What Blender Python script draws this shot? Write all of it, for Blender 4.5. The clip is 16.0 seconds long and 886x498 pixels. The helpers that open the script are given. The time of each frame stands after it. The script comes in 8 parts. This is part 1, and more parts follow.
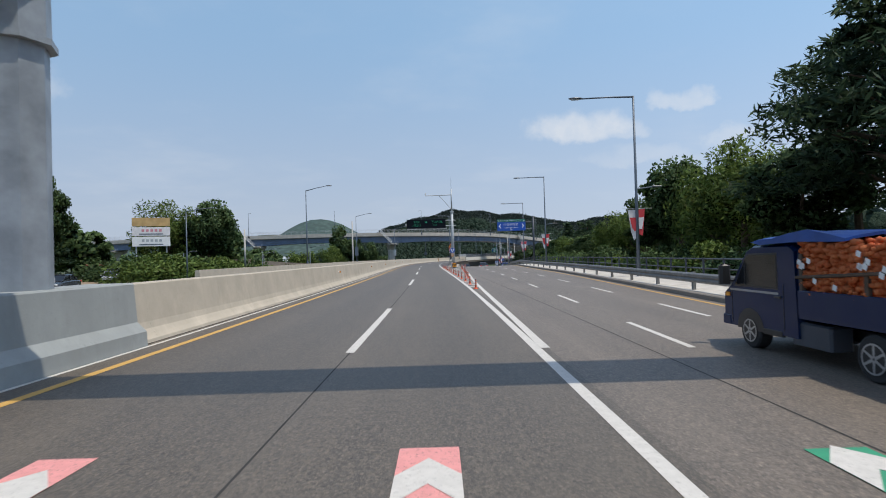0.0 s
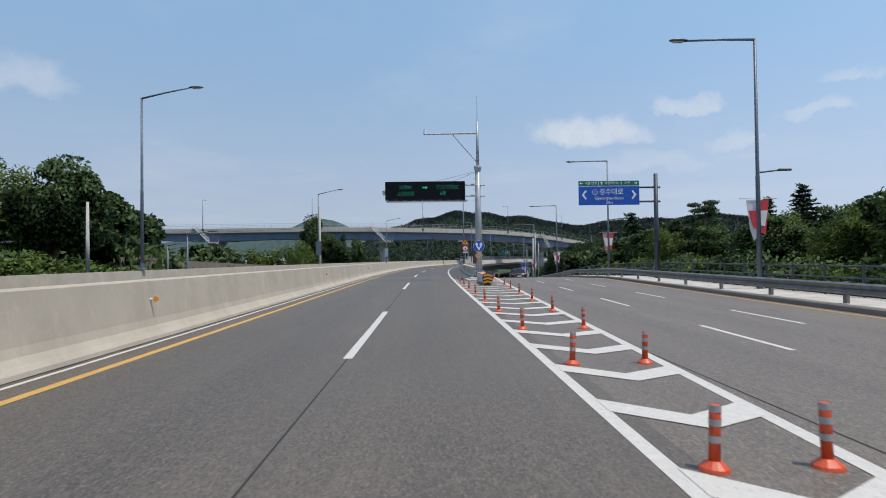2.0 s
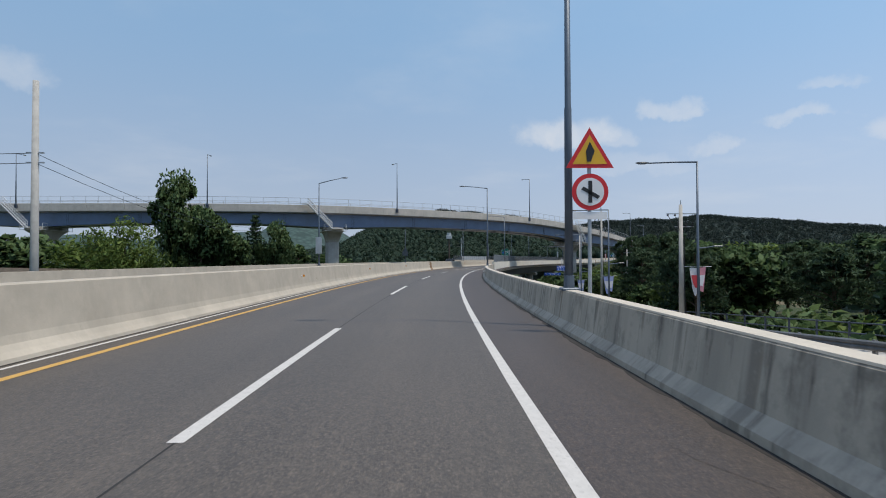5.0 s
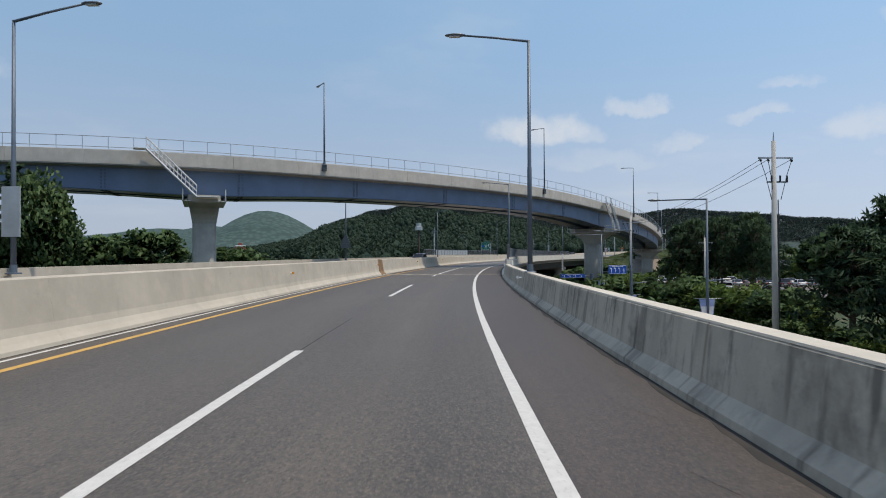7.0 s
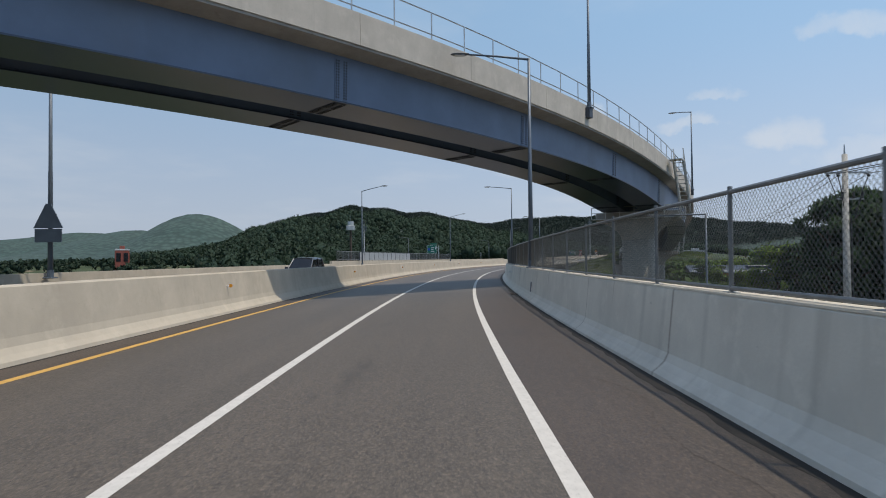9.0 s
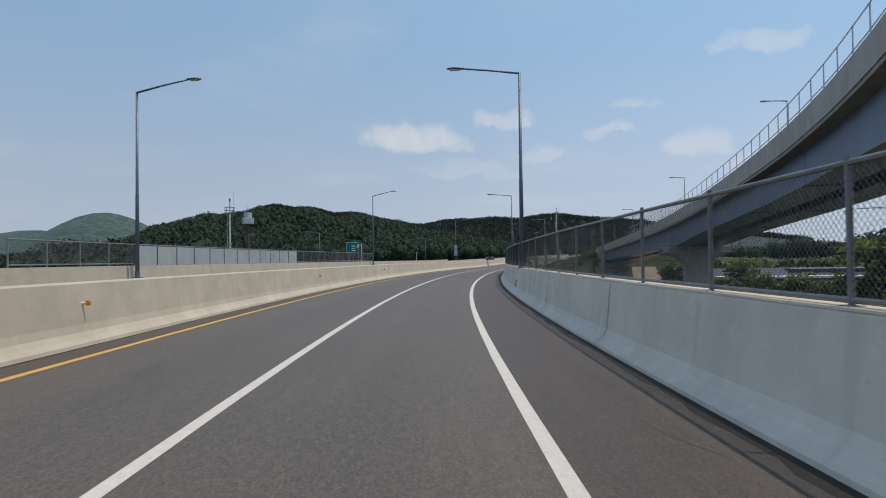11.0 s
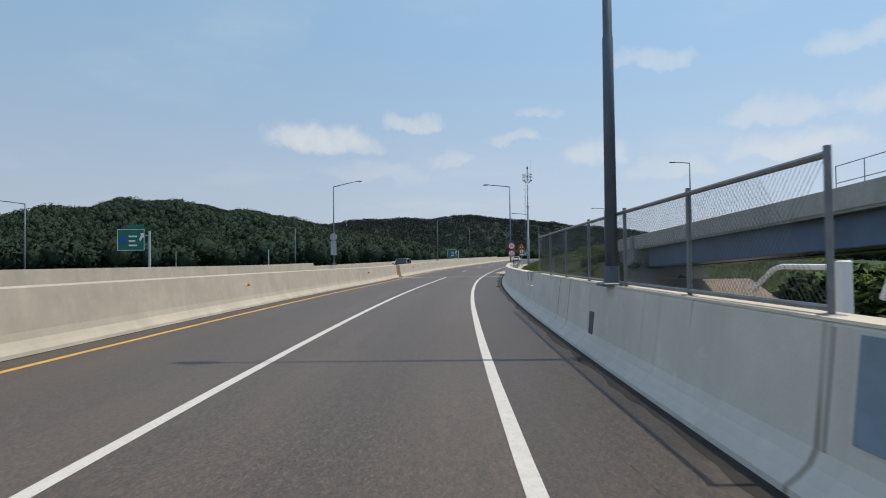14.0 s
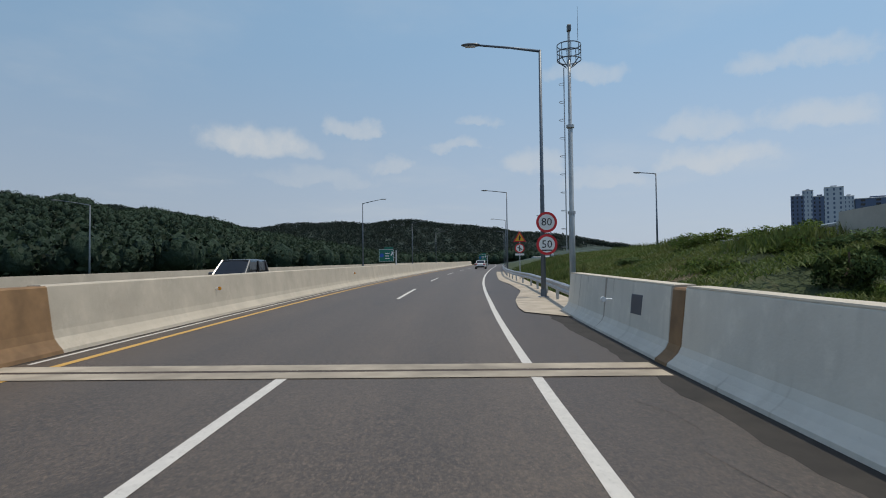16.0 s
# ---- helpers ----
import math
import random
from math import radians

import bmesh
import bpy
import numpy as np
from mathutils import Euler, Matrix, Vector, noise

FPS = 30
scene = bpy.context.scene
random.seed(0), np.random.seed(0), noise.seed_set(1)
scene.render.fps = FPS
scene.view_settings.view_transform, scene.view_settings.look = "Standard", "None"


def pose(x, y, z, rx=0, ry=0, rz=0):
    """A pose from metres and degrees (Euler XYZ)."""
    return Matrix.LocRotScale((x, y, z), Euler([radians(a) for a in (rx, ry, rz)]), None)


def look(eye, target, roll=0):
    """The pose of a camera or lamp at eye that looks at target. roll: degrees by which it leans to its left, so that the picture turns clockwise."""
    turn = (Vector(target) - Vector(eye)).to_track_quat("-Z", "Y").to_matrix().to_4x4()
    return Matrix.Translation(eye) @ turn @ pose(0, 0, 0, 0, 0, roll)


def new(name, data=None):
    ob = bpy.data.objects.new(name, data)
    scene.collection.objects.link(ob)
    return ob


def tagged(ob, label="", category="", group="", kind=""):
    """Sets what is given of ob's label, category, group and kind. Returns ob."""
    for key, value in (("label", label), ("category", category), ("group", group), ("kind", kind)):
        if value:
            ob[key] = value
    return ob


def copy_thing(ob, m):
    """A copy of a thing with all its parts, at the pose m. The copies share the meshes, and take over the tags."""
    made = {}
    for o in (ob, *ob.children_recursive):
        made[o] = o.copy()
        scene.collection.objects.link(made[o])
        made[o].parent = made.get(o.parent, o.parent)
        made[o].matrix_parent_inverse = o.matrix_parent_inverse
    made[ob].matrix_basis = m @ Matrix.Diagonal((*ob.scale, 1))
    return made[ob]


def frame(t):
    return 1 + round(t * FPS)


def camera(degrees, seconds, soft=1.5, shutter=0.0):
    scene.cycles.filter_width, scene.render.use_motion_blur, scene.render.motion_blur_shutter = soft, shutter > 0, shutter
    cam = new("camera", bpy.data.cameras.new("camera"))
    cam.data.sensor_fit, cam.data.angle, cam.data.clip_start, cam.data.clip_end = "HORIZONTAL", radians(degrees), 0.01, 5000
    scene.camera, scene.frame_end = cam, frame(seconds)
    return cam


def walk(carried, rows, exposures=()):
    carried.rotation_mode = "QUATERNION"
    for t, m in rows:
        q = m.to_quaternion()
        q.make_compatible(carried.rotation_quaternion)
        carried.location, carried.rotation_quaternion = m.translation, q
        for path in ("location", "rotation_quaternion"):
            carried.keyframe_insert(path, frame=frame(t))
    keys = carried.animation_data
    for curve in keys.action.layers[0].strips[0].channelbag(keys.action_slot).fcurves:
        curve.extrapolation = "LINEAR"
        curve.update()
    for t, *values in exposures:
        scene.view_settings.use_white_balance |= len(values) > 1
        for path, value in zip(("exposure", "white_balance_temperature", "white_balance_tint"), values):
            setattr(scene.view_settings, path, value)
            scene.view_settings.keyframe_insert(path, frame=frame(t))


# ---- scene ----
# camera and its drive: seconds, x, y, yaw, pitch, roll; the eye keeps 1.55 m above the road
cam = camera(75.0, 16.0, soft=1.0, shutter=0.04)
EYE = 1.55
DRIVE = [
    (0.0, 0.00, 0.00, -0.00, 0.77, 1.67),
    (0.5, -0.19, 11.32, -0.05, 0.87, 0.97),
    (1.0, -0.41, 22.34, 0.10, 0.94, 0.80),
    (1.5, -0.64, 33.07, 0.21, 0.89, 0.74),
    (2.0, -0.89, 43.89, 0.32, 1.01, 0.72),
    (2.5, -1.11, 54.80, 0.38, 1.01, 0.72),
    (3.0, -1.38, 65.68, 0.38, 0.97, 0.66),
    (3.5, -1.65, 76.47, 0.07, 1.02, 0.41),
    (4.0, -1.79, 87.33, -0.46, 0.86, 0.20),
    (4.5, -1.81, 98.20, -0.89, 0.98, 0.16),
    (5.0, -1.67, 109.10, -1.25, 1.05, 0.20),
    (5.5, -1.46, 120.08, -1.65, 0.98, 0.13),
    (6.0, -1.15, 131.16, -2.21, 0.79, -0.02),
    (6.5, -0.76, 142.34, -3.04, 0.66, 0.01),
    (7.0, -0.05, 153.58, -4.20, 0.54, 0.32),
    (7.5, 0.87, 164.82, -5.60, 0.65, 0.66),
    (8.0, 2.01, 175.96, -7.10, 0.78, 0.80),
    (8.5, 3.44, 187.10, -8.53, 0.91, 0.69),
    (9.0, 5.09, 198.19, -9.91, 0.98, 0.54),
    (9.5, 6.94, 209.17, -11.15, 0.96, 0.48),
    (10.0, 8.99, 219.78, -12.63, 0.92, 0.56),
    (10.5, 11.37, 230.08, -14.58, 1.00, 0.63),
    (11.0, 14.13, 240.32, -16.74, 1.05, 0.73),
    (11.5, 17.31, 250.62, -18.89, 1.08, 0.85),
    (12.0, 20.87, 261.02, -20.77, 1.13, 0.85),
    (12.5, 24.85, 271.48, -22.18, 1.21, 0.84),
    (13.0, 29.10, 282.02, -23.38, 1.30, 0.72),
    (13.5, 33.50, 292.39, -24.50, 1.28, 0.75),
    (14.0, 38.22, 302.87, -25.69, 1.26, 0.68),
    (14.5, 43.23, 313.28, -27.01, 1.37, 0.46),
    (15.0, 48.42, 323.51, -28.57, 1.49, 0.38),
    (15.5, 53.83, 333.53, -30.21, 1.67, 0.48),
    (16.0, 59.50, 343.45, -31.64, 1.82, 0.60),
]
walk(cam, [(t, pose(x, y, EYE, 90 + pitch, roll, yaw)) for t, x, y, yaw, pitch, roll in DRIVE], [(0.0, 0.05, 6580, 10), (2.0, 0.0, 6500, 10), (3.2, -0.04, 6480, 10), (4.2, -0.08, 6480, 10), (6.5, -0.03, 6560, 10), (8.5, -0.05, 6760, 10), (9.5, -0.07, 6700, 10), (11.8, -0.13, 6780, 9), (13.0, -0.01, 6820, 8), (14.6, -0.05, 6850, 8), (16.0, -0.3, 6780, 8)])

# ---------------------------------------------------------------- light
SUN_DIR = Vector((0.33, -0.165, 1.0)).normalized()
SUN_ELEV = math.asin(SUN_DIR.z)
SUN_ROT = math.atan2(SUN_DIR.x, SUN_DIR.y)
sun = new("sun", bpy.data.lights.new("sun", "SUN"))
sun.data.energy, sun.data.angle, sun.data.color = 3.15, radians(0.6), (1.0, 0.93, 0.82)
sun.matrix_world = look(SUN_DIR * 100, (0, 0, 0))


def make_world():
    w = bpy.data.worlds.new("sky")
    scene.world = w
    w.use_nodes = True
    nt = w.node_tree
    nt.nodes.clear()
    N, L = nt.nodes.new, nt.links.new
    out, bg = N("ShaderNodeOutputWorld"), N("ShaderNodeBackground")
    sky = N("ShaderNodeTexSky")
    sky.sky_type, sky.sun_disc = "NISHITA", False
    sky.sun_elevation, sky.sun_rotation = SUN_ELEV, SUN_ROT
    sky.air_density, sky.dust_density, sky.ozone_density, sky.altitude = 1.0, 1.15, 2.0, 100
    tc = N("ShaderNodeTexCoord")
    sep = N("ShaderNodeSeparateXYZ")
    L(tc.outputs["Generated"], sep.inputs[0])

    def m(op, a, b=None, c=None, clamp=False):
        n = N("ShaderNodeMath")
        n.operation, n.use_clamp = op, clamp
        for i, v in enumerate((a, b, c)):
            if v is None:
                continue
            if isinstance(v, (int, float)):
                n.inputs[i].default_value = v
            else:
                L(v, n.inputs[i])
        return n.outputs[0]

    # flat coordinates of a cloud layer: direction divided by its height
    h = m("MAXIMUM", sep.outputs[2], 0.03)
    u, v = m("DIVIDE", sep.outputs[0], m("ADD", h, 0.12)), m("DIVIDE", sep.outputs[1], m("ADD", h, 0.12))
    uv = N("ShaderNodeCombineXYZ")
    L(u, uv.inputs[0])
    L(v, uv.inputs[1])

    def ramp(value, lo, hi, a=0.0, b=1.0):
        r = N("ShaderNodeMapRange")
        r.interpolation_type = "SMOOTHSTEP"
        for key, w_ in (("From Min", lo), ("From Max", hi), ("To Min", a), ("To Max", b)):
            r.inputs[key].default_value = w_
        L(value, r.inputs["Value"])
        return r.outputs[0]

    def noise(scale, detail, vec, out="Fac"):
        n = N("ShaderNodeTexNoise")
        n.inputs["Scale"].default_value, n.inputs["Detail"].default_value, n.inputs["Roughness"].default_value = scale, detail, 0.58
        L(vec, n.inputs["Vector"])
        return n.outputs[out]

    def blend(fac, a, b):
        n = N("ShaderNodeMix")
        n.data_type = "RGBA"
        for key, w_ in (("Factor", fac), ("A", a), ("B", b)):
            if isinstance(w_, tuple):
                n.inputs[key].default_value = (*w_, 1)
            else:
                L(w_, n.inputs[key])
        return n.outputs["Result"]

    # summer haze: pale at the horizon, a clear mild blue higher up, then the open sky
    toward = m("ADD", m("MULTIPLY", sep.outputs[0], math.sin(SUN_ROT)), m("MULTIPLY", sep.outputs[1], math.cos(SUN_ROT)))
    hazy = blend(ramp(sep.outputs[2], 0.0, 0.40), (2.66, 3.14, 3.96), (1.72, 2.82, 4.26))
    col = blend(ramp(sep.outputs[2], 0.40, 0.95, 0.93, 0.1), sky.outputs[0], hazy)
    side = N("ShaderNodeVectorMath")
    side.operation = "SCALE"
    L(col, side.inputs[0])
    L(ramp(toward, -0.8, 0.75, 0.96, 1.23), side.inputs["Scale"])
    col = side.outputs[0]
    # thin wisps
    wisps = m("MULTIPLY", m("MULTIPLY", ramp(noise(0.75, 6, uv.outputs[0]), 0.47, 0.78), 0.22), ramp(sep.outputs[2], 0.0, 0.12))
    # small fair-weather clouds with flat bases, low over the hills
    warp = N("ShaderNodeSeparateXYZ")
    L(noise(13, 9, tc.outputs["Generated"], "Color"), warp.inputs[0])
    wa_, wu_ = m("MULTIPLY", m("SUBTRACT", warp.outputs[0], 0.5), 0.17), m("MULTIPLY", m("SUBTRACT", warp.outputs[1], 0.5), 0.075)
    puffs = None
    for az, el, wa, we, amt in CLOUDS:
        a, e = radians(az), radians(el)
        cx, cy, cz = math.sin(a) * math.cos(e), math.cos(a) * math.cos(e), math.sin(e)
        along = m("ADD", m("MULTIPLY", m("SUBTRACT", sep.outputs[0], cx), math.cos(a)), m("MULTIPLY", m("SUBTRACT", sep.outputs[1], cy), -math.sin(a)))
        along = m("DIVIDE", m("ADD", along, wa_), radians(wa))
        up = m("ADD", m("SUBTRACT", sep.outputs[2], cz), wu_)
        up = m("ADD", m("DIVIDE", m("MAXIMUM", up, 0.0), radians(we)), m("DIVIDE", m("MINIMUM", up, 0.0), radians(we * 0.5)))
        front = m("GREATER_THAN", m("ADD", m("MULTIPLY", sep.outputs[0], cx), m("MULTIPLY", sep.outputs[1], cy)), 0.3)
        r2 = m("ADD", m("MULTIPLY", along, along), m("MULTIPLY", up, up))
        g = m("MULTIPLY", m("MULTIPLY", ramp(r2, 0.05, 1.15, 1.0, 0.0), front), amt)
        puffs = g if puffs is None else m("MAXIMUM", puffs, g)
    fleck = ramp(noise(30, 6, tc.outputs["Generated"]), 0.3, 0.62, 0.72, 1.0)
    amount = m("MAXIMUM", wisps, m("MULTIPLY", puffs, fleck))
    col = blend(amount, col, (4.75, 4.85, 5.0))
    L(col, bg.inputs["Color"])
    bg.inputs["Strength"].default_value = 0.165
    L(bg.outputs[0], out.inputs[0])


# azimuth, elevation, half width, half height in degrees, amount
CLOUDS = [(13.4, 11.6, 5.2, 2.3, 0.62), (16.5, 11.0, 4.2, 1.3, 0.35), (23.0, 13.4, 2.2, 1.3, 0.42), (33.5, 11.8, 3.2, 0.9, 0.36), (26.3, 9.6, 2.4, 1.1, 0.36), (19.5, 8.6, 6.0, 1.4, 0.22),
          (46.0, 17.6, 4.4, 1.3, 0.36), (63.5, 16.5, 5.5, 1.6, 0.36), (57.0, 9.0, 6.0, 2.0, 0.50), (56.5, 12.0, 5.0, 1.8, 0.36), (40.5, 10.0, 4.0, 1.9, 0.40), (65.0, 12.0, 5.0, 2.0, 0.4),
          (-36.5, 14.4, 3.6, 2.4, 0.32), (35.0, 14.2, 3.0, 0.9, 0.30), (47.0, 8.2, 5.0, 1.5, 0.30)]
make_world()

# ---------------------------------------------------------------- materials


class Nodes:
    def __init__(self, name, rough=0.7, metal=0.0):
        self.mat = bpy.data.materials.new(name)
        self.mat.use_nodes = True
        self.nt = self.mat.node_tree
        self.bsdf = self.nt.nodes["Principled BSDF"]
        self.bsdf.inputs["Roughness"].default_value = rough
        self.bsdf.inputs["Metallic"].default_value = metal
        self.N, self.L = self.nt.nodes.new, self.nt.links.new
        self.pos = self.N("ShaderNodeNewGeometry").outputs["Position"]

    def noise(self, scale, detail=4, stretch=(1, 1, 1), rough=0.55, vec=None):
        mp = self.N("ShaderNodeMapping")
        mp.inputs["Scale"].default_value = stretch
        self.L(vec or self.pos, mp.inputs[0])
        n = self.N("ShaderNodeTexNoise")
        n.inputs["Scale"].default_value, n.inputs["Detail"].default_value, n.inputs["Roughness"].default_value = scale, detail, rough
        self.L(mp.outputs[0], n.inputs["Vector"])
        return n.outputs["Fac"]

    def span(self, v, lo, hi, a=0.0, b=1.0):
        r = self.N("ShaderNodeMapRange")
        r.inputs["From Min"].default_value, r.inputs["From Max"].default_value = lo, hi
        r.inputs["To Min"].default_value, r.inputs["To Max"].default_value = a, b
        self.L(v, r.inputs["Value"])
        return r.outputs[0]

    def mix(self, fac, a, b, mode="MIX"):
        n = self.N("ShaderNodeMix")
        n.data_type, n.blend_type = "RGBA", mode
        for key, v in (("Factor", fac), ("A", a), ("B", b)):
            if isinstance(v, float):
                n.inputs[key].default_value = v
            elif isinstance(v, tuple):
                n.inputs[key].default_value = (*v, 1)
            else:
                self.L(v, n.inputs[key])
        return n.outputs["Result"]

    def bump(self, height, strength, dist):
        b = self.N("ShaderNodeBump")
        b.inputs["Strength"].default_value, b.inputs["Distance"].default_value = strength, dist
        self.L(height, b.inputs["Height"])
        self.L(b.outputs[0], self.bsdf.inputs["Normal"])

    def done(self, color):
        if isinstance(color, tuple):
            self.bsdf.inputs["Base Color"].default_value = (*color, 1)
        else:
            self.L(color, self.bsdf.inputs["Base Color"])
        return self.mat


def plain(name, c, rough=0.6, metal=0.0, vary=0.18, scale=3.0, dirt=None, bump=0.15):
    """A painted or bare surface with grime at a large and grain at a small scale."""
    n = Nodes(name, rough, metal)
    dark = tuple(v * (1 - vary) for v in c)
    light = tuple(min(1, v * (1 + vary * 0.6)) for v in c)
    col = n.mix(n.span(n.noise(scale), 0.3, 0.7), dark, light)
    if dirt:
        col = n.mix(n.span(n.noise(scale * 0.35, 5, (1, 1, 0.35)), 0.52, 0.75, 0, 0.6), col, dirt)
    n.bump(n.noise(scale * 25, 3), bump, 0.01)
    return n.done(col)


def asphalt(name, c, warm):
    """Worn asphalt: pale and dark stones, tyre lanes, oil and patchy staining."""
    n = Nodes(name, 0.6)
    uv = n.N("ShaderNodeUVMap").outputs[0]
    big = n.span(n.noise(0.10, 4), 0.3, 0.7)
    track = n.span(n.noise(1.0, 4, (0.8, 0.010, 1), vec=uv), 0.35, 0.66)
    fine = n.span(n.noise(1.0, 4, (9.0, 0.25, 1), rough=0.65, vec=uv), 0.3, 0.7)
    blot = n.span(n.noise(0.55, 7, (1, 0.3, 1), rough=0.72, vec=uv), 0.38, 0.66)
    stones = n.span(n.noise(34, 3, rough=0.8), 0.50, 0.66)
    grit = n.span(n.noise(11, 5, (1, 0.6, 1), rough=0.8, vec=uv), 0.46, 0.68)
    pits = n.span(n.noise(24, 3, rough=0.7), 0.34, 0.46, 1, 0)
    col = n.mix(big, c, warm)
    col = n.mix(n.span(blot, 0, 1, 0, 0.7), col, tuple(v * 1.5 for v in warm))
    col = n.mix(n.span(track, 0, 1, 0, 0.8), col, tuple(v * 0.64 for v in c))
    col = n.mix(n.span(fine, 0, 1, 0, 0.4), col, tuple(v * 0.7 for v in c))
    col = n.mix(n.span(grit, 0, 1, 0.0, 0.55), col, tuple(v * 1.9 for v in warm))
    col = n.mix(n.span(stones, 0, 1, 0.0, 0.62), col, tuple(v * 2.9 for v in warm))
    col = n.mix(n.span(pits, 0, 1, 0.0, 0.7), col, tuple(v * 0.3 for v in c))
    col = n.mix(n.span(n.noise(0.7, 6, (1, 0.3, 1), rough=0.7, vec=uv), 0.60, 0.68, 0, 0.4), col, tuple(v * 0.55 for v in c))
    col = n.mix(n.span(n.noise(2.3, 6, rough=0.7), 0.64, 0.72, 0, 0.45), col, tuple(v * 0.5 for v in c))
    n.bsdf.inputs["Specular IOR Level"].default_value = 0.75
    n.bump(n.noise(30, 4, rough=0.75), 0.4, 0.012)
    return n.done(col)


def concrete(name, c, stain, streaks=0.55, panel=0.08):
    """Cast concrete: cloudy tone, soft rain runs, a few dark drips, formwork lifts."""
    n = Nodes(name, 0.82)
    info = n.N("ShaderNodeObjectInfo").outputs["Random"]
    col = n.mix(n.span(n.noise(0.9, 6, rough=0.62), 0.3, 0.7), tuple(v * 0.82 for v in c), tuple(min(1, v * 1.08) for v in c))
    run = n.span(n.noise(1.5, 5, (1, 1, 0.10), rough=0.6), 0.46, 0.78, 0, streaks)
    col = n.mix(run, col, stain)
    drip = n.span(n.noise(3.6, 4, (1, 1, 0.05), rough=0.6), 0.62, 0.80, 0, streaks)
    col = n.mix(drip, col, tuple(v * 0.6 for v in stain))
    pale = n.span(n.noise(1.3, 7, (1, 1, 0.8), rough=0.72), 0.52, 0.72, 0, 0.6)
    col = n.mix(pale, col, tuple(min(1, v * 1.22) for v in c))
    col = n.mix(n.span(n.noise(11.0, 5), 0.62, 0.74, 0, 0.3), col, tuple(v * 0.8 for v in stain))
    col = n.mix(n.span(info, 0, 1, 0, panel * 4), col, tuple(v * 0.8 for v in c))
    dull = n.span(n.noise(0.5, 6, (1, 1, 0.6), rough=0.7), 0.5, 0.7, 0, 0.35)
    col = n.mix(dull, col, tuple(v * 0.72 for v in c))
    n.bump(n.noise(30, 4), 0.2, 0.01)
    return n.done(col)


def parapet_concrete(name, c, stain, grime, heavy=0.0):
    """Cast parapet: cloudy tone, soft vertical rain streaks, a few brown runs, splash grime on the toe."""
    n = Nodes(name, 0.8)
    uv = n.N("ShaderNodeUVMap").outputs[0]
    sp = n.N("ShaderNodeSeparateXYZ")
    n.L(uv, sp.inputs[0])
    info = n.N("ShaderNodeObjectInfo").outputs["Random"]
    col = n.mix(n.span(n.noise(0.8, 6, rough=0.62), 0.3, 0.7), tuple(v * 0.86 for v in c), tuple(min(1, v * 1.07) for v in c))
    col = n.mix(n.span(info, 0, 1, 0, 0.28), col, tuple(v * 0.8 for v in c))
    col = n.mix(n.span(n.noise(1.0, 4, (0.9, 0.10, 1), vec=uv), 0.50 - heavy, 0.70 - 2 * heavy, 0, 0.4 + 2 * heavy), col, stain)
    col = n.mix(n.span(n.noise(1.0, 3, (2.4, 0.16, 1), rough=0.45, vec=uv), 0.60 - heavy, 0.73 - 2.5 * heavy, 0, 0.4 + 7 * heavy), col, tuple(v * 0.72 for v in stain))
    col = n.mix(n.span(n.noise(1.0, 2, (3.4, 0.2, 1), rough=0.4, vec=uv), 0.645, 0.69, 0, 0.65), col, (0.19, 0.14, 0.09))
    if heavy:
        col = n.mix(n.span(n.noise(1.0, 6, (1.4, 0.9, 1), rough=0.7, vec=uv), 0.5, 0.66, 0, 0.7), col, tuple(v * 0.6 for v in stain))
        col = n.mix(n.span(n.noise(1.0, 5, (5.0, 0.5, 1), rough=0.6, vec=uv), 0.56, 0.66, 0, 0.75), col, tuple(v * 0.4 for v in stain))
    pale = n.span(n.noise(2.2, 7, rough=0.72), 0.54, 0.70, 0, 0.5)
    col = n.mix(pale, col, tuple(min(1, v * 1.18) for v in c))
    foot = n.span(sp.outputs[1], 0.02, 0.22, 0.30, 0.0)
    dirty = n.span(n.noise(1.0, 6, (3.0, 6.0, 1), rough=0.7, vec=uv), 0.25, 0.6)
    both = n.N("ShaderNodeMath")
    both.operation = "MULTIPLY"
    n.L(foot, both.inputs[0])
    n.L(dirty, both.inputs[1])
    col = n.mix(both.outputs[0], col, grime)
    chips = n.span(n.noise(7.0, 4, rough=0.7), 0.68, 0.74, 0, 0.45)
    col = n.mix(chips, col, tuple(v * 0.6 for v in stain))
    n.bump(n.noise(26, 5), 0.25, 0.012)
    return n.done(col)


def foliage(name, dark, light, tint):
    n = Nodes(name, 0.7)
    geo = n.N("ShaderNodeNewGeometry")
    isl = geo.outputs["Random Per Island"]
    info = n.N("ShaderNodeObjectInfo").outputs["Random"]
    col = n.mix(isl, dark, light)
    col = n.mix(n.span(n.noise(0.35, 2), 0.4, 0.65, 0, 0.6), col, tint)
    col = n.mix(n.span(info, 0, 1, 0, 0.35), col, tuple(v * 0.75 for v in tint))
    n.bsdf.inputs["Specular IOR Level"].default_value = 0.25
    tr = n.N("ShaderNodeBsdfTranslucent")
    n.L(col, tr.inputs["Color"])
    mixs = n.N("ShaderNodeMixShader")
    mixs.inputs[0].default_value = 0.4
    n.L(n.bsdf.outputs[0], mixs.inputs[1])
    n.L(tr.outputs[0], mixs.inputs[2])
    n.L(mixs.outputs[0], n.nt.nodes["Material Output"].inputs[0])
    return n.done(col)


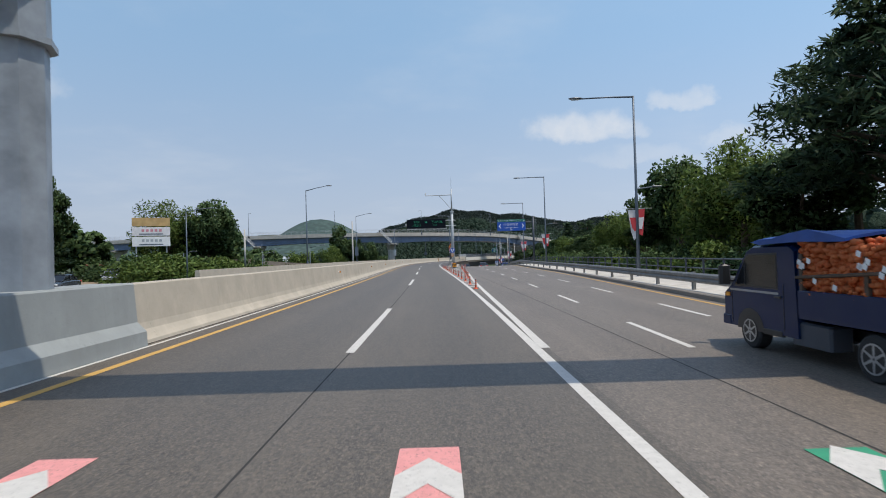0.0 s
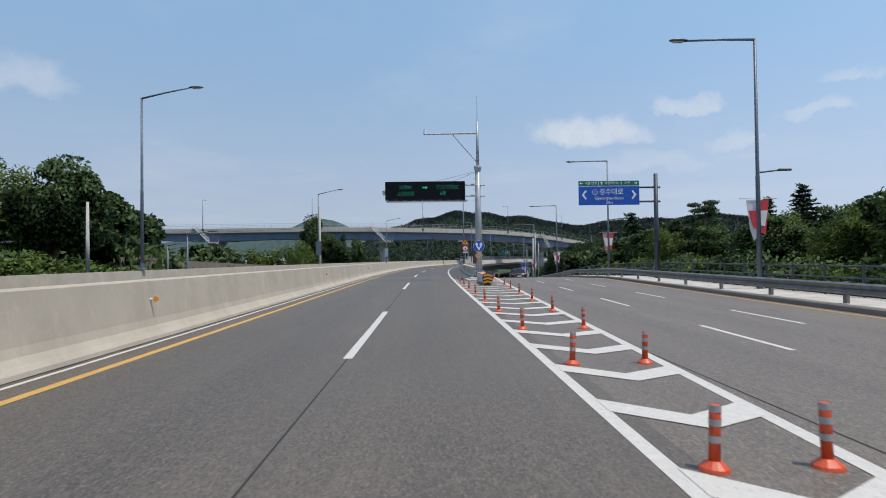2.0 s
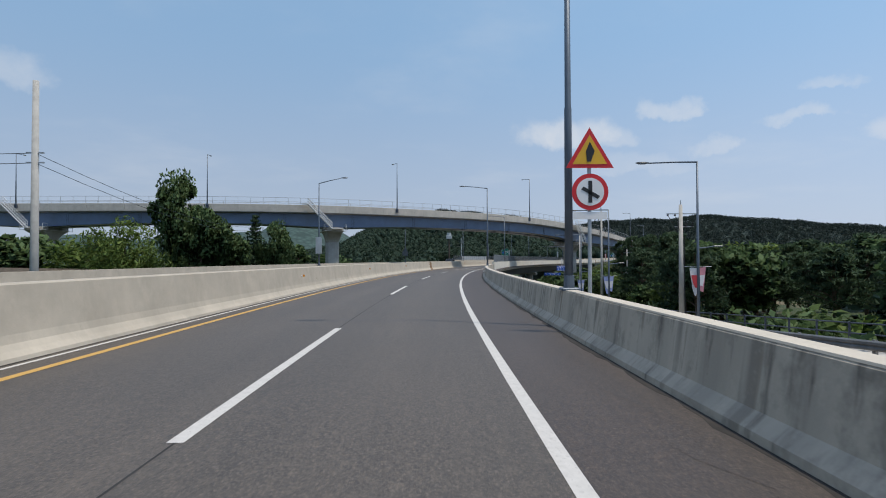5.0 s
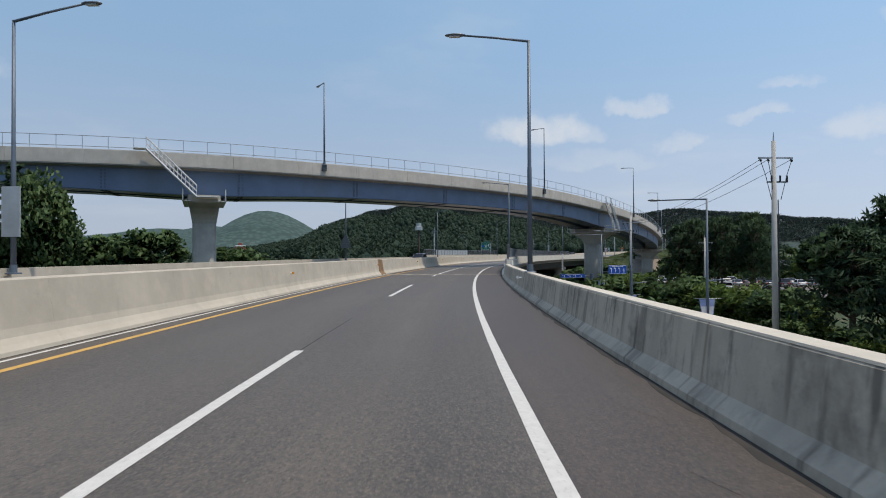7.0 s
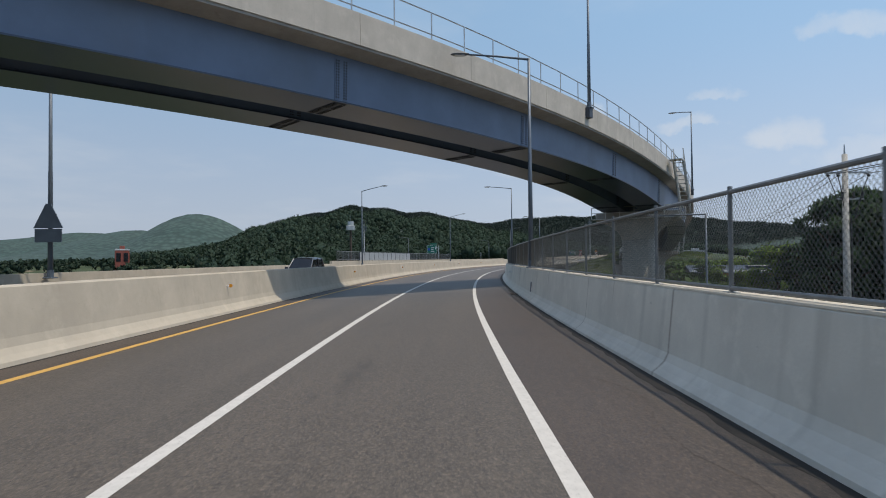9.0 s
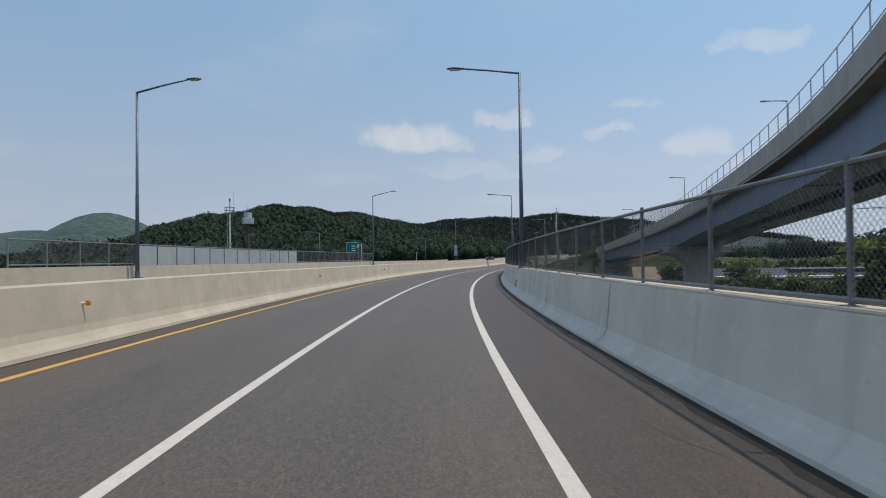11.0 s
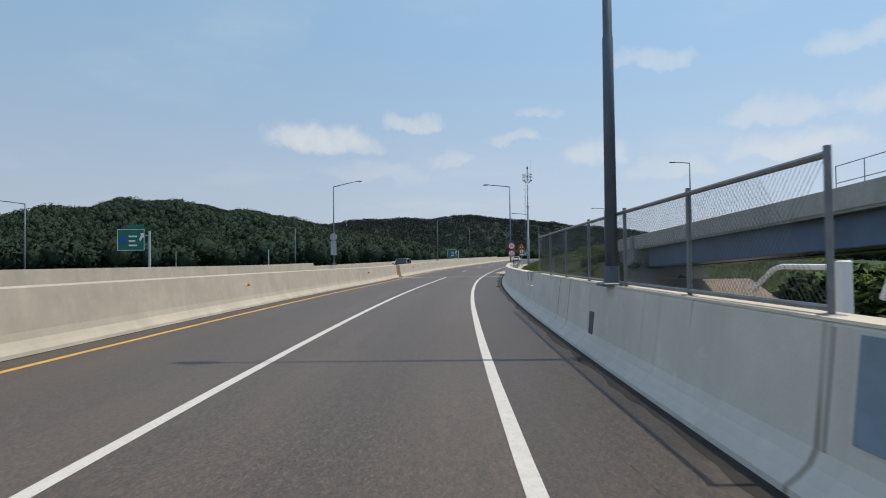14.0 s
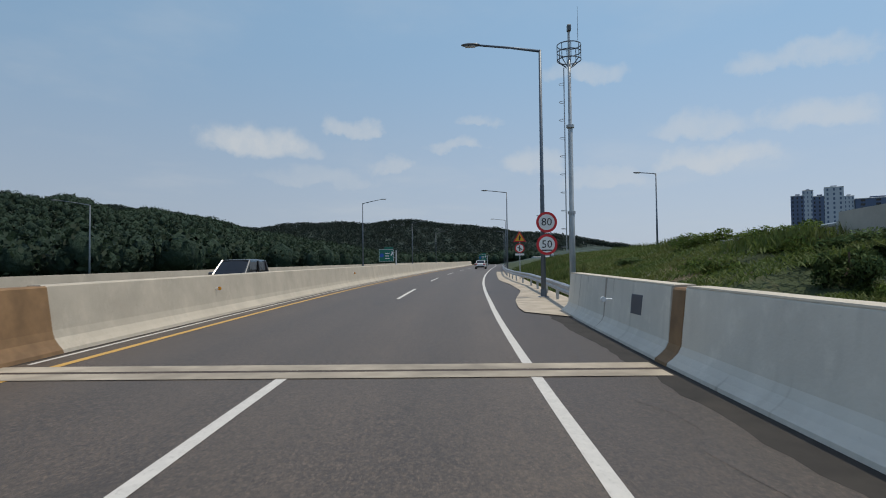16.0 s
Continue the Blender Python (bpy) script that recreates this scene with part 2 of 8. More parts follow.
def canopy(name, dark, light, tint):
    """Tree crowns seen from far: one tone a crown, mottled by leaf masses, lumpy relief."""
    n = Nodes(name, 0.85)
    isl = n.N("ShaderNodeNewGeometry").outputs["Random Per Island"]
    col = n.mix(isl, dark, light)
    col = n.mix(n.span(n.noise(0.02, 5, rough=0.65), 0.42, 0.6, 0, 0.8), col, tint)
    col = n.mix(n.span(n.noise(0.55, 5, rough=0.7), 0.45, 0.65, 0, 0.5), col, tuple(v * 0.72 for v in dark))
    n.bsdf.inputs["Specular IOR Level"].default_value = 0.1
    n.bump(n.noise(0.7, 5, rough=0.7), 1.0, 1.6)
    return n.done(col)


def marking(name, c, wear):
    n = Nodes(name, 0.7)
    col = n.mix(n.span(n.noise(9, 5), 0.35, 0.7), tuple(v * 0.88 for v in c), c)
    col = n.mix(n.span(n.noise(26, 5, rough=0.7), 0.56, 0.66, 0, wear), col, (0.11, 0.105, 0.10))
    n.bump(n.noise(60, 3), 0.3, 0.01)
    return n.done(col)


def ground_mat():
    n = Nodes("ground_grass", 0.95)
    col = n.mix(n.span(n.noise(0.06, 5), 0.35, 0.65), (0.032, 0.05, 0.017), (0.05, 0.07, 0.024))
    col = n.mix(n.span(n.noise(0.9, 6), 0.45, 0.7), col, (0.03, 0.05, 0.016))
    col = n.mix(n.span(n.noise(0.11, 6, rough=0.65), 0.56, 0.66, 0, 0.7), col, (0.20, 0.15, 0.095))
    n.bump(n.noise(3.0, 5), 0.9, 0.25)
    return n.done(col)


def woods_mat(name, a, b, scale):
    n = Nodes(name, 0.95)
    v = n.N("ShaderNodeTexVoronoi")
    v.inputs["Scale"].default_value = scale
    n.L(n.pos, v.inputs["Vector"])
    col = n.mix(n.span(n.noise(scale * 0.12, 4), 0.35, 0.65), a, b)
    # shade between the crowns painted in: darker green towards each cell's edge
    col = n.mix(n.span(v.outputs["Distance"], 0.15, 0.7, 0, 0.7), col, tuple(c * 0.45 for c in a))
    n.bump(n.span(v.outputs["Distance"], 0, 0.8, 1, 0), 1.0, 2.0)
    return n.done(col)


def glow(name, c, strength):
    n = Nodes(name, 0.5)
    n.bsdf.inputs["Emission Color"].default_value = (*c, 1)
    n.bsdf.inputs["Emission Strength"].default_value = strength
    return n.done(c)


M_ASPHALT = asphalt("ramp_asphalt", (0.0686, 0.0567, 0.0433), (0.0926, 0.0754, 0.0556))
M_ASPHALT_B = asphalt("viaduct_asphalt", (0.0578, 0.0471, 0.0358), (0.0750, 0.0598, 0.0441))
M_ASPHALT_C = asphalt("newer_asphalt", (0.0523, 0.0384, 0.0276), (0.0685, 0.0499, 0.0344))
M_ASPHALT_SIDE = asphalt("shoulder_asphalt", (0.0412, 0.0298, 0.0215), (0.0528, 0.0378, 0.0268))
M_ASPHALT_MAIN = asphalt("main_road_asphalt", (0.0993, 0.0811, 0.0628), (0.1280, 0.1038, 0.0801))
M_GUTTER = plain("dirty_gutter", (0.030, 0.026, 0.022), 0.9, 0, 0.4, 2.5, (0.055, 0.045, 0.035))
M_DUST = asphalt("dusty_asphalt", (0.0420, 0.0315, 0.0235), (0.0538, 0.0399, 0.0294))
M_SEAM = plain("asphalt_seam", (0.034, 0.032, 0.029), 0.8, 0, 0.4, 1.5, (0.06, 0.056, 0.05))
M_WHITE = marking("white_road_paint", (0.585, 0.56, 0.515), 0.3)
M_WORN = marking("worn_white_paint", (0.17, 0.155, 0.135), 0.9)
M_YELLOW = marking("yellow_road_paint", (0.58, 0.34, 0.085), 0.35)
M_PINK = marking("pink_road_paint", (0.72, 0.30, 0.28), 0.6)
M_GREEN_PAINT = marking("green_road_paint", (0.03, 0.28, 0.15), 0.6)
M_CONC_L = concrete("barrier_concrete_pale", (0.4759, 0.4226, 0.3390), (0.3925, 0.3381, 0.2631), 0.3, 0.05)
M_CONC_R = parapet_concrete("barrier_concrete_grey", (0.7091, 0.6678, 0.5754), (0.53, 0.50, 0.42), (0.36, 0.33, 0.28))
M_CONC_OLDER = parapet_concrete("older_parapet_concrete", (0.5250, 0.4600, 0.3619), (0.2520, 0.2200, 0.1739), (0.1680, 0.1400, 0.1081), 0.04)
M_CONC_CAP = concrete("barrier_top_concrete", (0.5624, 0.5040, 0.4074), (0.5408, 0.4725, 0.3768), 0.2)
M_CONC_BRIDGE = concrete("bridge_concrete", (0.50, 0.465, 0.41), (0.34, 0.31, 0.27), 0.45)
M_CONC_PIER = concrete("pier_concrete", (0.37, 0.345, 0.30), (0.25, 0.23, 0.20), 0.45)
M_CONC_OLD = concrete("old_wall_concrete", (0.25, 0.20, 0.155), (0.12, 0.10, 0.085), 0.7)
def stone_face(name, c):
    n = Nodes(name, 0.9)
    mp = n.N("ShaderNodeMapping")
    mp.inputs["Scale"].default_value = (1, 1, 1.9)
    n.L(n.pos, mp.inputs[0])
    v = n.N("ShaderNodeTexVoronoi")
    v.feature = "DISTANCE_TO_EDGE"
    v.inputs["Scale"].default_value = 1.5
    n.L(mp.outputs[0], v.inputs["Vector"])
    joint = n.span(v.outputs["Distance"], 0.0, 0.07)
    col = n.mix(n.span(n.noise(1.6, 5), 0.3, 0.7), tuple(q * 0.75 for q in c), c)
    col = n.mix(joint, tuple(q * 0.5 for q in c), col)
    n.bump(n.span(v.outputs["Distance"], 0.0, 0.22), 1.0, 0.09)
    return n.done(col)


M_STONE = stone_face("stone_faced_panel", (0.33, 0.31, 0.275))
M_CURB = concrete("curb_concrete", (0.22, 0.195, 0.165), (0.15, 0.13, 0.12), 0.4)
M_FILLER = concrete("joint_filler", (0.44, 0.415, 0.36), (0.30, 0.275, 0.23), 0.6)
M_PLINTH = concrete("grey_painted_plinth", (0.30, 0.32, 0.315), (0.20, 0.215, 0.215), 0.3)
M_CONC_DECK = concrete("stained_deck_concrete", (0.34, 0.325, 0.295), (0.22, 0.21, 0.19), 0.5)
# girder paint in a darker blue that stands in for the shade underneath
M_SOFFIT = plain("shaded_glossy_soffit", (0.030, 0.047, 0.082), 0.28, 0.0, 0.28, 0.35, (0.055, 0.066, 0.09))
M_WALKWAY = plain("pavement_concrete", (0.50, 0.47, 0.42), 0.9, 0, 0.2, 2.0)
M_APRON = plain("tan_apron_concrete", (0.43, 0.37, 0.29), 0.9, 0, 0.3, 1.5, (0.27, 0.22, 0.17))
M_RUST = plain("rust_stained_steel", (0.24, 0.14, 0.065), 0.75, 0.1, 0.35, 2.0, (0.31, 0.20, 0.11))
M_RUST_DARK = plain("dark_rusty_steel", (0.07, 0.05, 0.04), 0.8, 0.1, 0.35, 3.0, (0.12, 0.08, 0.055))
M_MORTAR = plain("pale_joint_mortar", (0.36, 0.31, 0.24), 0.8, 0, 0.4, 1.2, (0.22, 0.18, 0.135))
M_JOINT = plain("expansion_joint_mortar", (0.47, 0.42, 0.36), 0.8, 0, 0.25, 3.0)
M_STEEL_BLUE = plain("blue_grey_painted_steel", (0.115, 0.165, 0.255), 0.45, 0.0, 0.16, 0.6, (0.11, 0.13, 0.16))
M_STEEL_DARK = plain("dark_painted_steel", (0.042, 0.052, 0.07), 0.5, 0.0, 0.2, 1.0)
M_RAIL = plain("weathered_rail_steel", (0.20, 0.20, 0.195), 0.55, 0.3, 0.25, 3.0, (0.16, 0.13, 0.10))
M_STAIR = plain("bright_galvanised_stair", (0.60, 0.61, 0.61), 0.5, 0.1, 0.12, 3.0)
M_GALV = plain("galvanised_steel", (0.42, 0.44, 0.46), 0.42, 0.55, 0.2, 5.0)
M_POLE = plain("grey_painted_pole", (0.105, 0.132, 0.165), 0.45, 0.2, 0.12, 3.0)
M_POLE_LIGHT = plain("pale_grey_pole", (0.40, 0.43, 0.45), 0.45, 0.2, 0.15, 2.0, (0.25, 0.27, 0.28))
M_POLE_CONC = plain("concrete_pole", (0.40, 0.39, 0.36), 0.85, 0, 0.15, 3.0)
M_GANTRY = plain("stained_grey_gantry_steel", (0.28, 0.31, 0.34), 0.45, 0.1, 0.35, 1.6, (0.12, 0.135, 0.155))
M_LAMP_HEAD = plain("lamp_housing", (0.11, 0.115, 0.12), 0.35, 0.3)
M_LENS = plain("lamp_lens", (0.55, 0.56, 0.56), 0.15)
M_FENCE = plain("fence_steel", (0.20, 0.215, 0.225), 0.45, 0.35, 0.2, 5.0)
M_WIRE = plain("fence_wire", (0.11, 0.118, 0.122), 0.5, 0.4)
M_NET = plain("dark_screen_net", (0.062, 0.076, 0.096), 0.55, 0, 0.22, 1.2, (0.09, 0.098, 0.108))
M_RUST_POST = plain("flaking_rusty_post", (0.15, 0.075, 0.05), 0.8, 0.1, 0.4, 6.0, (0.22, 0.17, 0.14))
M_SOUND = plain("sound_panel", (0.36, 0.39, 0.41), 0.35, 0.1, 0.15, 1.0)
M_ORANGE = plain("orange_plastic", (0.62, 0.085, 0.025), 0.4, 0, 0.2, 6.0, (0.30, 0.06, 0.03))
M_PEACH = plain("faded_orange_cover", (0.72, 0.33, 0.19), 0.55, 0, 0.12, 2.0)
M_SILVER = plain("reflective_silver", (0.36, 0.35, 0.34), 0.35)
M_AMBER = plain("amber_reflector", (0.75, 0.30, 0.02), 0.25, 0, 0.1)
M_YEL_SIGN = plain("yellow_sheeting", (0.72, 0.40, 0.02), 0.4, 0, 0.1)
M_BLACK = plain("black_plastic", (0.018, 0.018, 0.019), 0.45, 0, 0.3)
M_NOSE = plain("brown_black_sheeting", (0.045, 0.018, 0.012), 0.45, 0, 0.2)
M_CHEVRON = plain("amber_sheeting", (0.74, 0.30, 0.02), 0.4, 0, 0.12, 4.0, (0.5, 0.2, 0.03))
M_BOARD = plain("matt_black_led_matrix", (0.006, 0.008, 0.013), 0.75, 0, 0.2)
M_BOARD.node_tree.nodes["Principled BSDF"].inputs["Specular IOR Level"].default_value = 0.1
M_RUBBER = plain("tyre_rubber", (0.02, 0.02, 0.021), 0.8, 0, 0.3)
M_BLUE_SIGN = plain("blue_sign_sheeting", (0.012, 0.085, 0.42), 0.4, 0, 0.06)
M_GREEN_SIGN = plain("green_sign_sheeting", (0.004, 0.14, 0.10), 0.4, 0, 0.06)
M_RED_SIGN = plain("red_sign_sheeting", (0.60, 0.02, 0.025), 0.4, 0, 0.06)
M_SIGN_WHITE = plain("white_sign_sheeting", (0.78, 0.78, 0.77), 0.4, 0, 0.06)
M_LED = glow("green_led_text", (0.03, 0.5, 0.26), 0.055)
M_BANNER_W = plain("white_banner_cloth", (0.72, 0.70, 0.70), 0.8, 0, 0.12, 2.0)
M_BANNER_R = plain("red_banner_cloth", (0.55, 0.05, 0.06), 0.8, 0, 0.12, 2.0)
M_BANNER_P = plain("pink_banner_cloth", (0.62, 0.26, 0.30), 0.8, 0, 0.12, 2.0)
M_BANNER_B = plain("blue_banner_cloth", (0.33, 0.38, 0.62), 0.8, 0, 0.12, 2.0)
M_GROUND = ground_mat()
M_DIRT = plain("bare_soil", (0.26, 0.19, 0.125), 0.95, 0, 0.25, 0.5)
M_GRASS = foliage("grass_blades", (0.055, 0.105, 0.024), (0.12, 0.175, 0.045), (0.15, 0.15, 0.055))
M_LEAF = foliage("broad_leaves", (0.0719, 0.1284, 0.0503), (0.1606, 0.2312, 0.0899), (0.0977, 0.1645, 0.0662))
M_LEAF_LIGHT = foliage("light_leaves", (0.0832, 0.1455, 0.0275), (0.2079, 0.2772, 0.0762), (0.1109, 0.1802, 0.0457))
M_NEEDLE = foliage("pine_needles", (0.0442, 0.0845, 0.0480), (0.0864, 0.1325, 0.0634), (0.0557, 0.1008, 0.0538))
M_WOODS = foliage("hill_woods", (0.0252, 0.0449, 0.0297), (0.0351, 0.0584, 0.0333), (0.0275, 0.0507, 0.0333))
# distance haze put into the leaf colour as extra blue
M_HILL_LEAF = foliage("hazed_hill_leaves", (0.0251, 0.0418, 0.0390), (0.0320, 0.0501, 0.0432), (0.0265, 0.0446, 0.0418))
M_CANOPY = canopy("wooded_canopy", (0.0310, 0.0542, 0.0388), (0.0465, 0.0723, 0.0465), (0.0388, 0.0646, 0.0465))
M_BARK = plain("bark", (0.11, 0.075, 0.05), 0.9, 0, 0.3, 6.0)
# hill colours carry painted haze: bluish greens, palest on the farthest hills
M_HILL_FAR = woods_mat("hazed_far_hill", (0.045, 0.085, 0.075), (0.06, 0.10, 0.085), 0.05)
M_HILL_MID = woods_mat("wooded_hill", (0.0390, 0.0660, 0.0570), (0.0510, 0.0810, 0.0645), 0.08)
M_GLASS_DARK = plain("dark_car_glass", (0.012, 0.014, 0.017), 0.08, 0, 0.1)
M_RIM = plain("alloy_rim", (0.45, 0.46, 0.47), 0.3, 0.7)
M_RED_LAMP = plain("red_tail_lamp", (0.45, 0.015, 0.015), 0.25)
M_CLEAR_LAMP = plain("clear_headlamp", (0.70, 0.71, 0.72), 0.12)


def car_paint(name, c, coat=0.35):
    n = Nodes(name, 0.25)
    n.bsdf.inputs["Coat Weight"].default_value = coat
    n.bsdf.inputs["Specular IOR Level"].default_value = 0.5 if coat > 0.2 else 0.22
    n.bsdf.inputs["Coat Roughness"].default_value = 0.05
    return n.done(n.mix(n.span(n.noise(1.5, 4), 0.4, 0.75, 0, 0.35), c, tuple(v * 0.7 + 0.03 for v in c)))


P_WHITE, P_SILVER = car_paint("white_car_paint", (0.74, 0.74, 0.73)), car_paint("silver_car_paint", (0.38, 0.39, 0.40))
P_DARK, P_NAVY = car_paint("black_car_paint", (0.022, 0.024, 0.028)), car_paint("navy_truck_paint", (0.003, 0.017, 0.068), 0.08)
P_GREY = car_paint("dark_grey_car_paint", (0.06, 0.065, 0.075))

# ---------------------------------------------------------------- building helpers


class B:
    """Collects vertices and faces of one mesh."""

    def __init__(self):
        self.v, self.f, self.uv = [], [], None

    def add(self, verts, faces):
        o = len(self.v)
        self.v += [tuple(p) for p in verts]
        self.f += [tuple(o + i for i in q) for q in faces]
        return self

    def box(self, c, size, m=None):
        x, y, z = (s / 2 for s in size)
        vs = [Vector((c[0] + a * x, c[1] + b * y, c[2] + d * z)) for a in (-1, 1) for b in (-1, 1) for d in (-1, 1)]
        if m is not None:
            vs = [m @ p for p in vs]
        return self.add(vs, [(0, 1, 3, 2), (4, 6, 7, 5), (0, 4, 5, 1), (2, 3, 7, 6), (0, 2, 6, 4), (1, 5, 7, 3)])

    def bbox(self, c, size, bevel=0.02, m=None):
        """A box with chamfered upright edges and top."""
        x, y, z = (s / 2 for s in size)
        b = min(bevel, x * 0.9, y * 0.9, z * 0.9)
        rings = []
        for zz, k in ((-z, 0), (z - b, 0), (z, b)):
            xx, yy = x - k, y - k
            rings.append([(-xx + b, -yy), (xx - b, -yy), (xx, -yy + b), (xx, yy - b), (xx - b, yy), (-xx + b, yy), (-xx, yy - b), (-xx, -yy + b)])
        vs = []
        for ring, zz in zip(rings, (-z, z - b, z)):
            vs += [Vector((c[0] + p[0], c[1] + p[1], c[2] + zz)) for p in ring]
        if m is not None:
            vs = [m @ p for p in vs]
        fs = [tuple(reversed(range(8))), tuple(range(16, 24))]
        for r in (0, 8):
            fs += [(r + i, r + (i + 1) % 8, r + 8 + (i + 1) % 8, r + 8 + i) for i in range(8)]
        return self.add(vs, fs)

    def tube(self, pts, radii, n=10, caps=True):
        """A round bar through points; radii one for all or one a point."""
        pts = [Vector(p) for p in pts]
        if isinstance(radii, (int, float)):
            radii = [radii] * len(pts)
        o = len(self.v)
        ref = None
        for i, p in enumerate(pts):
            t = (pts[min(i + 1, len(pts) - 1)] - pts[max(i - 1, 0)]).normalized()
            if ref is None or abs(ref.dot(t)) > 0.95:
                ref = Vector((1, 0, 0)) if abs(t.x) < 0.8 else Vector((0, 1, 0))
            a = t.cross(ref).normalized()
            b = t.cross(a)
            ref = b.cross(t) if False else ref
            self.v += [tuple(p + (a * math.cos(k * 2 * math.pi / n) + b * math.sin(k * 2 * math.pi / n)) * radii[i]) for k in range(n)]
        for i in range(len(pts) - 1):
            for k in range(n):
                q = o + i * n
                self.f.append((q + k, q + (k + 1) % n, q + n + (k + 1) % n, q + n + k))
        if caps:
            self.f.append(tuple(o + k for k in reversed(range(n))))
            self.f.append(tuple(o + (len(pts) - 1) * n + k for k in range(n)))
        return self

    def plate(self, outline, y0, y1, m=None):
        """A flat plate: an outline in x, z given a thickness along y."""
        n = len(outline)
        vs = [Vector((p[0], y, p[1])) for y in (y0, y1) for p in outline]
        if m is not None:
            vs = [m @ p for p in vs]
        return self.add(vs, [tuple(range(n)), tuple(reversed(range(n, 2 * n)))] + [(i, n + i, n + (i + 1) % n, (i + 1) % n) for i in range(n)])

    def loft(self, rings, caps=True):
        n = len(rings[0])
        o = len(self.v)
        for r in rings:
            self.v += [tuple(p) for p in r]
        for i in range(len(rings) - 1):
            for k in range(n):
                q = o + i * n
                self.f.append((q + k, q + (k + 1) % n, q + n + (k + 1) % n, q + n + k))
        if caps:
            self.f.append(tuple(o + k for k in reversed(range(n))))
            self.f.append(tuple(o + (len(rings) - 1) * n + k for k in range(n)))
        return self

    def mesh(self, name, smooth=False):
        me = bpy.data.meshes.new(name)
        me.from_pydata(self.v, [], self.f)
        bm = bmesh.new()
        bm.from_mesh(me)
        bmesh.ops.recalc_face_normals(bm, faces=bm.faces)
        bm.to_mesh(me)
        bm.free()
        if self.uv and len(self.uv) == len(me.vertices):
            lay = me.uv_layers.new(name="road")
            for lp in me.loops:
                lay.data[lp.index].uv = self.uv[lp.vertex_index]
        if smooth:
            me.polygons.foreach_set("use_smooth", [True] * len(me.polygons))
        me.update()
        return me


def part(name, b, material, parent=None, label="", smooth=False):
    me = b.mesh(name, smooth) if isinstance(b, B) else b
    if not me.materials:
        me.materials.append(material)
    ob = new(name, me)
    if parent is not None:
        ob.parent = parent
    if label:
        ob["label"] = label
    return ob


def holder(name, m, label="", category="", group="", kind=""):
    ob = new(name)
    ob.empty_display_size = 0.3
    ob.matrix_basis = m
    return tagged(ob, label, category, group, kind)


def disc(r, n=32, cx=0.0, cz=0.0):
    return [(cx + r * math.cos(2 * math.pi * k / n), cz + r * math.sin(2 * math.pi * k / n)) for k in range(n)]


def words(text, size, material, parent, m, label="", name="lettering", align="CENTER", thin=0.0):
    """Raised letters, flat in x, z of the pose m, facing -y."""
    c = bpy.data.curves.new(name, "FONT")
    c.body, c.size, c.align_x, c.align_y, c.extrude = text, size, align, "CENTER", 0.004
    c.resolution_u, c.offset = 2, -thin
    tmp = bpy.data.objects.new(name, c)
    me = bpy.data.meshes.new_from_object(tmp)
    bpy.data.objects.remove(tmp)
    me.materials.clear()
    me.materials.append(material)
    ob = new(name, me)
    ob.parent = parent
    ob.matrix_basis = m @ pose(0, 0, 0, 90)
    if label:
        ob["label"] = label
    return ob


# ---------------------------------------------------------------- the ramp's line
# headings of the lane line in degrees, every 20 m from 60 m behind the start
HEAD_STEP, HEAD_START = 20.0, -60.0
HEADINGS = [-1.4, -0.9, -0.3, 0.24, 0.79, 1.35, 1.79, 1.56, 0.65, -0.74, -2.52, -4.72, -7.17, -9.69, -12.0, -14.73, -18.11, -21.36, -24.17, -27.0, -29.39, -31.9,
            -34.3, -36.0, -37.0, -37.5, -37.8, -37.8, -37.5, -37.0, -36.5, -36.0]
_s = np.arange(HEAD_START, HEAD_START + HEAD_STEP * (len(HEADINGS) - 1) + 0.1, 1.0)
_th = np.radians(np.interp(_s, HEAD_START + HEAD_STEP * np.arange(len(HEADINGS)), HEADINGS))
_x = np.concatenate([[0], np.cumsum(-(np.sin(_th[1:]) + np.sin(_th[:-1])) / 2)])
_y = np.concatenate([[0], np.cumsum((np.cos(_th[1:]) + np.cos(_th[:-1])) / 2)])
_i0 = int(-HEAD_START)
_x += -1.75 - _x[_i0]
_y += 0.0 - _y[_i0]


def rise(s):
    """The road climbs gently once it has left the viaduct."""
    return np.interp(s, [352, 358, 364, 372, 380, 400, 455, 560], [0, 0.03, 0.09, 0.18, 0.28, 0.52, 1.2, 2.4])


def rp(s, d=0.0, z=0.0):
    """The place at s metres along the lane line, d metres to its right."""
    th = np.interp(s, _s, _th)
    return Vector((np.interp(s, _s, _x) + math.cos(th) * d, np.interp(s, _s, _y) + math.sin(th) * d, z + float(rise(s))))


def yaw_at(s):
    return math.degrees(np.interp(s, _s, _th))


def rpose(s, d=0.0, z=0.0, turn=0.0):
    p = rp(s, d, z)
    return pose(p.x, p.y, p.z, 0, 0, yaw_at(s) + turn)


def to_road(x, y):
    """Arrays of s and d for places x, y."""
    k = np.argmin((np.asarray(x)[:, None] - _x[None, ::4]) ** 2 + (np.asarray(y)[:, None] - _y[None, ::4]) ** 2, axis=1) * 4
    return _s[k], (x - _x[k]) * np.cos(_th[k]) + (y - _y[k]) * np.sin(_th[k])


def steps(s0, s1, step):
    n = max(1, int(math.ceil((s1 - s0) / step)))
    return [s0 + (s1 - s0) * i / n for i in range(n + 1)]


def val(f, s):
    return f(s) if callable(f) else f


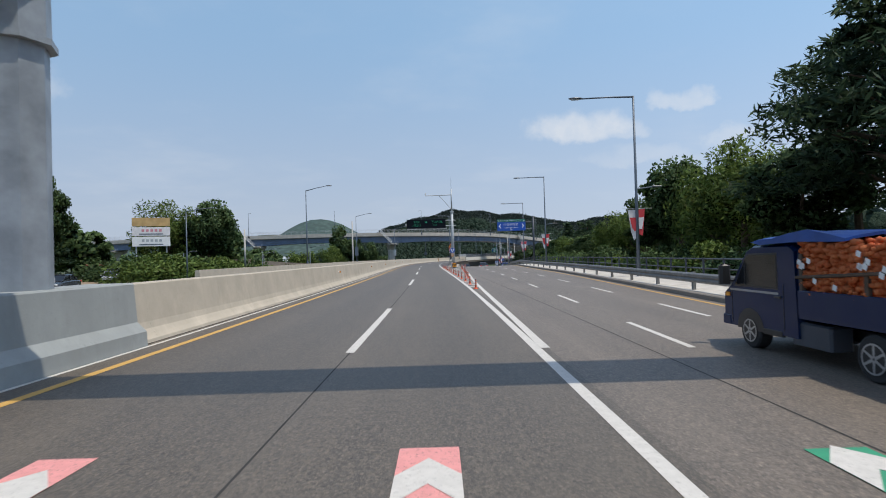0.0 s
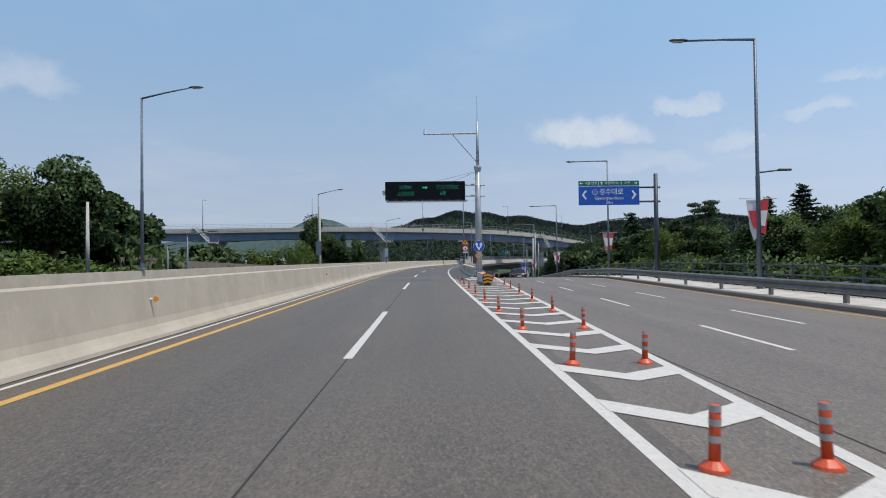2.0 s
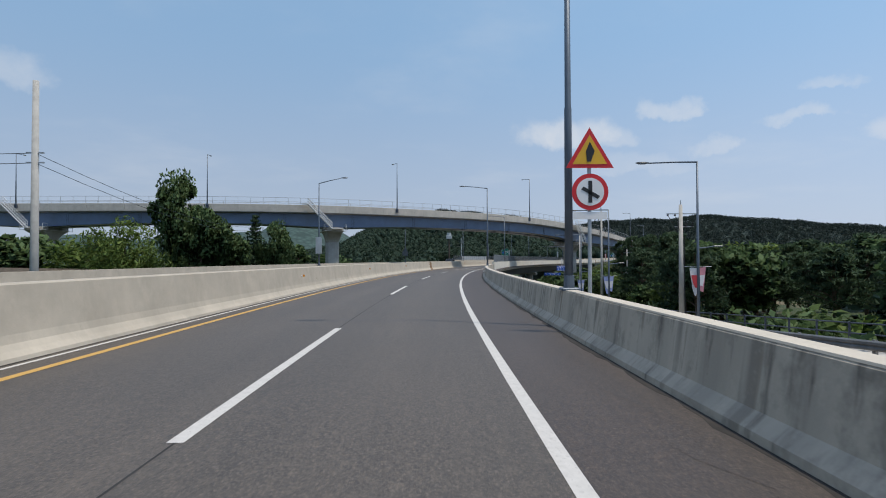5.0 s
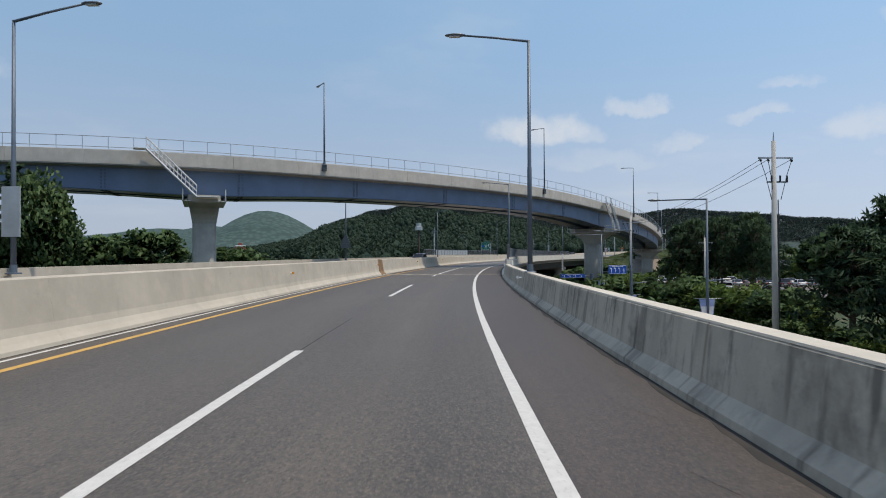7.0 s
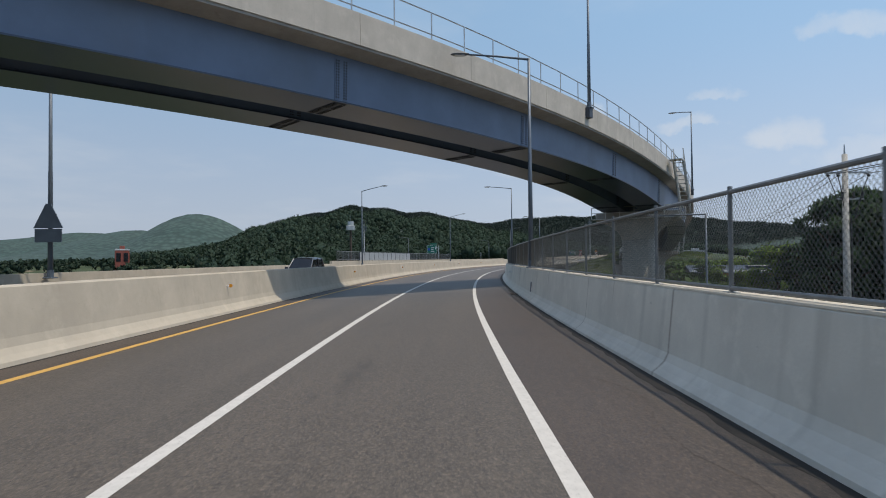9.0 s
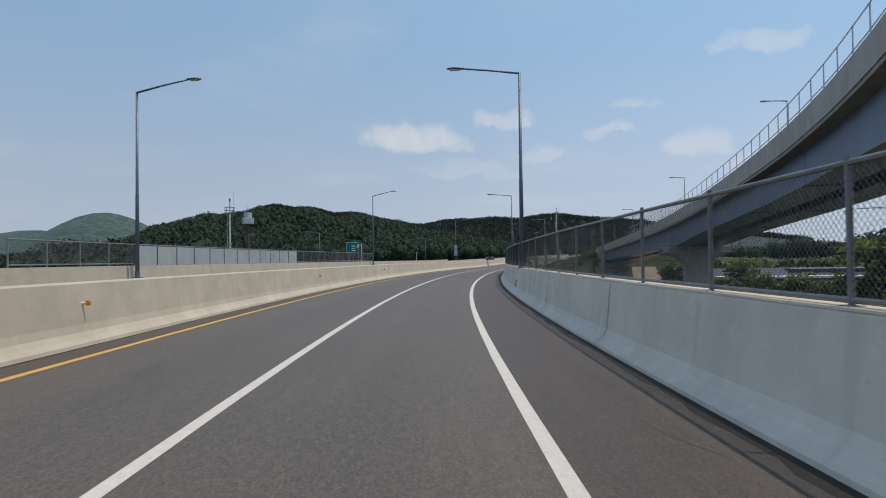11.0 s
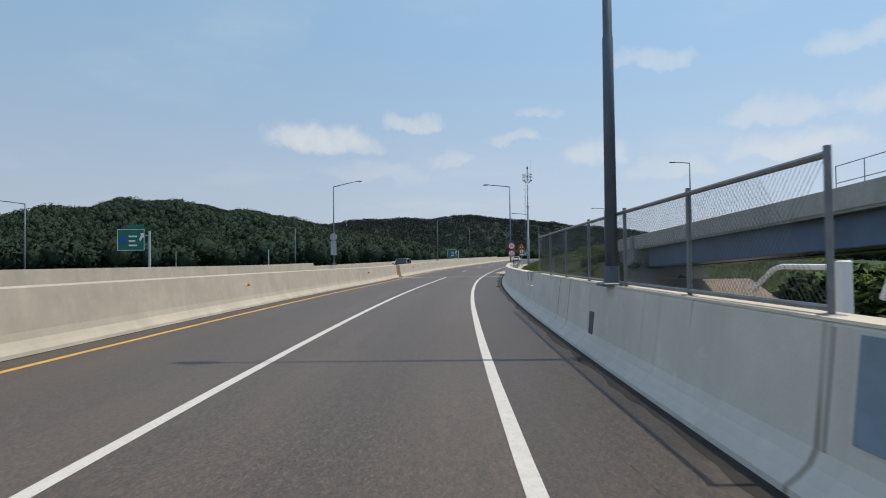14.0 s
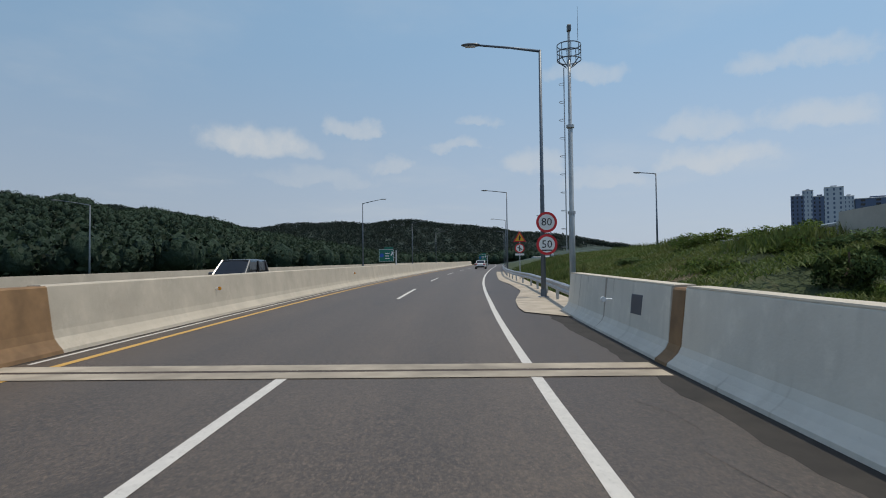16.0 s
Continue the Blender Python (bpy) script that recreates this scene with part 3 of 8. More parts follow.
def ribbon(s0, s1, d0, d1, z, step=3.0, b=None):
    b = b or B()
    ss = steps(s0, s1, step)
    vs, fs = [], []
    for s in ss:
        vs += [rp(s, val(d0, s), val(z, s)), rp(s, val(d1, s), val(z, s))]
    for i in range(len(ss) - 1):
        fs.append((2 * i, 2 * i + 1, 2 * i + 3, 2 * i + 2))
    b.add(vs, fs)
    uv = [(val(e, s), s) for s in ss for e in (d0, d1)]
    b.uv = (b.uv or []) + uv
    return b


def sweep(s0, s1, profile, step=2.5, b=None, shift=0.0, lift=0.0):
    """A closed profile of (d, z) drawn along the road."""
    b = b or B()
    ss = steps(s0, s1, step)
    b.loft([[rp(s, d + val(shift, s), z + val(lift, s)) for d, z in profile] for s in ss])
    b.uv = (b.uv or []) + [(s, z) for s in ss for d, z in profile]
    return b


def line(ctrl):
    xs, ys = [c[0] for c in ctrl], [c[1] for c in ctrl]
    return lambda s: float(np.interp(s, xs, ys))


# the main road beside the ramp: its heights and edges
main_z = line([(-60, 0), (86, 0), (105, -0.5), (125, -1.7), (150, -3.2), (190, -5.2), (215, -5.5), (420, -5.5)])
main_left = line([(-60, 3.25), (20, 3.25), (88, 6.4), (110, 6.5), (330, 6.5)])
curb_d = line([(-60, 5.2), (16, 9.8), (47, 12.1), (63, 12.95), (93, 14.95), (113, 16.15), (140, 15.6), (165, 15.0), (330, 15.2)])
gore_d = line([(2, 3.42), (9.5, 3.45), (13.8, 3.53), (26, 3.78), (37, 4.12), (62, 5.35), (76, 6.05), (90, 6.75)])

edge_d = line([(-60, 3.32), (30, 3.3), (50, 3.22), (100, 3.22), (195, 3.17), (218, 3.12), (262, 3.17), (280, 3.25), (295, 3.36), (325, 3.40), (345, 3.33), (358, 3.23), (364, 3.3), (378, 3.45), (560, 3.4)])


yellow_d = line([(-60, -3.32), (75, -3.30), (100, -3.36), (140, -3.54), (160, -3.64), (190, -3.52), (218, -3.45), (240, -3.56), (284, -3.80), (350, -3.78), (366, -3.86), (390, -3.95), (560, -3.95)])


def median(s):
    """How far the median stands right of its usual line."""
    return yellow_d(s) + 3.45


def shoulder_d(s):
    return 3.5 if s <= 92 else edge_d(s) + 0.28 * max(0.0, min(1.0, (100 - s) / 8))


# ---------------------------------------------------------------- roads
road = holder("road", pose(0, 0, 0), "grey asphalt two-lane ramp with worn tyre tracks", "road", kind="structure")
part("asphalt", ribbon(-60, 96, -5.2, shoulder_d, 0.0), M_ASPHALT, road)
part("asphalt", ribbon(96, 290, -5.2, shoulder_d, 0.0), M_ASPHALT_B, road)
part("asphalt", ribbon(290, 560, -5.2, shoulder_d, 0.0), M_ASPHALT_C, road)
part("shoulder", ribbon(92, 560, shoulder_d, 6.4, 0.0), M_ASPHALT_SIDE, road, "brownish dusty asphalt shoulder")
opposite = holder("road_opposite", pose(0, 0, 0), "grey asphalt opposite carriageway behind the barrier", "road", kind="structure")
part("asphalt", ribbon(-60, 560, -14.2, -5.2, 0.0), M_ASPHALT_MAIN, opposite)
main = holder("road_main", pose(0, 0, 0), "pale worn asphalt main road with three lanes", "road", kind="structure")
part("asphalt", ribbon(-60, 330, lambda s: 3.5 if s < 92 else 6.2, lambda s: curb_d(s), lambda s: main_z(s) - 0.001), M_ASPHALT_MAIN, main)
part("gore_asphalt", ribbon(88, 92, 3.5, 6.2, 0.0), M_ASPHALT_SIDE, road)

def ragged(s, amount):
    """An uneven edge."""
    return amount * (0.5 * math.sin(s * 2.3 + 1.7 * math.sin(s * 0.71)) + 0.3 * math.sin(s * 7.9) + 0.2 * math.sin(s * 17.3 + 2))


marks = holder("road_markings", pose(0, 0, 0), "white and yellow painted lane markings, slightly worn", "road marking", kind="structure")
Z1, Z2 = 0.004, 0.008
W = 0.15
lane_d = line([(-40, 0.22), (18, 0.22), (36, 0.2), (60, 0.17), (82, 0.12), (100, 0.02), (195, 0.0), (220, -0.05), (282, -0.09), (345, -0.05), (368, -0.1), (380, -0.25), (392, -0.4), (416, -0.8), (560, -0.8)])
# lane line: 8 m dashes every 20 m on the ramp, solid on the viaduct
for s1 in (-43.0, -23.0, -2.8, 17.8, 40.8, 61.2, 82.3, 103.0, 122.3, 143.2, 163.2, 183.5):
    part("dash", ribbon(s1 - 8.2, s1, lambda s: lane_d(s) - W / 2, lambda s: lane_d(s) + W / 2, Z1), M_WHITE, marks)
part("lane_line", ribbon(195.0, 364.7, lambda s: lane_d(s) - W / 2, lambda s: lane_d(s) + W / 2, Z1), M_WHITE, marks)
for k in range(9):
    part("dash", ribbon(379.6 + 20 * k, 387.8 + 20 * k, lambda s: lane_d(s) - W / 2, lambda s: lane_d(s) + W / 2, Z1), M_WHITE, marks)
part("edge_line", ribbon(-60, 560, lambda s: edge_d(s) - 0.075, lambda s: edge_d(s) + 0.075, Z1), M_WHITE, marks)
part("yellow_line", ribbon(-60, 560, lambda s: yellow_d(s) - 0.08, lambda s: yellow_d(s) + 0.08, Z1), M_YELLOW, marks)
for a, e in ((-60, 198), (364.9, 560)):
    part("gutter_line", ribbon(a, e, lambda s: median(s) - 4.035, lambda s: median(s) - 3.945, Z1), M_WHITE, marks)
part("yellow_line", ribbon(-60, 560, -6.2, -6.05, Z1), M_YELLOW, marks)
part("seam", ribbon(-60, 168, lambda s: lane_d(s) - 0.012, lambda s: lane_d(s) + 0.012, 0.002), M_SEAM, marks, "dark longitudinal paving seam")
part("seam", ribbon(-60, 90, 5.0, 5.025, lambda s: 0.002), M_SEAM, marks, "dark longitudinal paving seam")
part("gutter", ribbon(92, 372, lambda s: 4.80 + ragged(s, 0.07), lambda s: 5.3, 0.003, 0.35), M_GUTTER, marks, "dark dirty gutter strip along the parapet")
part("dust", ribbon(92, 372, lambda s: 4.30 + ragged(s + 90, 0.22), lambda s: 4.9, 0.002, 0.6), M_DUST, marks, "brown dust drift beside the gutter")
part("gutter", ribbon(-60, 196, lambda s: median(s) - 4.4, lambda s: median(s) - 4.15 + ragged(s, 0.03), 0.003, 0.35), M_GUTTER, marks, "dark dirty gutter strip along the barrier")
part("gutter", ribbon(200, 560, lambda s: median(s) - 4.4, lambda s: median(s) - 4.13 + ragged(s, 0.04), 0.005, 0.35), M_GUTTER, marks, "dark dirty gutter strip along the barrier")
part("verge", ribbon(200, 363.8, lambda s: median(s) - 4.2, lambda s: median(s) - 3.56, 0.003), M_ASPHALT_SIDE, marks, "brownish dusty strip beside the barrier")
part("gore_line", ribbon(9.5, 92, lambda s: gore_d(s) - 0.08, lambda s: gore_d(s) + 0.08, Z1), M_WHITE, marks)
main1 = line([(-60, 3.0), (10, 5.75), (46, 7.15), (54, 7.4), (82, 8.7), (91, 9.15), (120, 10.2), (330, 10.2)])
main2 = line([(-60, 5.0), (10, 7.8), (45, 9.5), (54, 9.75), (84, 11.2), (91, 11.6), (120, 13.3), (330, 13.6)])
for row, first, gap in ((main1, 44.3, 8.8), (main2, 47.95, 8.68)):
    for k in range(-11, 13):
        s0 = first + gap * k
        part("dash", ribbon(s0, s0 + 3.5, lambda s, row=row: row(s) - 0.06, lambda s, row=row: row(s) + 0.06, lambda s: main_z(s) + Z1), M_WHITE, marks)
# worn scraps of an old painted arrow
for s0, d0, w, h in ((17.0, 1.18, 0.16, 0.5), (17.9, 1.25, 0.10, 0.35), (21.8, 1.3, 0.12, 0.5), (23.6, 1.22, 0.10, 0.4), (27.5, 1.25, 0.09, 0.5)):
    b = B().add([rp(s0 + h * q, d0 + w * e * (1 - 0.35 * math.sin(5 * q + s0)), Z1) for q in (0, 0.25, 0.5, 0.75, 1.0) for e in (-0.5, 0.5)], [(2 * i, 2 * i + 1, 2 * i + 3, 2 * i + 2) for i in range(4)])
    part("worn_arrow", b, M_WORN, marks, "faint worn remains of a painted arrow")
part("yellow_line", ribbon(-60, 330, lambda s: curb_d(s) - 0.42, lambda s: curb_d(s) - 0.3, lambda s: main_z(s) + Z1), M_YELLOW, marks)
part("yellow_line", ribbon(92, 330, 7.0, 7.12, lambda s: main_z(s) + Z1), M_YELLOW, marks)

# the hatched gore: white chevrons that point back at the traffic
CUT = {20: 4.4, 21: 4.45, 22: 4.62, 23: 4.05, 24: 3.75}
for k in range(-4, 25):
    s0 = 37.15 + 2.08 * k
    dl, dr = 3.28, gore_d(s0 + 0.3)
    w, th = dr - dl, 0.52
    if w < 0.35:
        continue
    mid, arm = (dl + dr) / 2, 0.40 * w + 0.08 * max(0, w - 0.74)
    drop = 0.31 * max(0, w - 0.74)
    stop = CUT.get(k, mid)
    b = B().add([rp(s, d, Z2) for d, s in ((dl, s0), (min(stop, mid), s0 - arm * (min(stop, mid) - dl) / (mid - dl)), (min(stop, mid), s0 - arm * (min(stop, mid) - dl) / (mid - dl) + th * 0.9), (dl, s0 + th))], [(0, 1, 2, 3)])
    inner = mid if k not in CUT else dr - 0.75
    fall = drop + (arm - drop) * (dr - inner) / (dr - mid)
    b.add([rp(s, d, Z2) for d, s in ((inner, s0 - fall), (dr, s0 - drop), (dr, s0 - drop + th), (inner, s0 - fall + th * 0.9))], [(0, 1, 2, 3)])
    part("chevron", b, M_WHITE, marks)

# coloured guide strips: pink for the ramp, green for the main road
for d, m in ((1.62, M_PINK), (-1.3, M_PINK), (4.72, M_GREEN_PAINT)):
    part("guide_strip", ribbon(-40, 4.7 if d < 3 else 4.4, d - 0.24, d + 0.24, Z1), m, marks, "coloured lane guide strip with white chevrons")
    for k in range(12):
        s0 = 4.45 - 1.25 * k
        b = B()
        b.add([rp(s, dd, Z2) for dd, s in ((d - 0.24, s0 - 0.35), (d, s0), (d + 0.24, s0 - 0.35), (d + 0.24, s0 - 0.85), (d, s0 - 0.5), (d - 0.24, s0 - 0.85))], [(0, 1, 4, 5), (1, 2, 3, 4)])
        part("chevron", b, M_WHITE, marks)

# expansion joints across the ramp, beginning and end of the viaduct
for s in (198.6, 364.15):
    j = holder("expansion_joint", pose(0, 0, 0), "pale mortar expansion joint with dark rubber seal", "expansion joint", "bridge joints", "structure")
    part("mortar", ribbon(s - 0.5, s - 0.07, -4.6, 5.1, 0.012), M_MORTAR, j)
    part("mortar", ribbon(s + 0.07, s + 0.5, -4.6, 5.1, 0.012), M_MORTAR, j)
    part("seal", ribbon(s - 0.07, s + 0.07, -4.6, 5.1, 0.010), M_RUST_DARK, j, "rusty steel comb seal")

# ---------------------------------------------------------------- barriers


def barrier(name, s0, s1, profile, mat, label, panel=5.0, shift=0.0, skip=(), cap=None):
    h = holder(name, pose(0, 0, 0), label, "barrier", kind="structure")
    s = s0
    while s < s1 - 0.2:
        e = min(s + panel, s1)
        gap = next((g for g in skip if g[0] <= s < g[1]), None)
        if gap:
            s = gap[1]
            continue
        e = min([e] + [g[0] for g in skip if g[0] > s])
        part("panel", sweep(s + 0.0006, e - 0.0006, profile, shift=shift), mat, h)
        if cap:
            z = max(p[1] for p in profile)
            part("cap", sweep(s + 0.003, e - 0.003, [(cap[0], z - 0.01), (cap[0] + 0.01, z + 0.012), (cap[1] - 0.01, z + 0.012), (cap[1], z - 0.01)], shift=shift), M_CONC_CAP, h, "pale sunlit top")
        s = e
    return h


NJ_LEFT = [(-4.2, 0), (-4.22, 0.07), (-4.30, 0.16), (-4.37, 0.26), (-4.41, 0.4), (-4.52, 1.17), (-4.55, 1.2), (-4.77, 1.2), (-4.8, 1.17), (-4.9, 0.34), (-5.1, 0.09), (-5.12, 0), (-4.7, -0.5)]
barrier("barrier_median", -60, 560, NJ_LEFT, M_CONC_L, "pale concrete median barrier, lit by the sun, faintly stained", 8.0, skip=((198.0, 199.2), (364.5, 365.9)), shift=median)
FAR = [(-14.2, 0), (-14.22, 0.09), (-14.4, 0.32), (-14.46, 1.12), (-14.75, 1.12), (-14.8, -0.6)]
barrier("barrier_far", 40, 262, FAR, M_CONC_L, "pale concrete parapet on the far side of the opposite lanes", 10.0)
barrier("barrier_far", 368.28, 560, FAR, M_CONC_L, "pale concrete parapet on the far side of the opposite lanes", 10.0)
FAR_HIGH = [(-14.2, 0), (-14.22, 0.09), (-14.4, 0.32), (-14.47, 1.44), (-14.75, 1.44), (-14.8, -0.6)]
barrier("barrier_far_tall", 262, 368.26, FAR_HIGH, M_CONC_L, "taller pale concrete parapet on the far side of the opposite lanes", 10.0)
R_LOW = [(4.91, 0), (4.92, 0.08), (5.06, 0.21), (5.14, 0.81), (5.17, 0.84), (5.40, 0.84), (5.43, 0.81), (5.46, -0.6), (5.1, -0.6)]
R_HIGH = [(4.96, 0), (4.97, 0.05), (5.05, 0.11), (5.13, 0.19), (5.18, 0.29), (5.27, 1.11), (5.3, 1.14), (5.58, 1.14), (5.6, 1.11), (5.62, -0.6), (5.2, -0.6)]
barrier("barrier_ramp", 89.6, 194.65, R_LOW, M_CONC_OLDER, "grey stained concrete parapet of the ramp in shade", 15.0, cap=(5.15, 5.43))
flare = line([(195, 0), (330, 0.05), (350, 0.15), (365, 0.3), (374, 0.45), (400, 0.6)])
barrier("barrier_viaduct", 194.68, 373.6, R_HIGH, M_CONC_R, "taller grey concrete viaduct parapet in shade with streaks", 16.0, cap=(5.275, 5.605), shift=flare, skip=((364.35, 364.8),))
# rusty cover plates where the barriers are broken by the joints
for s, prof, nm in ((198.6, NJ_LEFT, "joint_plate"), (364.3, NJ_LEFT, "joint_plate")):
    inner = [(d + (0.02 if d > -4.66 else -0.02), z * 0.985) for d, z in prof]
    tagged(part("joint_plate", sweep(s - 0.62 if s < 300 else 364.4, s + 1.0 if s < 300 else 366.0, inner, shift=median), M_RUST), "rust-stained steel plate over the barrier joint", "cover plate", "joint plates")
tagged(part("joint_plate", sweep(364.34, 364.81, [(d - 0.015 if d < 5.4 else d + 0.015, z * 0.975) for d, z in R_HIGH], shift=flare), M_RUST), "rust-brown steel plate over the parapet joint", "cover plate", "joint plates")

# deck edges: retaining wall of the ramp and girder of the viaduct
deck = holder("viaduct_deck", pose(0, 0, 0), "concrete viaduct deck with dark steel girders below", "viaduct", kind="structure")
part("slab", sweep(199, 364, [(-14.9, -0.05), (5.75, -0.05), (5.75, -0.5), (-14.9, -0.5)], 6), M_CONC_BRIDGE, deck)
for d in (3.0, -2.5, -8.0, -12.5):
    part("girder", sweep(199, 364, [(d - 1.0, -0.5), (d + 1.0, -0.5), (d + 0.8, -2.2), (d - 0.8, -2.2)], 6), M_STEEL_DARK, deck)
part("retaining_wall", sweep(60, 199, [(-14.9, -0.05), (5.72, -0.05), (5.72, -7), (-14.9, -7)], 6), M_CONC_OLD, deck)
part("retaining_wall", sweep(364, 372, [(-14.9, -0.05), (5.72, -0.05), (5.72, -7), (-14.9, -7)], 6), M_CONC_PIER, deck)
for s in (240, 282, 324):
    pier = holder("viaduct_pier", rpose(s, 0, -6.5), "grey concrete pier under the viaduct", "pier", "viaduct piers", "structure")
    for d in (3.0, -11):
        part("column", B().tube([(d, 0, 0), (d, 0, 3.6)], 1.0, 20), M_CONC_PIER, pier, smooth=True)
    part("cap", B().bbox((-4, 0, 3.95), (18, 2.0, 0.7), 0.1), M_CONC_PIER, pier)

# ---------------------------------------------------------------- kerb, pavement and guard rail of the main road
pav = holder("pavement", pose(0, 0, 0), "pale concrete footpath behind a stone kerb", "pavement", kind="structure")
for s in range(-60, 240, 4):
    prof = [(0, -0.2), (0.0, 0.13), (0.03, 0.16), (0.2, 0.16), (0.2, -0.2)]
    part("kerb", sweep(s + 0.01, s + 3.99, prof, 4, shift=curb_d, lift=main_z), M_CURB, pav, "weathered grey kerb stone")
part("path", ribbon(-60, 240, lambda s: curb_d(s) + 0.2, lambda s: curb_d(s) + 2.6, lambda s: main_z(s) + 0.15), M_WALKWAY, pav)

rail = holder("guard_rail", pose(0, 0, 0), "long grey steel guard rail on short posts behind the kerb", "guard rail", kind="structure")
WB = [(0.0, 0.42), (-0.05, 0.46), (-0.05, 0.52), (0.0, 0.57), (-0.05, 0.62), (-0.05, 0.70), (0.0, 0.75), (0.03, 0.75), (0.0, 0.57), (0.03, 0.42)]
for s in range(-40, 200, 8):
    part("beam", sweep(s, s + 8.0, WB, 4, shift=lambda s: curb_d(s) + 0.45, lift=main_z), M_RAIL, rail)
for s in range(-40, 200, 4):
    p = rp(s, curb_d(s) + 0.55, main_z(s))
    part("post", B().box((0, 0, 0.4), (0.1, 0.14, 0.75), rpose(s, curb_d(s) + 0.55, main_z(s))), M_RAIL, rail)
fen = holder("path_fence", pose(0, 0, 0), "dark green steel railing behind the footpath", "fence", kind="structure")
for z in (0.35, 0.75, 1.15):
    b = B()
    b.tube([rp(s, curb_d(s) + 2.5, main_z(s) + z) for s in range(-40, 201, 4)], 0.03, 6)
    part("rail", b, M_STEEL_DARK, fen)
for s in range(-40, 201, 2):
    part("post", B().tube([rp(s, curb_d(s) + 2.5, main_z(s) + 0.1), rp(s, curb_d(s) + 2.5, main_z(s) + 1.2)], 0.045, 6), M_STEEL_DARK, fen)

# ---------------------------------------------------------------- the ground, one sheet to the horizon
HILLS = [  # x, y, height, half lengths along and across, turn of the long axis
    (-530, 2520, 180, 270, 300, 90), (-800, 2700, 120, 400, 300, 90), (-1500, 4000, 190, 700, 400, 90), (-2300, 3900, 170, 700, 400, 90), (1500, 700, 40, 500, 260, 20)]
# the wooded ridge ahead: x, y of its crest and its height
RIDGE = [(-330, 1590, 2), (-255, 1590, 16), (-165, 1595, 68), (-85, 1600, 96), (40, 1590, 108), (120, 1580, 107), (215, 1560, 94), (310, 1525, 78), (450, 1460, 79), (610, 1375, 85), (700, 1310, 74), (790, 1250, 56), (900, 1150, 32), (1050, 1020, 16), (1250, 900, 2)]


# a lower spur in front of it
SPUR = [(-190, 0), (-150, 6), (-110, 17), (-85, 29), (-41, 42), (7, 47), (57, 47), (110, 40), (190, 26), (300, 5), (360, 0)]


def ground_z(x, y):
    x, y = np.asarray(x, float), np.asarray(y, float)
    s, d = to_road(x, y)
    base = np.interp(s, [-60, 70, 95, 150, 330, 372, 600], [-0.5, -0.5, -1.2, -5.6, -5.6, -0.5, -0.5])
    mz = np.interp(s, [-60, 86, 105, 125, 150, 190, 215, 420], [0, 0, -0.5, -1.7, -3.2, -5.2, -5.5, -5.5]) - 0.3
    right = (d > 5) & (s < 330)
    z = np.where(right, np.minimum(base + 0.2, mz), base)
    # grass bank that carries the bridge's approach
    z = np.where((d > 13) & (d < 60) & (s > 300) & (s < 369), -5.8, z)
    bank = np.clip((s - 369) / 8, 0, 1) * np.clip((d - 6.5) / 9, 0, 1) * np.clip((70 - d) / 40, 0, 1)
    z = z + bank * 2.7 + rise(s) * np.clip((60 - np.abs(d)) / 40, 0, 1)
    z = z + np.where(np.abs(d) > 22, 0.35 * np.sin(x * 0.11) * np.cos(y * 0.13), 0)
    hill = np.zeros_like(x)
    for hx, hy, hh, la, lb, turn in HILLS:
        a = math.radians(turn)
        u = (x - hx) * math.sin(a) + (y - hy) * math.cos(a)
        v = (x - hx) * math.cos(a) - (y - hy) * math.sin(a)
        k = np.exp(-((u / la) ** 2 + (v / lb) ** 2))
        hill = np.maximum(hill, (hh + 5) * np.clip(k * 1.12 - 0.12, 0, None))
    rx = [r[0] for r in RIDGE]
    crest, top = np.interp(x, rx, [r[1] for r in RIDGE]), np.interp(x, rx, [r[2] + 5 for r in RIDGE])
    bumps = 1 + 0.035 * np.sin(x * 0.031 + 0.7) + 0.025 * np.sin(x * 0.073 + y * 0.02)
    inside = np.clip((x + 345) / 15, 0, 1) * np.clip((1250 - x) / 40, 0, 1)
    hill = np.maximum(hill, inside * top * bumps * np.exp(-((y - crest) / 210.0) ** 2))
    low = np.interp(x, [q[0] for q in SPUR], [q[1] for q in SPUR]) * (1 + 0.05 * np.sin(x * 0.06) + 0.04 * np.sin(x * 0.13 + 1))
    hill = np.maximum(hill, low * np.exp(-((y - 850) / 105.0) ** 2))
    z = z + hill
    far = np.hypot(x, y - 200)
    z = np.where(far > 700, z + 5 * np.sin(x * 0.011 + 1) * np.sin(y * 0.009) * np.clip((far - 700) / 500, 0, 1) * np.clip(z / 20, 0, 1), z)
    return z


def axis(lo, hi, c0, c1, fine):
    out = list(np.arange(c0, c1 + 0.1, fine))
    st, v = fine, c1
    while v < hi:
        st *= 1.09
        v += st
        out.append(v)
    st, v = fine, c0
    while v > lo:
        st *= 1.09
        v -= st
        out.insert(0, v)
    return np.array(out)


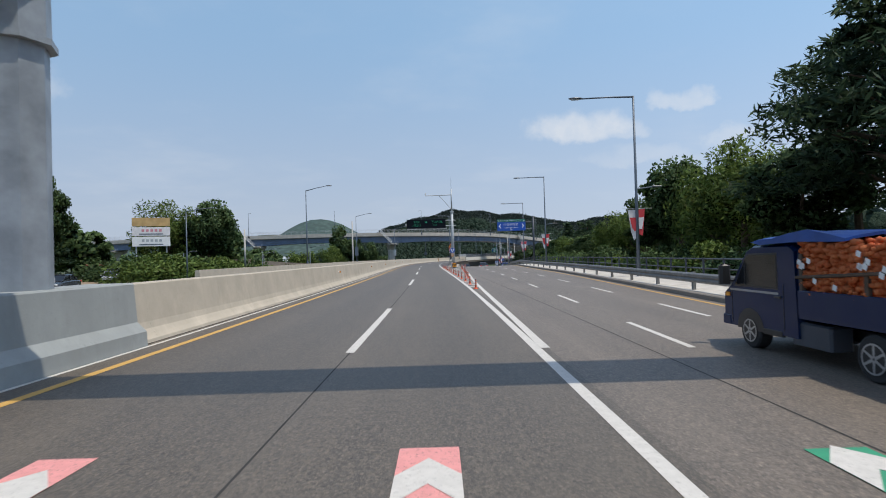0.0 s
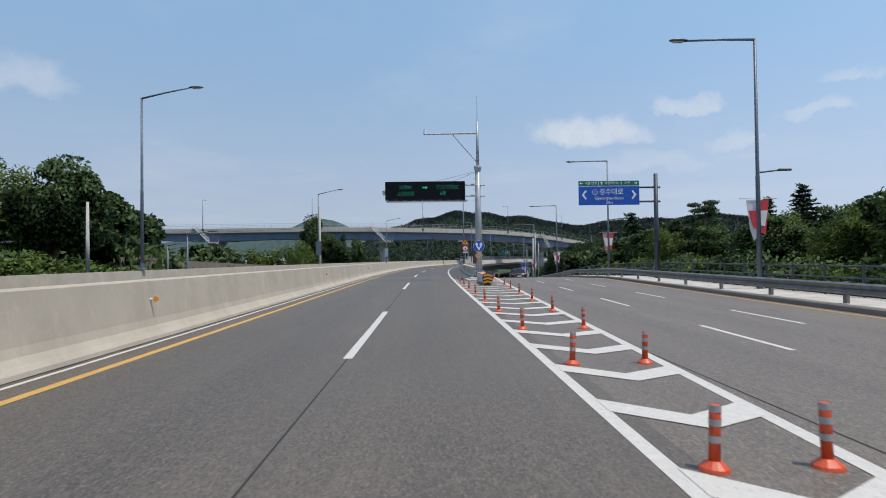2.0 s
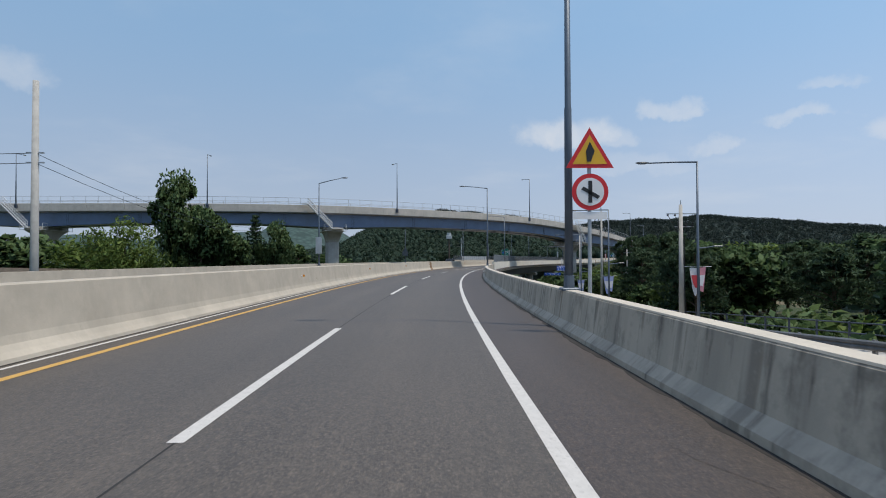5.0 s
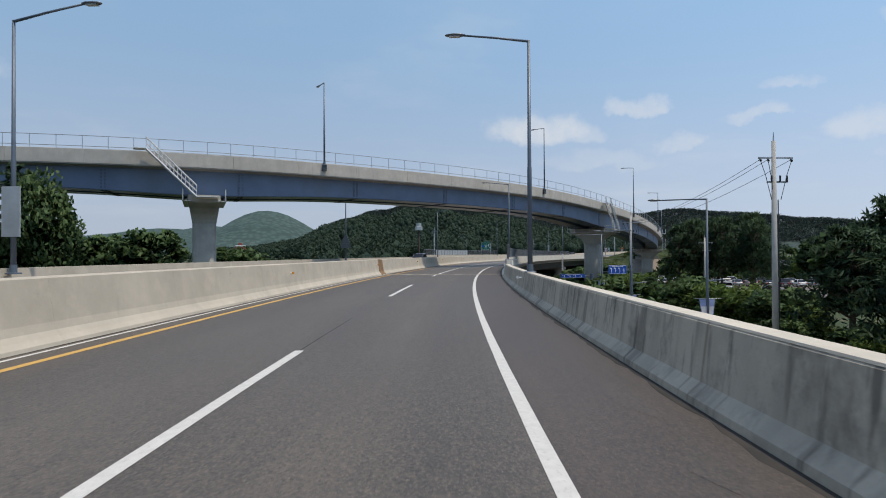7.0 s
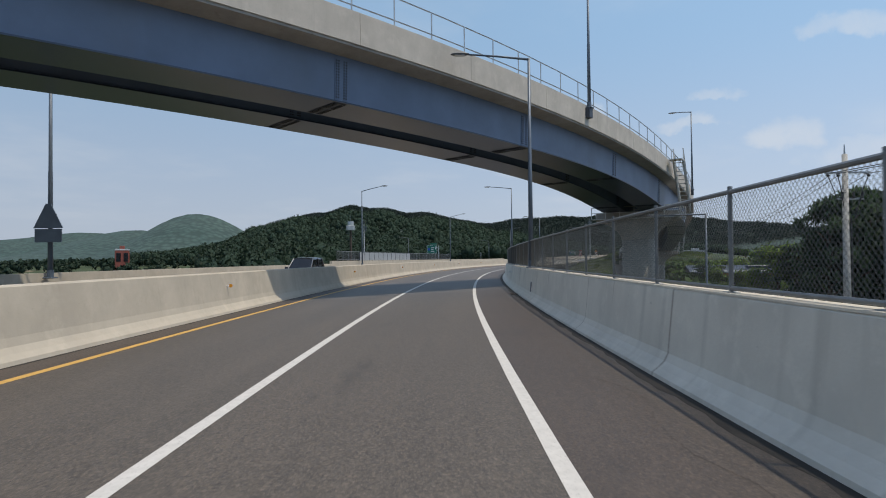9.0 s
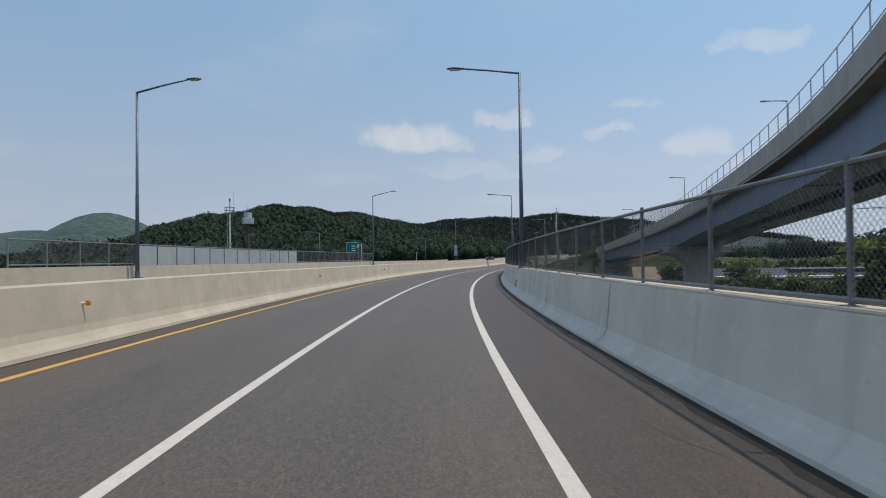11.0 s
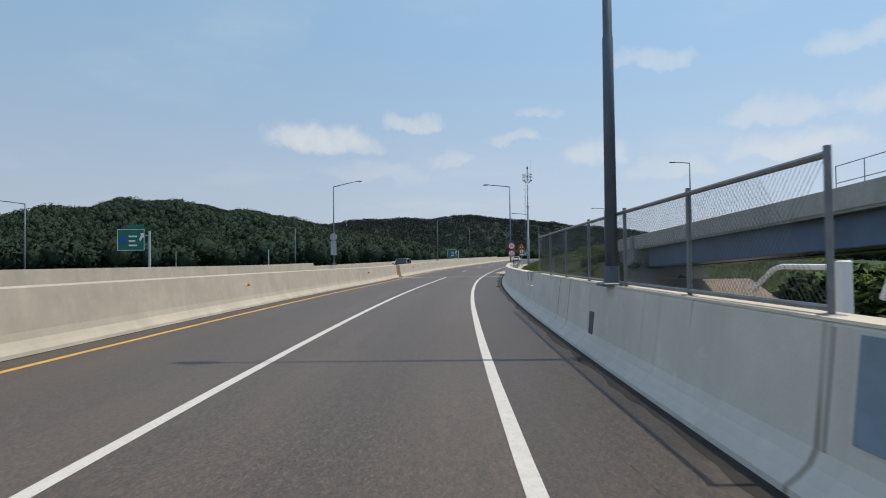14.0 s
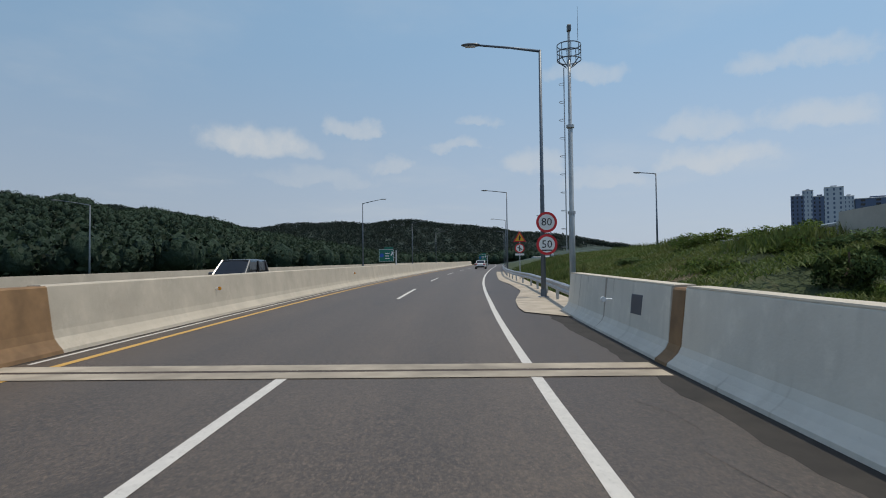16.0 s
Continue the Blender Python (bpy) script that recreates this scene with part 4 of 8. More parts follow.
gx, gy = axis(-4200, 4200, -100, 150, 5.0), axis(-1500, 4600, -60, 460, 5.0)
GX, GY = np.meshgrid(gx, gy)
GZ = ground_z(GX.ravel(), GY.ravel())
nx, ny = len(gx), len(gy)
quads = [(j * nx + i, j * nx + i + 1, (j + 1) * nx + i + 1, (j + 1) * nx + i) for j in range(ny - 1) for i in range(nx - 1)]
gm = bpy.data.meshes.new("ground")
gm.from_pydata(np.column_stack([GX.ravel(), GY.ravel(), GZ]).tolist(), [], quads)
# farther faces take the bluer, paler materials with haze in their colour
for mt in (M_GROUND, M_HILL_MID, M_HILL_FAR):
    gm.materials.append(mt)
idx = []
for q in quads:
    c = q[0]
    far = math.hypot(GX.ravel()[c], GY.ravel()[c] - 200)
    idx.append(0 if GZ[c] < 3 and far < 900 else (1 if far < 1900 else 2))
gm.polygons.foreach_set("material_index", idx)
gm.polygons.foreach_set("use_smooth", [True] * len(quads))
tagged(new("ground", gm), "grassy ground rising to dark wooded hills tinted with haze", "ground", kind="structure")

# ---------------------------------------------------------------- the curved flyover
CTRL = [(-230, 230), (-170, 214), (-115, 205.5), (-68, 203), (-32, 204.3), (-7.6, 211.5), (19, 229.3), (41, 253), (60, 284), (74, 313), (88.3, 346.6), (105.5, 379.5), (125, 418), (150, 462)]
BZ = [9.5, 10.4, 10.8, 10.8, 10.8, 10.65, 10.3, 8.7, 7.0, 5.45, 3.75, 2.3, 1.5, 1.4]


def spline(ctrl, n=16):
    P = [np.array(c, float) for c in ctrl]
    out = []
    for i in range(len(P) - 1):
        a, b, c, d = P[max(i - 1, 0)], P[i], P[i + 1], P[min(i + 2, len(P) - 1)]
        for k in range(n):
            t = k / n
            out.append(0.5 * ((2 * b) + (c - a) * t + (2 * a - 5 * b + 4 * c - d) * t * t + (3 * b - a - 3 * c + d) * t ** 3))
    out.append(P[-1])
    return np.array(out)


_b3 = spline([(c[0], c[1], z) for c, z in zip(CTRL, BZ)])
_bs = np.concatenate([[0], np.cumsum(np.hypot(*np.diff(_b3[:, :2], axis=0).T))])
_kn = np.array([_bs[i * 16] for i in range(len(CTRL))])


def bp(u, e=0.0, z=0.0):
    """Place on the flyover: u along its outer edge, e inward (to the left), z from the parapet's top."""
    q = [np.interp(u, _bs, _b3[:, k]) for k in range(3)]
    h = 1.5
    t = np.array([np.interp(u + h, _bs, _b3[:, k]) - np.interp(u - h, _bs, _b3[:, k]) for k in (0, 1)])
    t /= max(np.hypot(*t), 1e-6)
    return Vector((q[0] - t[1] * e, q[1] + t[0] * e, q[2] + z))


def bpose(u, e=0.0, z=0.0):
    p, q = bp(u, e, z), bp(u + 1.0, e, z)
    return pose(p.x, p.y, p.z, 0, 0, math.degrees(math.atan2(-(q.x - p.x), q.y - p.y)))


def bsweep(u0, u1, profile, step=3.0):
    return B().loft([[bp(u, e, z) for e, z in profile] for u in steps(u0, u1, step)])


def u_near(x, y):
    return float(_bs[np.argmin((_b3[:, 0] - x) ** 2 + (_b3[:, 1] - y) ** 2)])


PIERS = [u_near(px, py) for px, py in ((-118, 205.5), (-66.5, 203), (-17.5, 207.5), (34, 244), (66.5, 297))]


def soffit(u):
    """Underside of the girders: deeper over the piers."""
    return -3.12 - 0.5 * max(math.exp(-((u - q) / 9.5) ** 2) for q in PIERS)


U_END = _kn[10] - 2.9
BW = 7.0
fly = holder("flyover", pose(0, 0, 0), "curved ramp flyover with pale concrete parapets on blue-grey steel girders", "bridge", kind="structure")
part("deck", bsweep(2, U_END, [(0.02, -1.08), (BW - 0.02, -1.08), (BW - 0.02, -1.38), (1.0, -1.42), (0.02, -1.3)]), M_CONC_DECK, fly, "stained concrete deck slab")
u = 2.0
while u < U_END - 1:
    e = min(u + 6.0, U_END)
    part("parapet", bsweep(u + 0.01, e - 0.01, [(-0.03, -1.2), (-0.03, -0.02), (0.0, 0.0), (0.2, 0.0), (0.26, -0.6), (0.42, -1.08)]), M_CONC_BRIDGE, fly)
    part("parapet", bsweep(u + 0.01, e - 0.01, [(BW + 0.03, -1.2), (BW + 0.03, -0.02), (BW, 0.0), (BW - 0.2, 0.0), (BW - 0.26, -0.6), (BW - 0.42, -1.08)]), M_CONC_BRIDGE, fly)
    u = e
for e0 in (0.9, 4.3):
    part("girder", B().loft([[bp(q, e0, -1.4), bp(q, e0 + 2.0, -1.4), bp(q, e0 + 1.95, soffit(q)), bp(q, e0 + 0.05, soffit(q))] for q in steps(2, U_END - 2, 2.0)]), M_STEEL_BLUE, fly, "blue-grey steel box girder")
    # underside gets its own darker colour: painted shade below the blue web
    part("flange", B().loft([[bp(q, e0 - 0.06, soffit(q)), bp(q, e0 + 2.06, soffit(q)), bp(q, e0 + 2.06, soffit(q) - 0.05), bp(q, e0 - 0.06, soffit(q) - 0.05)] for q in steps(2, U_END - 2, 2.0)]), M_SOFFIT, fly, "glossy underside, its shade put into the colour")
    for k in range(-18, 9):
        uu = 230.25 + 11.55 * k
        if uu > U_END - 6:
            break
        lo = soffit(uu)
        plate = part("splice", bsweep(uu - 0.28, uu + 0.28, [(e0 - 0.018, -1.55), (e0 + 2.018, -1.55), (e0 + 1.968, lo + 0.04), (e0 + 0.032, lo + 0.04)], 0.3), M_STEEL_BLUE, fly, "bolted girder splice plate")
        # plate below is coloured dark to carry on the painted shade
        part("flange_splice", bsweep(uu - 0.28, uu + 0.28, [(e0 + 0.06, lo - 0.05), (e0 + 1.94, lo - 0.05), (e0 + 1.94, lo - 0.068), (e0 + 0.06, lo - 0.068)], 0.3), M_STEEL_DARK, fly, "bolted plate under the girder, coloured dark for shade")
        bolts = B()
        for q in (-0.22, -0.12, 0.12, 0.22):
            for r in range(14):
                z = -1.62 + (lo + 0.14 + 1.62) * r / 13
                lean = 0.05 * (-1.4 - z) / (-1.4 - lo)
                bolts.box((0, 0, 0), (0.03, 0.045, 0.045), bpose(uu + q, e0 + lean - 0.032, z))
            for r in range(13):
                if r != 6:
                    bolts.box((0, 0, 0), (0.05, 0.05, 0.03), bpose(uu + q, e0 + 0.16 + 1.68 * r / 12, lo - 0.08))
        tagged(part("bolts", bolts, M_BLACK, plate, "rows of dark bolt heads"), kind="stuff")
for k in range(36):
    uu = 30 + 8.0 * k
    if uu > U_END - 5:
        break
    part("cross_beam", bsweep(uu, uu + 0.2, [(2.8, -1.6), (4.4, -1.6), (4.4, -2.4), (2.8, -2.4)], 1), M_STEEL_DARK, fly)
# railings on both parapets
R_TOP = 1.15
for e in (0.1, BW - 0.1):
    us = steps(2, _kn[9] + 6, 3.0)
    for z in (R_TOP, 0.25):
        part("rail", B().tube([bp(q, e, z) for q in us], 0.028, 5), M_GALV, fly)
    for q in steps(2, _kn[9] + 6, 2.0):
        part("rail_post", B().tube([bp(q, e, -0.02), bp(q, e, R_TOP)], 0.03, 5, False), M_GALV, fly)

# abutment with wing wall, and the approach behind it
ab = holder("abutment", pose(0, 0, 0), "plain concrete bridge abutment set in a grass bank", "abutment", kind="structure")
part("front_wall", bsweep(U_END - 0.6, U_END + 1.4, [(-0.2, -1.45), (BW + 0.2, -1.45), (BW + 0.2, -9), (-0.2, -9)], 1), M_CONC_PIER, ab)
part("wing_wall", bsweep(U_END + 0.1, U_END + 8, [(BW - 0.3, 0.0), (BW + 0.1, 0.0), (BW + 0.1, -6), (BW - 0.3, -6)]), M_CONC_BRIDGE, ab)
part("wing_wall", bsweep(U_END + 0.1, U_END + 8, [(-0.1, 0.0), (0.3, 0.0), (0.3, -6), (-0.1, -6)]), M_CONC_BRIDGE, ab)
part("approach", bsweep(U_END + 0.1, U_END + 90, [(0.3, -1.1), (BW - 0.3, -1.1), (BW - 0.3, -2), (0.3, -2)]), M_ASPHALT_MAIN, ab)

part("foot_block", bsweep(U_END - 2.2, U_END - 0.7, [(-0.6, -4.3), (BW + 0.4, -4.3), (BW + 0.4, -9), (-0.6, -9)], 1), M_CONC_PIER, ab)
part("pilaster", bsweep(U_END - 0.2, U_END + 0.5, [(BW - 0.2, 0.04), (BW + 0.2, 0.04), (BW + 0.2, -1.5), (BW - 0.2, -1.5)], 1), M_CONC_DECK, ab, "darker concrete end post")
for r in range(4):
    for k in range(6):
        u0, z0 = U_END + 0.1 + 1.5 * k + 0.4 * (r % 2), -1.25 - 0.95 * r
        part("stone_panel", bsweep(u0 + 0.015, u0 + 1.485, [(BW + 0.05, z0), (BW + 0.15, z0 - 0.02), (BW + 0.15, z0 - 0.92), (BW + 0.05, z0 - 0.935)], 0.75), M_STONE, ab, "rough stone-faced retaining panel")
apron_slab = B().loft([[bp(q, e, -4.4 - (U_END - 2.2 - q) * 0.42) for e in (-3.5, -1, 2, 5, 8.5)] + [bp(q, e, -5.2 - (U_END - 2.2 - q) * 0.42) for e in (8.5, -3.5)] for q in steps(U_END - 15, U_END - 2.2, 1.6)])
part("slope_paving", apron_slab, M_CONC_OLD, ab, "pale stone slope paving under the bridge end")


def flyover_pier(u):
    g = holder("flyover_pier", bpose(u, BW / 2, 0), "grey concrete hammerhead pier under the flyover", "pier", "flyover piers", "structure")
    top = -3.68
    z0 = -6.2 - g.matrix_basis.translation.z
    def ring(hx, hy, z, r=0.45):
        return [Vector((sx * (hx - r) + r * math.cos(a), sy * (hy - r) + r * math.sin(a), z)) for sx, sy, a0 in ((1, 1, 0), (-1, 1, 90), (-1, -1, 180), (1, -1, 270)) for a in (math.radians(a0 + q) for q in (0, 22, 45, 68, 90))]
    part("column", B().loft([ring(1.35, 1.05, z0), ring(1.35, 1.05, top - 2.3)]), M_CONC_PIER, g, smooth=True)
    part("cap", B().loft([ring(1.37, 1.07, top - 2.45), ring(1.45, 1.12, top - 2.1), ring(1.75, 1.2, top - 1.65), ring(2.4, 1.28, top - 1.15), ring(3.5, 1.35, top - 0.72), ring(3.62, 1.38, top - 0.6, 0.3), ring(3.62, 1.38, top, 0.3)]), M_CONC_PIER, g, "flared rounded pier head")
    for x in (-1.8, 1.8):
        part("bearing", B().box((x, 0, top + 0.1), (0.9, 0.9, 0.24)), M_STEEL_DARK, g)
    for y in (-1.5, 1.5):
        part("walkway", B().box((0, y, top - 0.55), (7.6, 0.7, 0.05)), M_STAIR, g, "steel inspection walkway")
        for z in (0.0, 0.5):
            part("rail", B().tube([(-3.8, y * 1.2, top + z), (3.8, y * 1.2, top + z)], 0.034, 5), M_STAIR, g)
        for k in range(7):
            part("rail_post", B().tube([(-3.8 + k * 7.6 / 6, y * 1.2, top - 0.55), (-3.8 + k * 7.6 / 6, y * 1.2, top + 0.5)], 0.034, 5), M_STAIR, g)
    # stair from the parapet down to the walkway, on the outer side
    st = holder("access_stair", bpose(u, 0, 0), "galvanised steel access stair hung on the flyover's outer side", "stair", "bridge stairs")
    n, y0, y1, za, zb = 13, -4.6, -0.6, 0.1, -3.9
    for x in (0.25, 1.0):
        part("stringer", B().tube([(x, y0, za), (x, y1, zb)], 0.09, 5), M_STAIR, st)
        part("handrail", B().tube([(x, y0, za + 1.0), (x, y1, zb + 1.0)], 0.045, 5), M_STAIR, st)
        part("handrail", B().tube([(x, y0, za + 0.5), (x, y1, zb + 0.5)], 0.035, 5), M_STAIR, st)
        for k in range(0, n + 1, 1):
            t = k / n
            part("baluster", B().tube([(x, y0 + (y1 - y0) * t, za + (zb - za) * t), (x, y0 + (y1 - y0) * t, za + (zb - za) * t + 1.0)], 0.024, 5), M_STAIR, st)
    for k in range(n):
        t = (k + 0.5) / n
        part("tread", B().box((0.62, y0 + (y1 - y0) * t, za + (zb - za) * t), (0.72, 0.24, 0.03)), M_STAIR, st)
    part("landing", B().box((0.6, 0.3, zb - 0.03), (0.9, 1.9, 0.06)), M_STAIR, st)
    part("landing", B().box((0.55, -5.1, za), (1.0, 1.0, 0.06)), M_STAIR, st)
    return g


for q in PIERS:
    flyover_pier(q)

# ---------------------------------------------------------------- lamps


def street_lamp_mesh(height, reach, arm_rise=0.25):
    """Meshes of one tapered lamp post whose arm points along -x."""
    pole = B().tube([(0, 0, 0), (0, 0, height * 0.45), (0, 0, height * 0.455), (0, 0, height)], [0.10, 0.085, 0.075, 0.055], 12)
    base = B().bbox((0, 0, 0.03), (0.4, 0.4, 0.06), 0.02).tube([(0, 0, 0.05), (0, 0, 0.35)], [0.13, 0.12], 12)
    arm = B().tube([(0.02, 0, height - 0.05), (-reach * 0.5, 0, height + arm_rise * 0.5), (-reach, 0, height + arm_rise)], [0.055, 0.045, 0.04], 10)
    head = B()
    rings = []
    for t, w, h in ((-0.05, 0.05, 0.04), (0.1, 0.13, 0.06), (0.4, 0.15, 0.07), (0.62, 0.11, 0.05), (0.72, 0.04, 0.02)):
        x = -reach - t
        rings.append([(x, w * math.cos(a), height + arm_rise + 0.02 + h * math.sin(a)) for a in [k * math.pi / 6 for k in range(12)]])
    head.loft(rings)
    lens = B().box((-reach - 0.35, 0, height + arm_rise - 0.045), (0.42, 0.2, 0.02))
    return [("pole", pole, M_POLE, True), ("base", base, M_POLE, False), ("arm", arm, M_POLE, True), ("lamp_head", head, M_LAMP_HEAD, True), ("lens", lens, M_LENS, False)]


def make_lamp(m, height, reach, rise, label, group):
    g = holder("street_lamp", m, label, "street lamp", group)
    for nm, b, mt, sm in street_lamp_mesh(height, reach, rise):
        part(nm, b, mt, g, smooth=sm)
    return g


lamp = make_lamp(rpose(122.4, 5.28, 0.84) @ Matrix.Diagonal((1, 1, 0.965, 1)), 9.6, 2.5, 0.25, "tall grey street lamp on the ramp parapet", "ramp lamps")
for s, d in ((176.2, 5.3), (222.9, 5.45), (268.0, 5.45), (319.0, 5.35), (379.6, 5.68), (430, 5.95), (482, 5.95), (534, 5.95)):
    z0, top = (0.0, 10.5) if s > 370 else (1.14, 10.1) if s > 195 else (0.84, 10.1)
    copy_thing(lamp, rpose(s, d, z0) @ Matrix.Diagonal((1, 1, (top - z0) / 9.6, 1)))
left = make_lamp(rpose(76.4, -14.5, 1.2, 180), 9.6, 2.7, 0.55, "tall grey street lamp with a rising arm on the far parapet", "far lamps")
for s, d, z in ((122.3, -14.5, 1.05), (175, -14.2, 0.9), (222.0, -14.2, 0.9), (271.2, -13.9, 0.8), (320.6, -14.0, 0.95), (374.0, -14.2, 1.25), (436, -14.2, 0.9), (480, -14.2, 0.9), (526, -14.2, 0.9)):
    copy_thing(left, rpose(s, d, z, 180) @ Matrix.Diagonal((1, 1, 0.92 if s > 370 else 1, 1)))
low_z = float(ground_z(np.array([-37.25]), np.array([119.0]))[0])
make_lamp(pose(-37.25, 119.0, low_z - 0.05, 0, 0, 188), 3.85 - low_z, 3.1, 0.5, "low grey street lamp beside the old wall", "far lamps")
for x, y, turn in ((25.2, 375.1, 0), (59.7, 409.9, 10)):
    copy_thing(lamp, pose(x, y, -1.2, 0, 0, turn))
LAMP_D = line([(0, 9.8), (16, 11.8), (47, 14.1), (63, 14.95), (93, 16.95), (113, 18.15), (144, 17.3), (165, 16.8), (191, 17.7), (212, 17.4), (330, 17.4)])
mlamp = make_lamp(rpose(67.6, LAMP_D(67.6), 0.1), 10.1, 2.9, -0.1, "tall grey street lamp beside the main road", "main road lamps")
for s, low in ((31.8, 0), (94.0, 0), (122.5, 0), (144.0, 0), (165.0, 0.0), (191.5, 0), (212.0, 0.9), (236.0, 0.5)):
    copy_thing(mlamp, rpose(s, LAMP_D(s), main_z(s) + 0.1 - low))
mlamp.matrix_basis = rpose(67.6, LAMP_D(67.6), 0.1) @ Matrix.Diagonal((1, 1, 1.045, 1))
blamp = make_lamp(bpose(u_near(-7.6, 211.5), -0.15, -0.2), 8.2, 1.5, 0.05, "slim grey lamp on the flyover parapet", "flyover lamps")
for x, y in ((-100, 204), (-68, 203), (-38, 204), (19, 229.3), (41, 253), (58, 281), (73.6, 312.6), (88.3, 346.6), (105.8, 379.5), (122, 412)):
    copy_thing(blamp, bpose(u_near(x, y), -0.15, -0.2))
for x, y in ((-68, 203), (-38, 204), (-7.6, 211.5), (19, 229.3), (41, 253), (58, 281), (73.6, 312.6), (88.3, 346.6)):
    uu = u_near(x, y)
    part("lamp_bracket", B().bbox((0.12, 0, -0.45), (0.32, 0.45, 0.6), 0.04, bpose(uu, 0, 0)), M_STEEL_DARK, fly, "dark steel lamp bracket")

# ---------------------------------------------------------------- posts, signs and gantries at the fork


def delineator():
    g = holder("delineator_post", pose(0, 0, -50), "orange flexible delineator post with faded silver bands", "delineator", "gore delineators")
    part("foot", B().tube([(0, 0, 0), (0, 0, 0.025), (0, 0, 0.07)], [0.115, 0.105, 0.05], 14), M_ORANGE, g)
    part("post", B().tube([(0, 0, 0.05), (0, 0, 0.46), (0, 0, 0.47)], [0.042, 0.042, 0.03], 12), M_ORANGE, g, smooth=True)
    for z in (0.2, 0.32, 0.42):
        part("band", B().tube([(0, 0, z), (0, 0, z + 0.05)], 0.0445, 12, False), M_SILVER, g, "grey reflective band")
    return g


post = delineator()
first = True
post_d = line([(39, 3.95), (47, 4.32), (60.6, 5.06), (64.5, 5.19), (73, 5.6), (77, 5.82), (85, 6.3), (100, 6.6)])
for k in range(14):
    s = 27.1 + 4.185 * k
    spots = [3.54] if s < 38 else [3.54 if s < 55 else 3.49, post_d(s)]
    if 77.0 < s < 86.0:
        spots = [3.48] + ([6.31] if s > 84 else [post_d(s)] if s < 78 else [])
    for d in spots:
        m = rpose(s, d, 0, random.uniform(0, 90)) @ pose(0, 0, 0, random.uniform(-2, 2), random.uniform(-2, 2))
        if first:
            post.matrix_basis, first = m, False
        else:
            copy_thing(post, m)
for s in (94.0, 98.0, 102.0):
    copy_thing(post, rpose(s, 7.4, main_z(s)))

# crash cushion: steel side beams, an orange cover and a striped nose
cc = holder("crash_cushion", rpose(77.35, 4.86, 0, 0) @ Matrix.Diagonal((0.58, 0.70, 0.82, 1)), "steel crash cushion with faded orange cover and chevron nose", "crash cushion")
for x in (-0.42, 0.42):
    for z in (0.28, 0.56):
        part("side_beam", B().loft([[(x + (0.05 if i in (1, 3) else 0.0) * (1 if x > 0 else -1), y, z - 0.11 + 0.055 * i) for i in range(5)] + [(x - 0.03 * (1 if x > 0 else -1), y, z + 0.11), (x - 0.03 * (1 if x > 0 else -1), y, z - 0.11)] for y in (0.1, 6.4)]), M_GALV, cc)
    for k in range(6):
        part("post", B().box((x * 0.9, 0.4 + k * 1.15, 0.3), (0.08, 0.12, 0.6)), M_GALV, cc)
part("cover", B().plate([(-0.45, 0.70), (-0.4, 0.80), (0.4, 0.80), (0.45, 0.70), (0.36, 0.68), (-0.36, 0.68)], 0.15, 6.4), M_PEACH, cc, "faded orange plastic cover")
def nose_ring(y, k):
    return [(0.5 * k * math.cos(a) * min(1.0, 1.25 - 0.25 * abs(math.sin(a))), y, 0.47 + 0.42 * k * math.copysign(abs(math.sin(a)) ** 0.55, math.sin(a))) for a in [i * math.pi / 12 for i in range(24)]]


part("nose", B().loft([nose_ring(0.16, 1.0), nose_ring(-0.06, 1.0), nose_ring(-0.12, 0.94)]), M_NOSE, cc, "dark brown rounded nose plate")
for k in range(3):
    z = 0.13 + 0.235 * k
    w = 0.44 if k < 2 else 0.40
    part("chevron", B().plate([(-w, z), (0, z + 0.09), (w, z), (w, z + 0.13), (0, z + 0.22), (-w, z + 0.13)], -0.135, -0.115), M_CHEVRON, cc, "amber reflective chevron")
part("skid", B().box((0, 0.0, 0.03), (0.7, 0.5, 0.06)), M_BLACK, cc)

# raised concrete island under the mast
isl = holder("traffic_island", rpose(85.85, 4.98, 0), "low weathered concrete island at the fork", "traffic island", kind="structure")
part("slab", B().bbox((0, 0, 0.05), (1.75, 3.6, 0.10), 0.03), M_JOINT, isl)
part("plinth", B().bbox((0.1, 0.0, 0.15), (1.5, 1.5, 0.12), 0.05), M_JOINT, isl)
part("grating", B().box((-0.35, 3.0, 0.03), (1.3, 1.6, 0.05)), M_STEEL_DARK, isl, "dark steel drain grating")
part("kerb_block", B().bbox((0.9, 3.2, 0.15), (0.5, 2.6, 0.3), 0.05), M_JOINT, isl)

# variable message sign on its mast
vms = holder("message_sign", rpose(85.95, 5.08, 0.2), "tall grey mast carrying a dark variable message board", "road sign")
part("mast", B().tube([(0, 0, 0), (0, 0, 4.5), (0, 0, 7.8)], [0.25, 0.225, 0.19], 24), M_POLE_LIGHT, vms, smooth=True)
part("collar", B().tube([(0, 0, 7.7), (0, 0, 8.02), (0, 0, 8.12)], [0.20, 0.29, 0.27], 20), M_POLE_LIGHT, vms)
part("upper_mast", B().tube([(0, 0, 8.1), (0, 0, 11.4)], [0.12, 0.09], 14), M_POLE_LIGHT, vms, smooth=True)
part("camera_arm", B().tube([(0, 0, 10.55), (-3.9, 0, 10.5)], [0.07, 0.05], 10), M_POLE_LIGHT, vms)
part("arm_stay", B().tube([(0, 0, 8.35), (-1.8, 0, 10.45)], 0.04, 8), M_POLE_LIGHT, vms)
part("aerial", B().tube([(0, 0, 11.4), (0, 0, 13.3)], [0.03, 0.012], 8), M_POLE_LIGHT, vms)
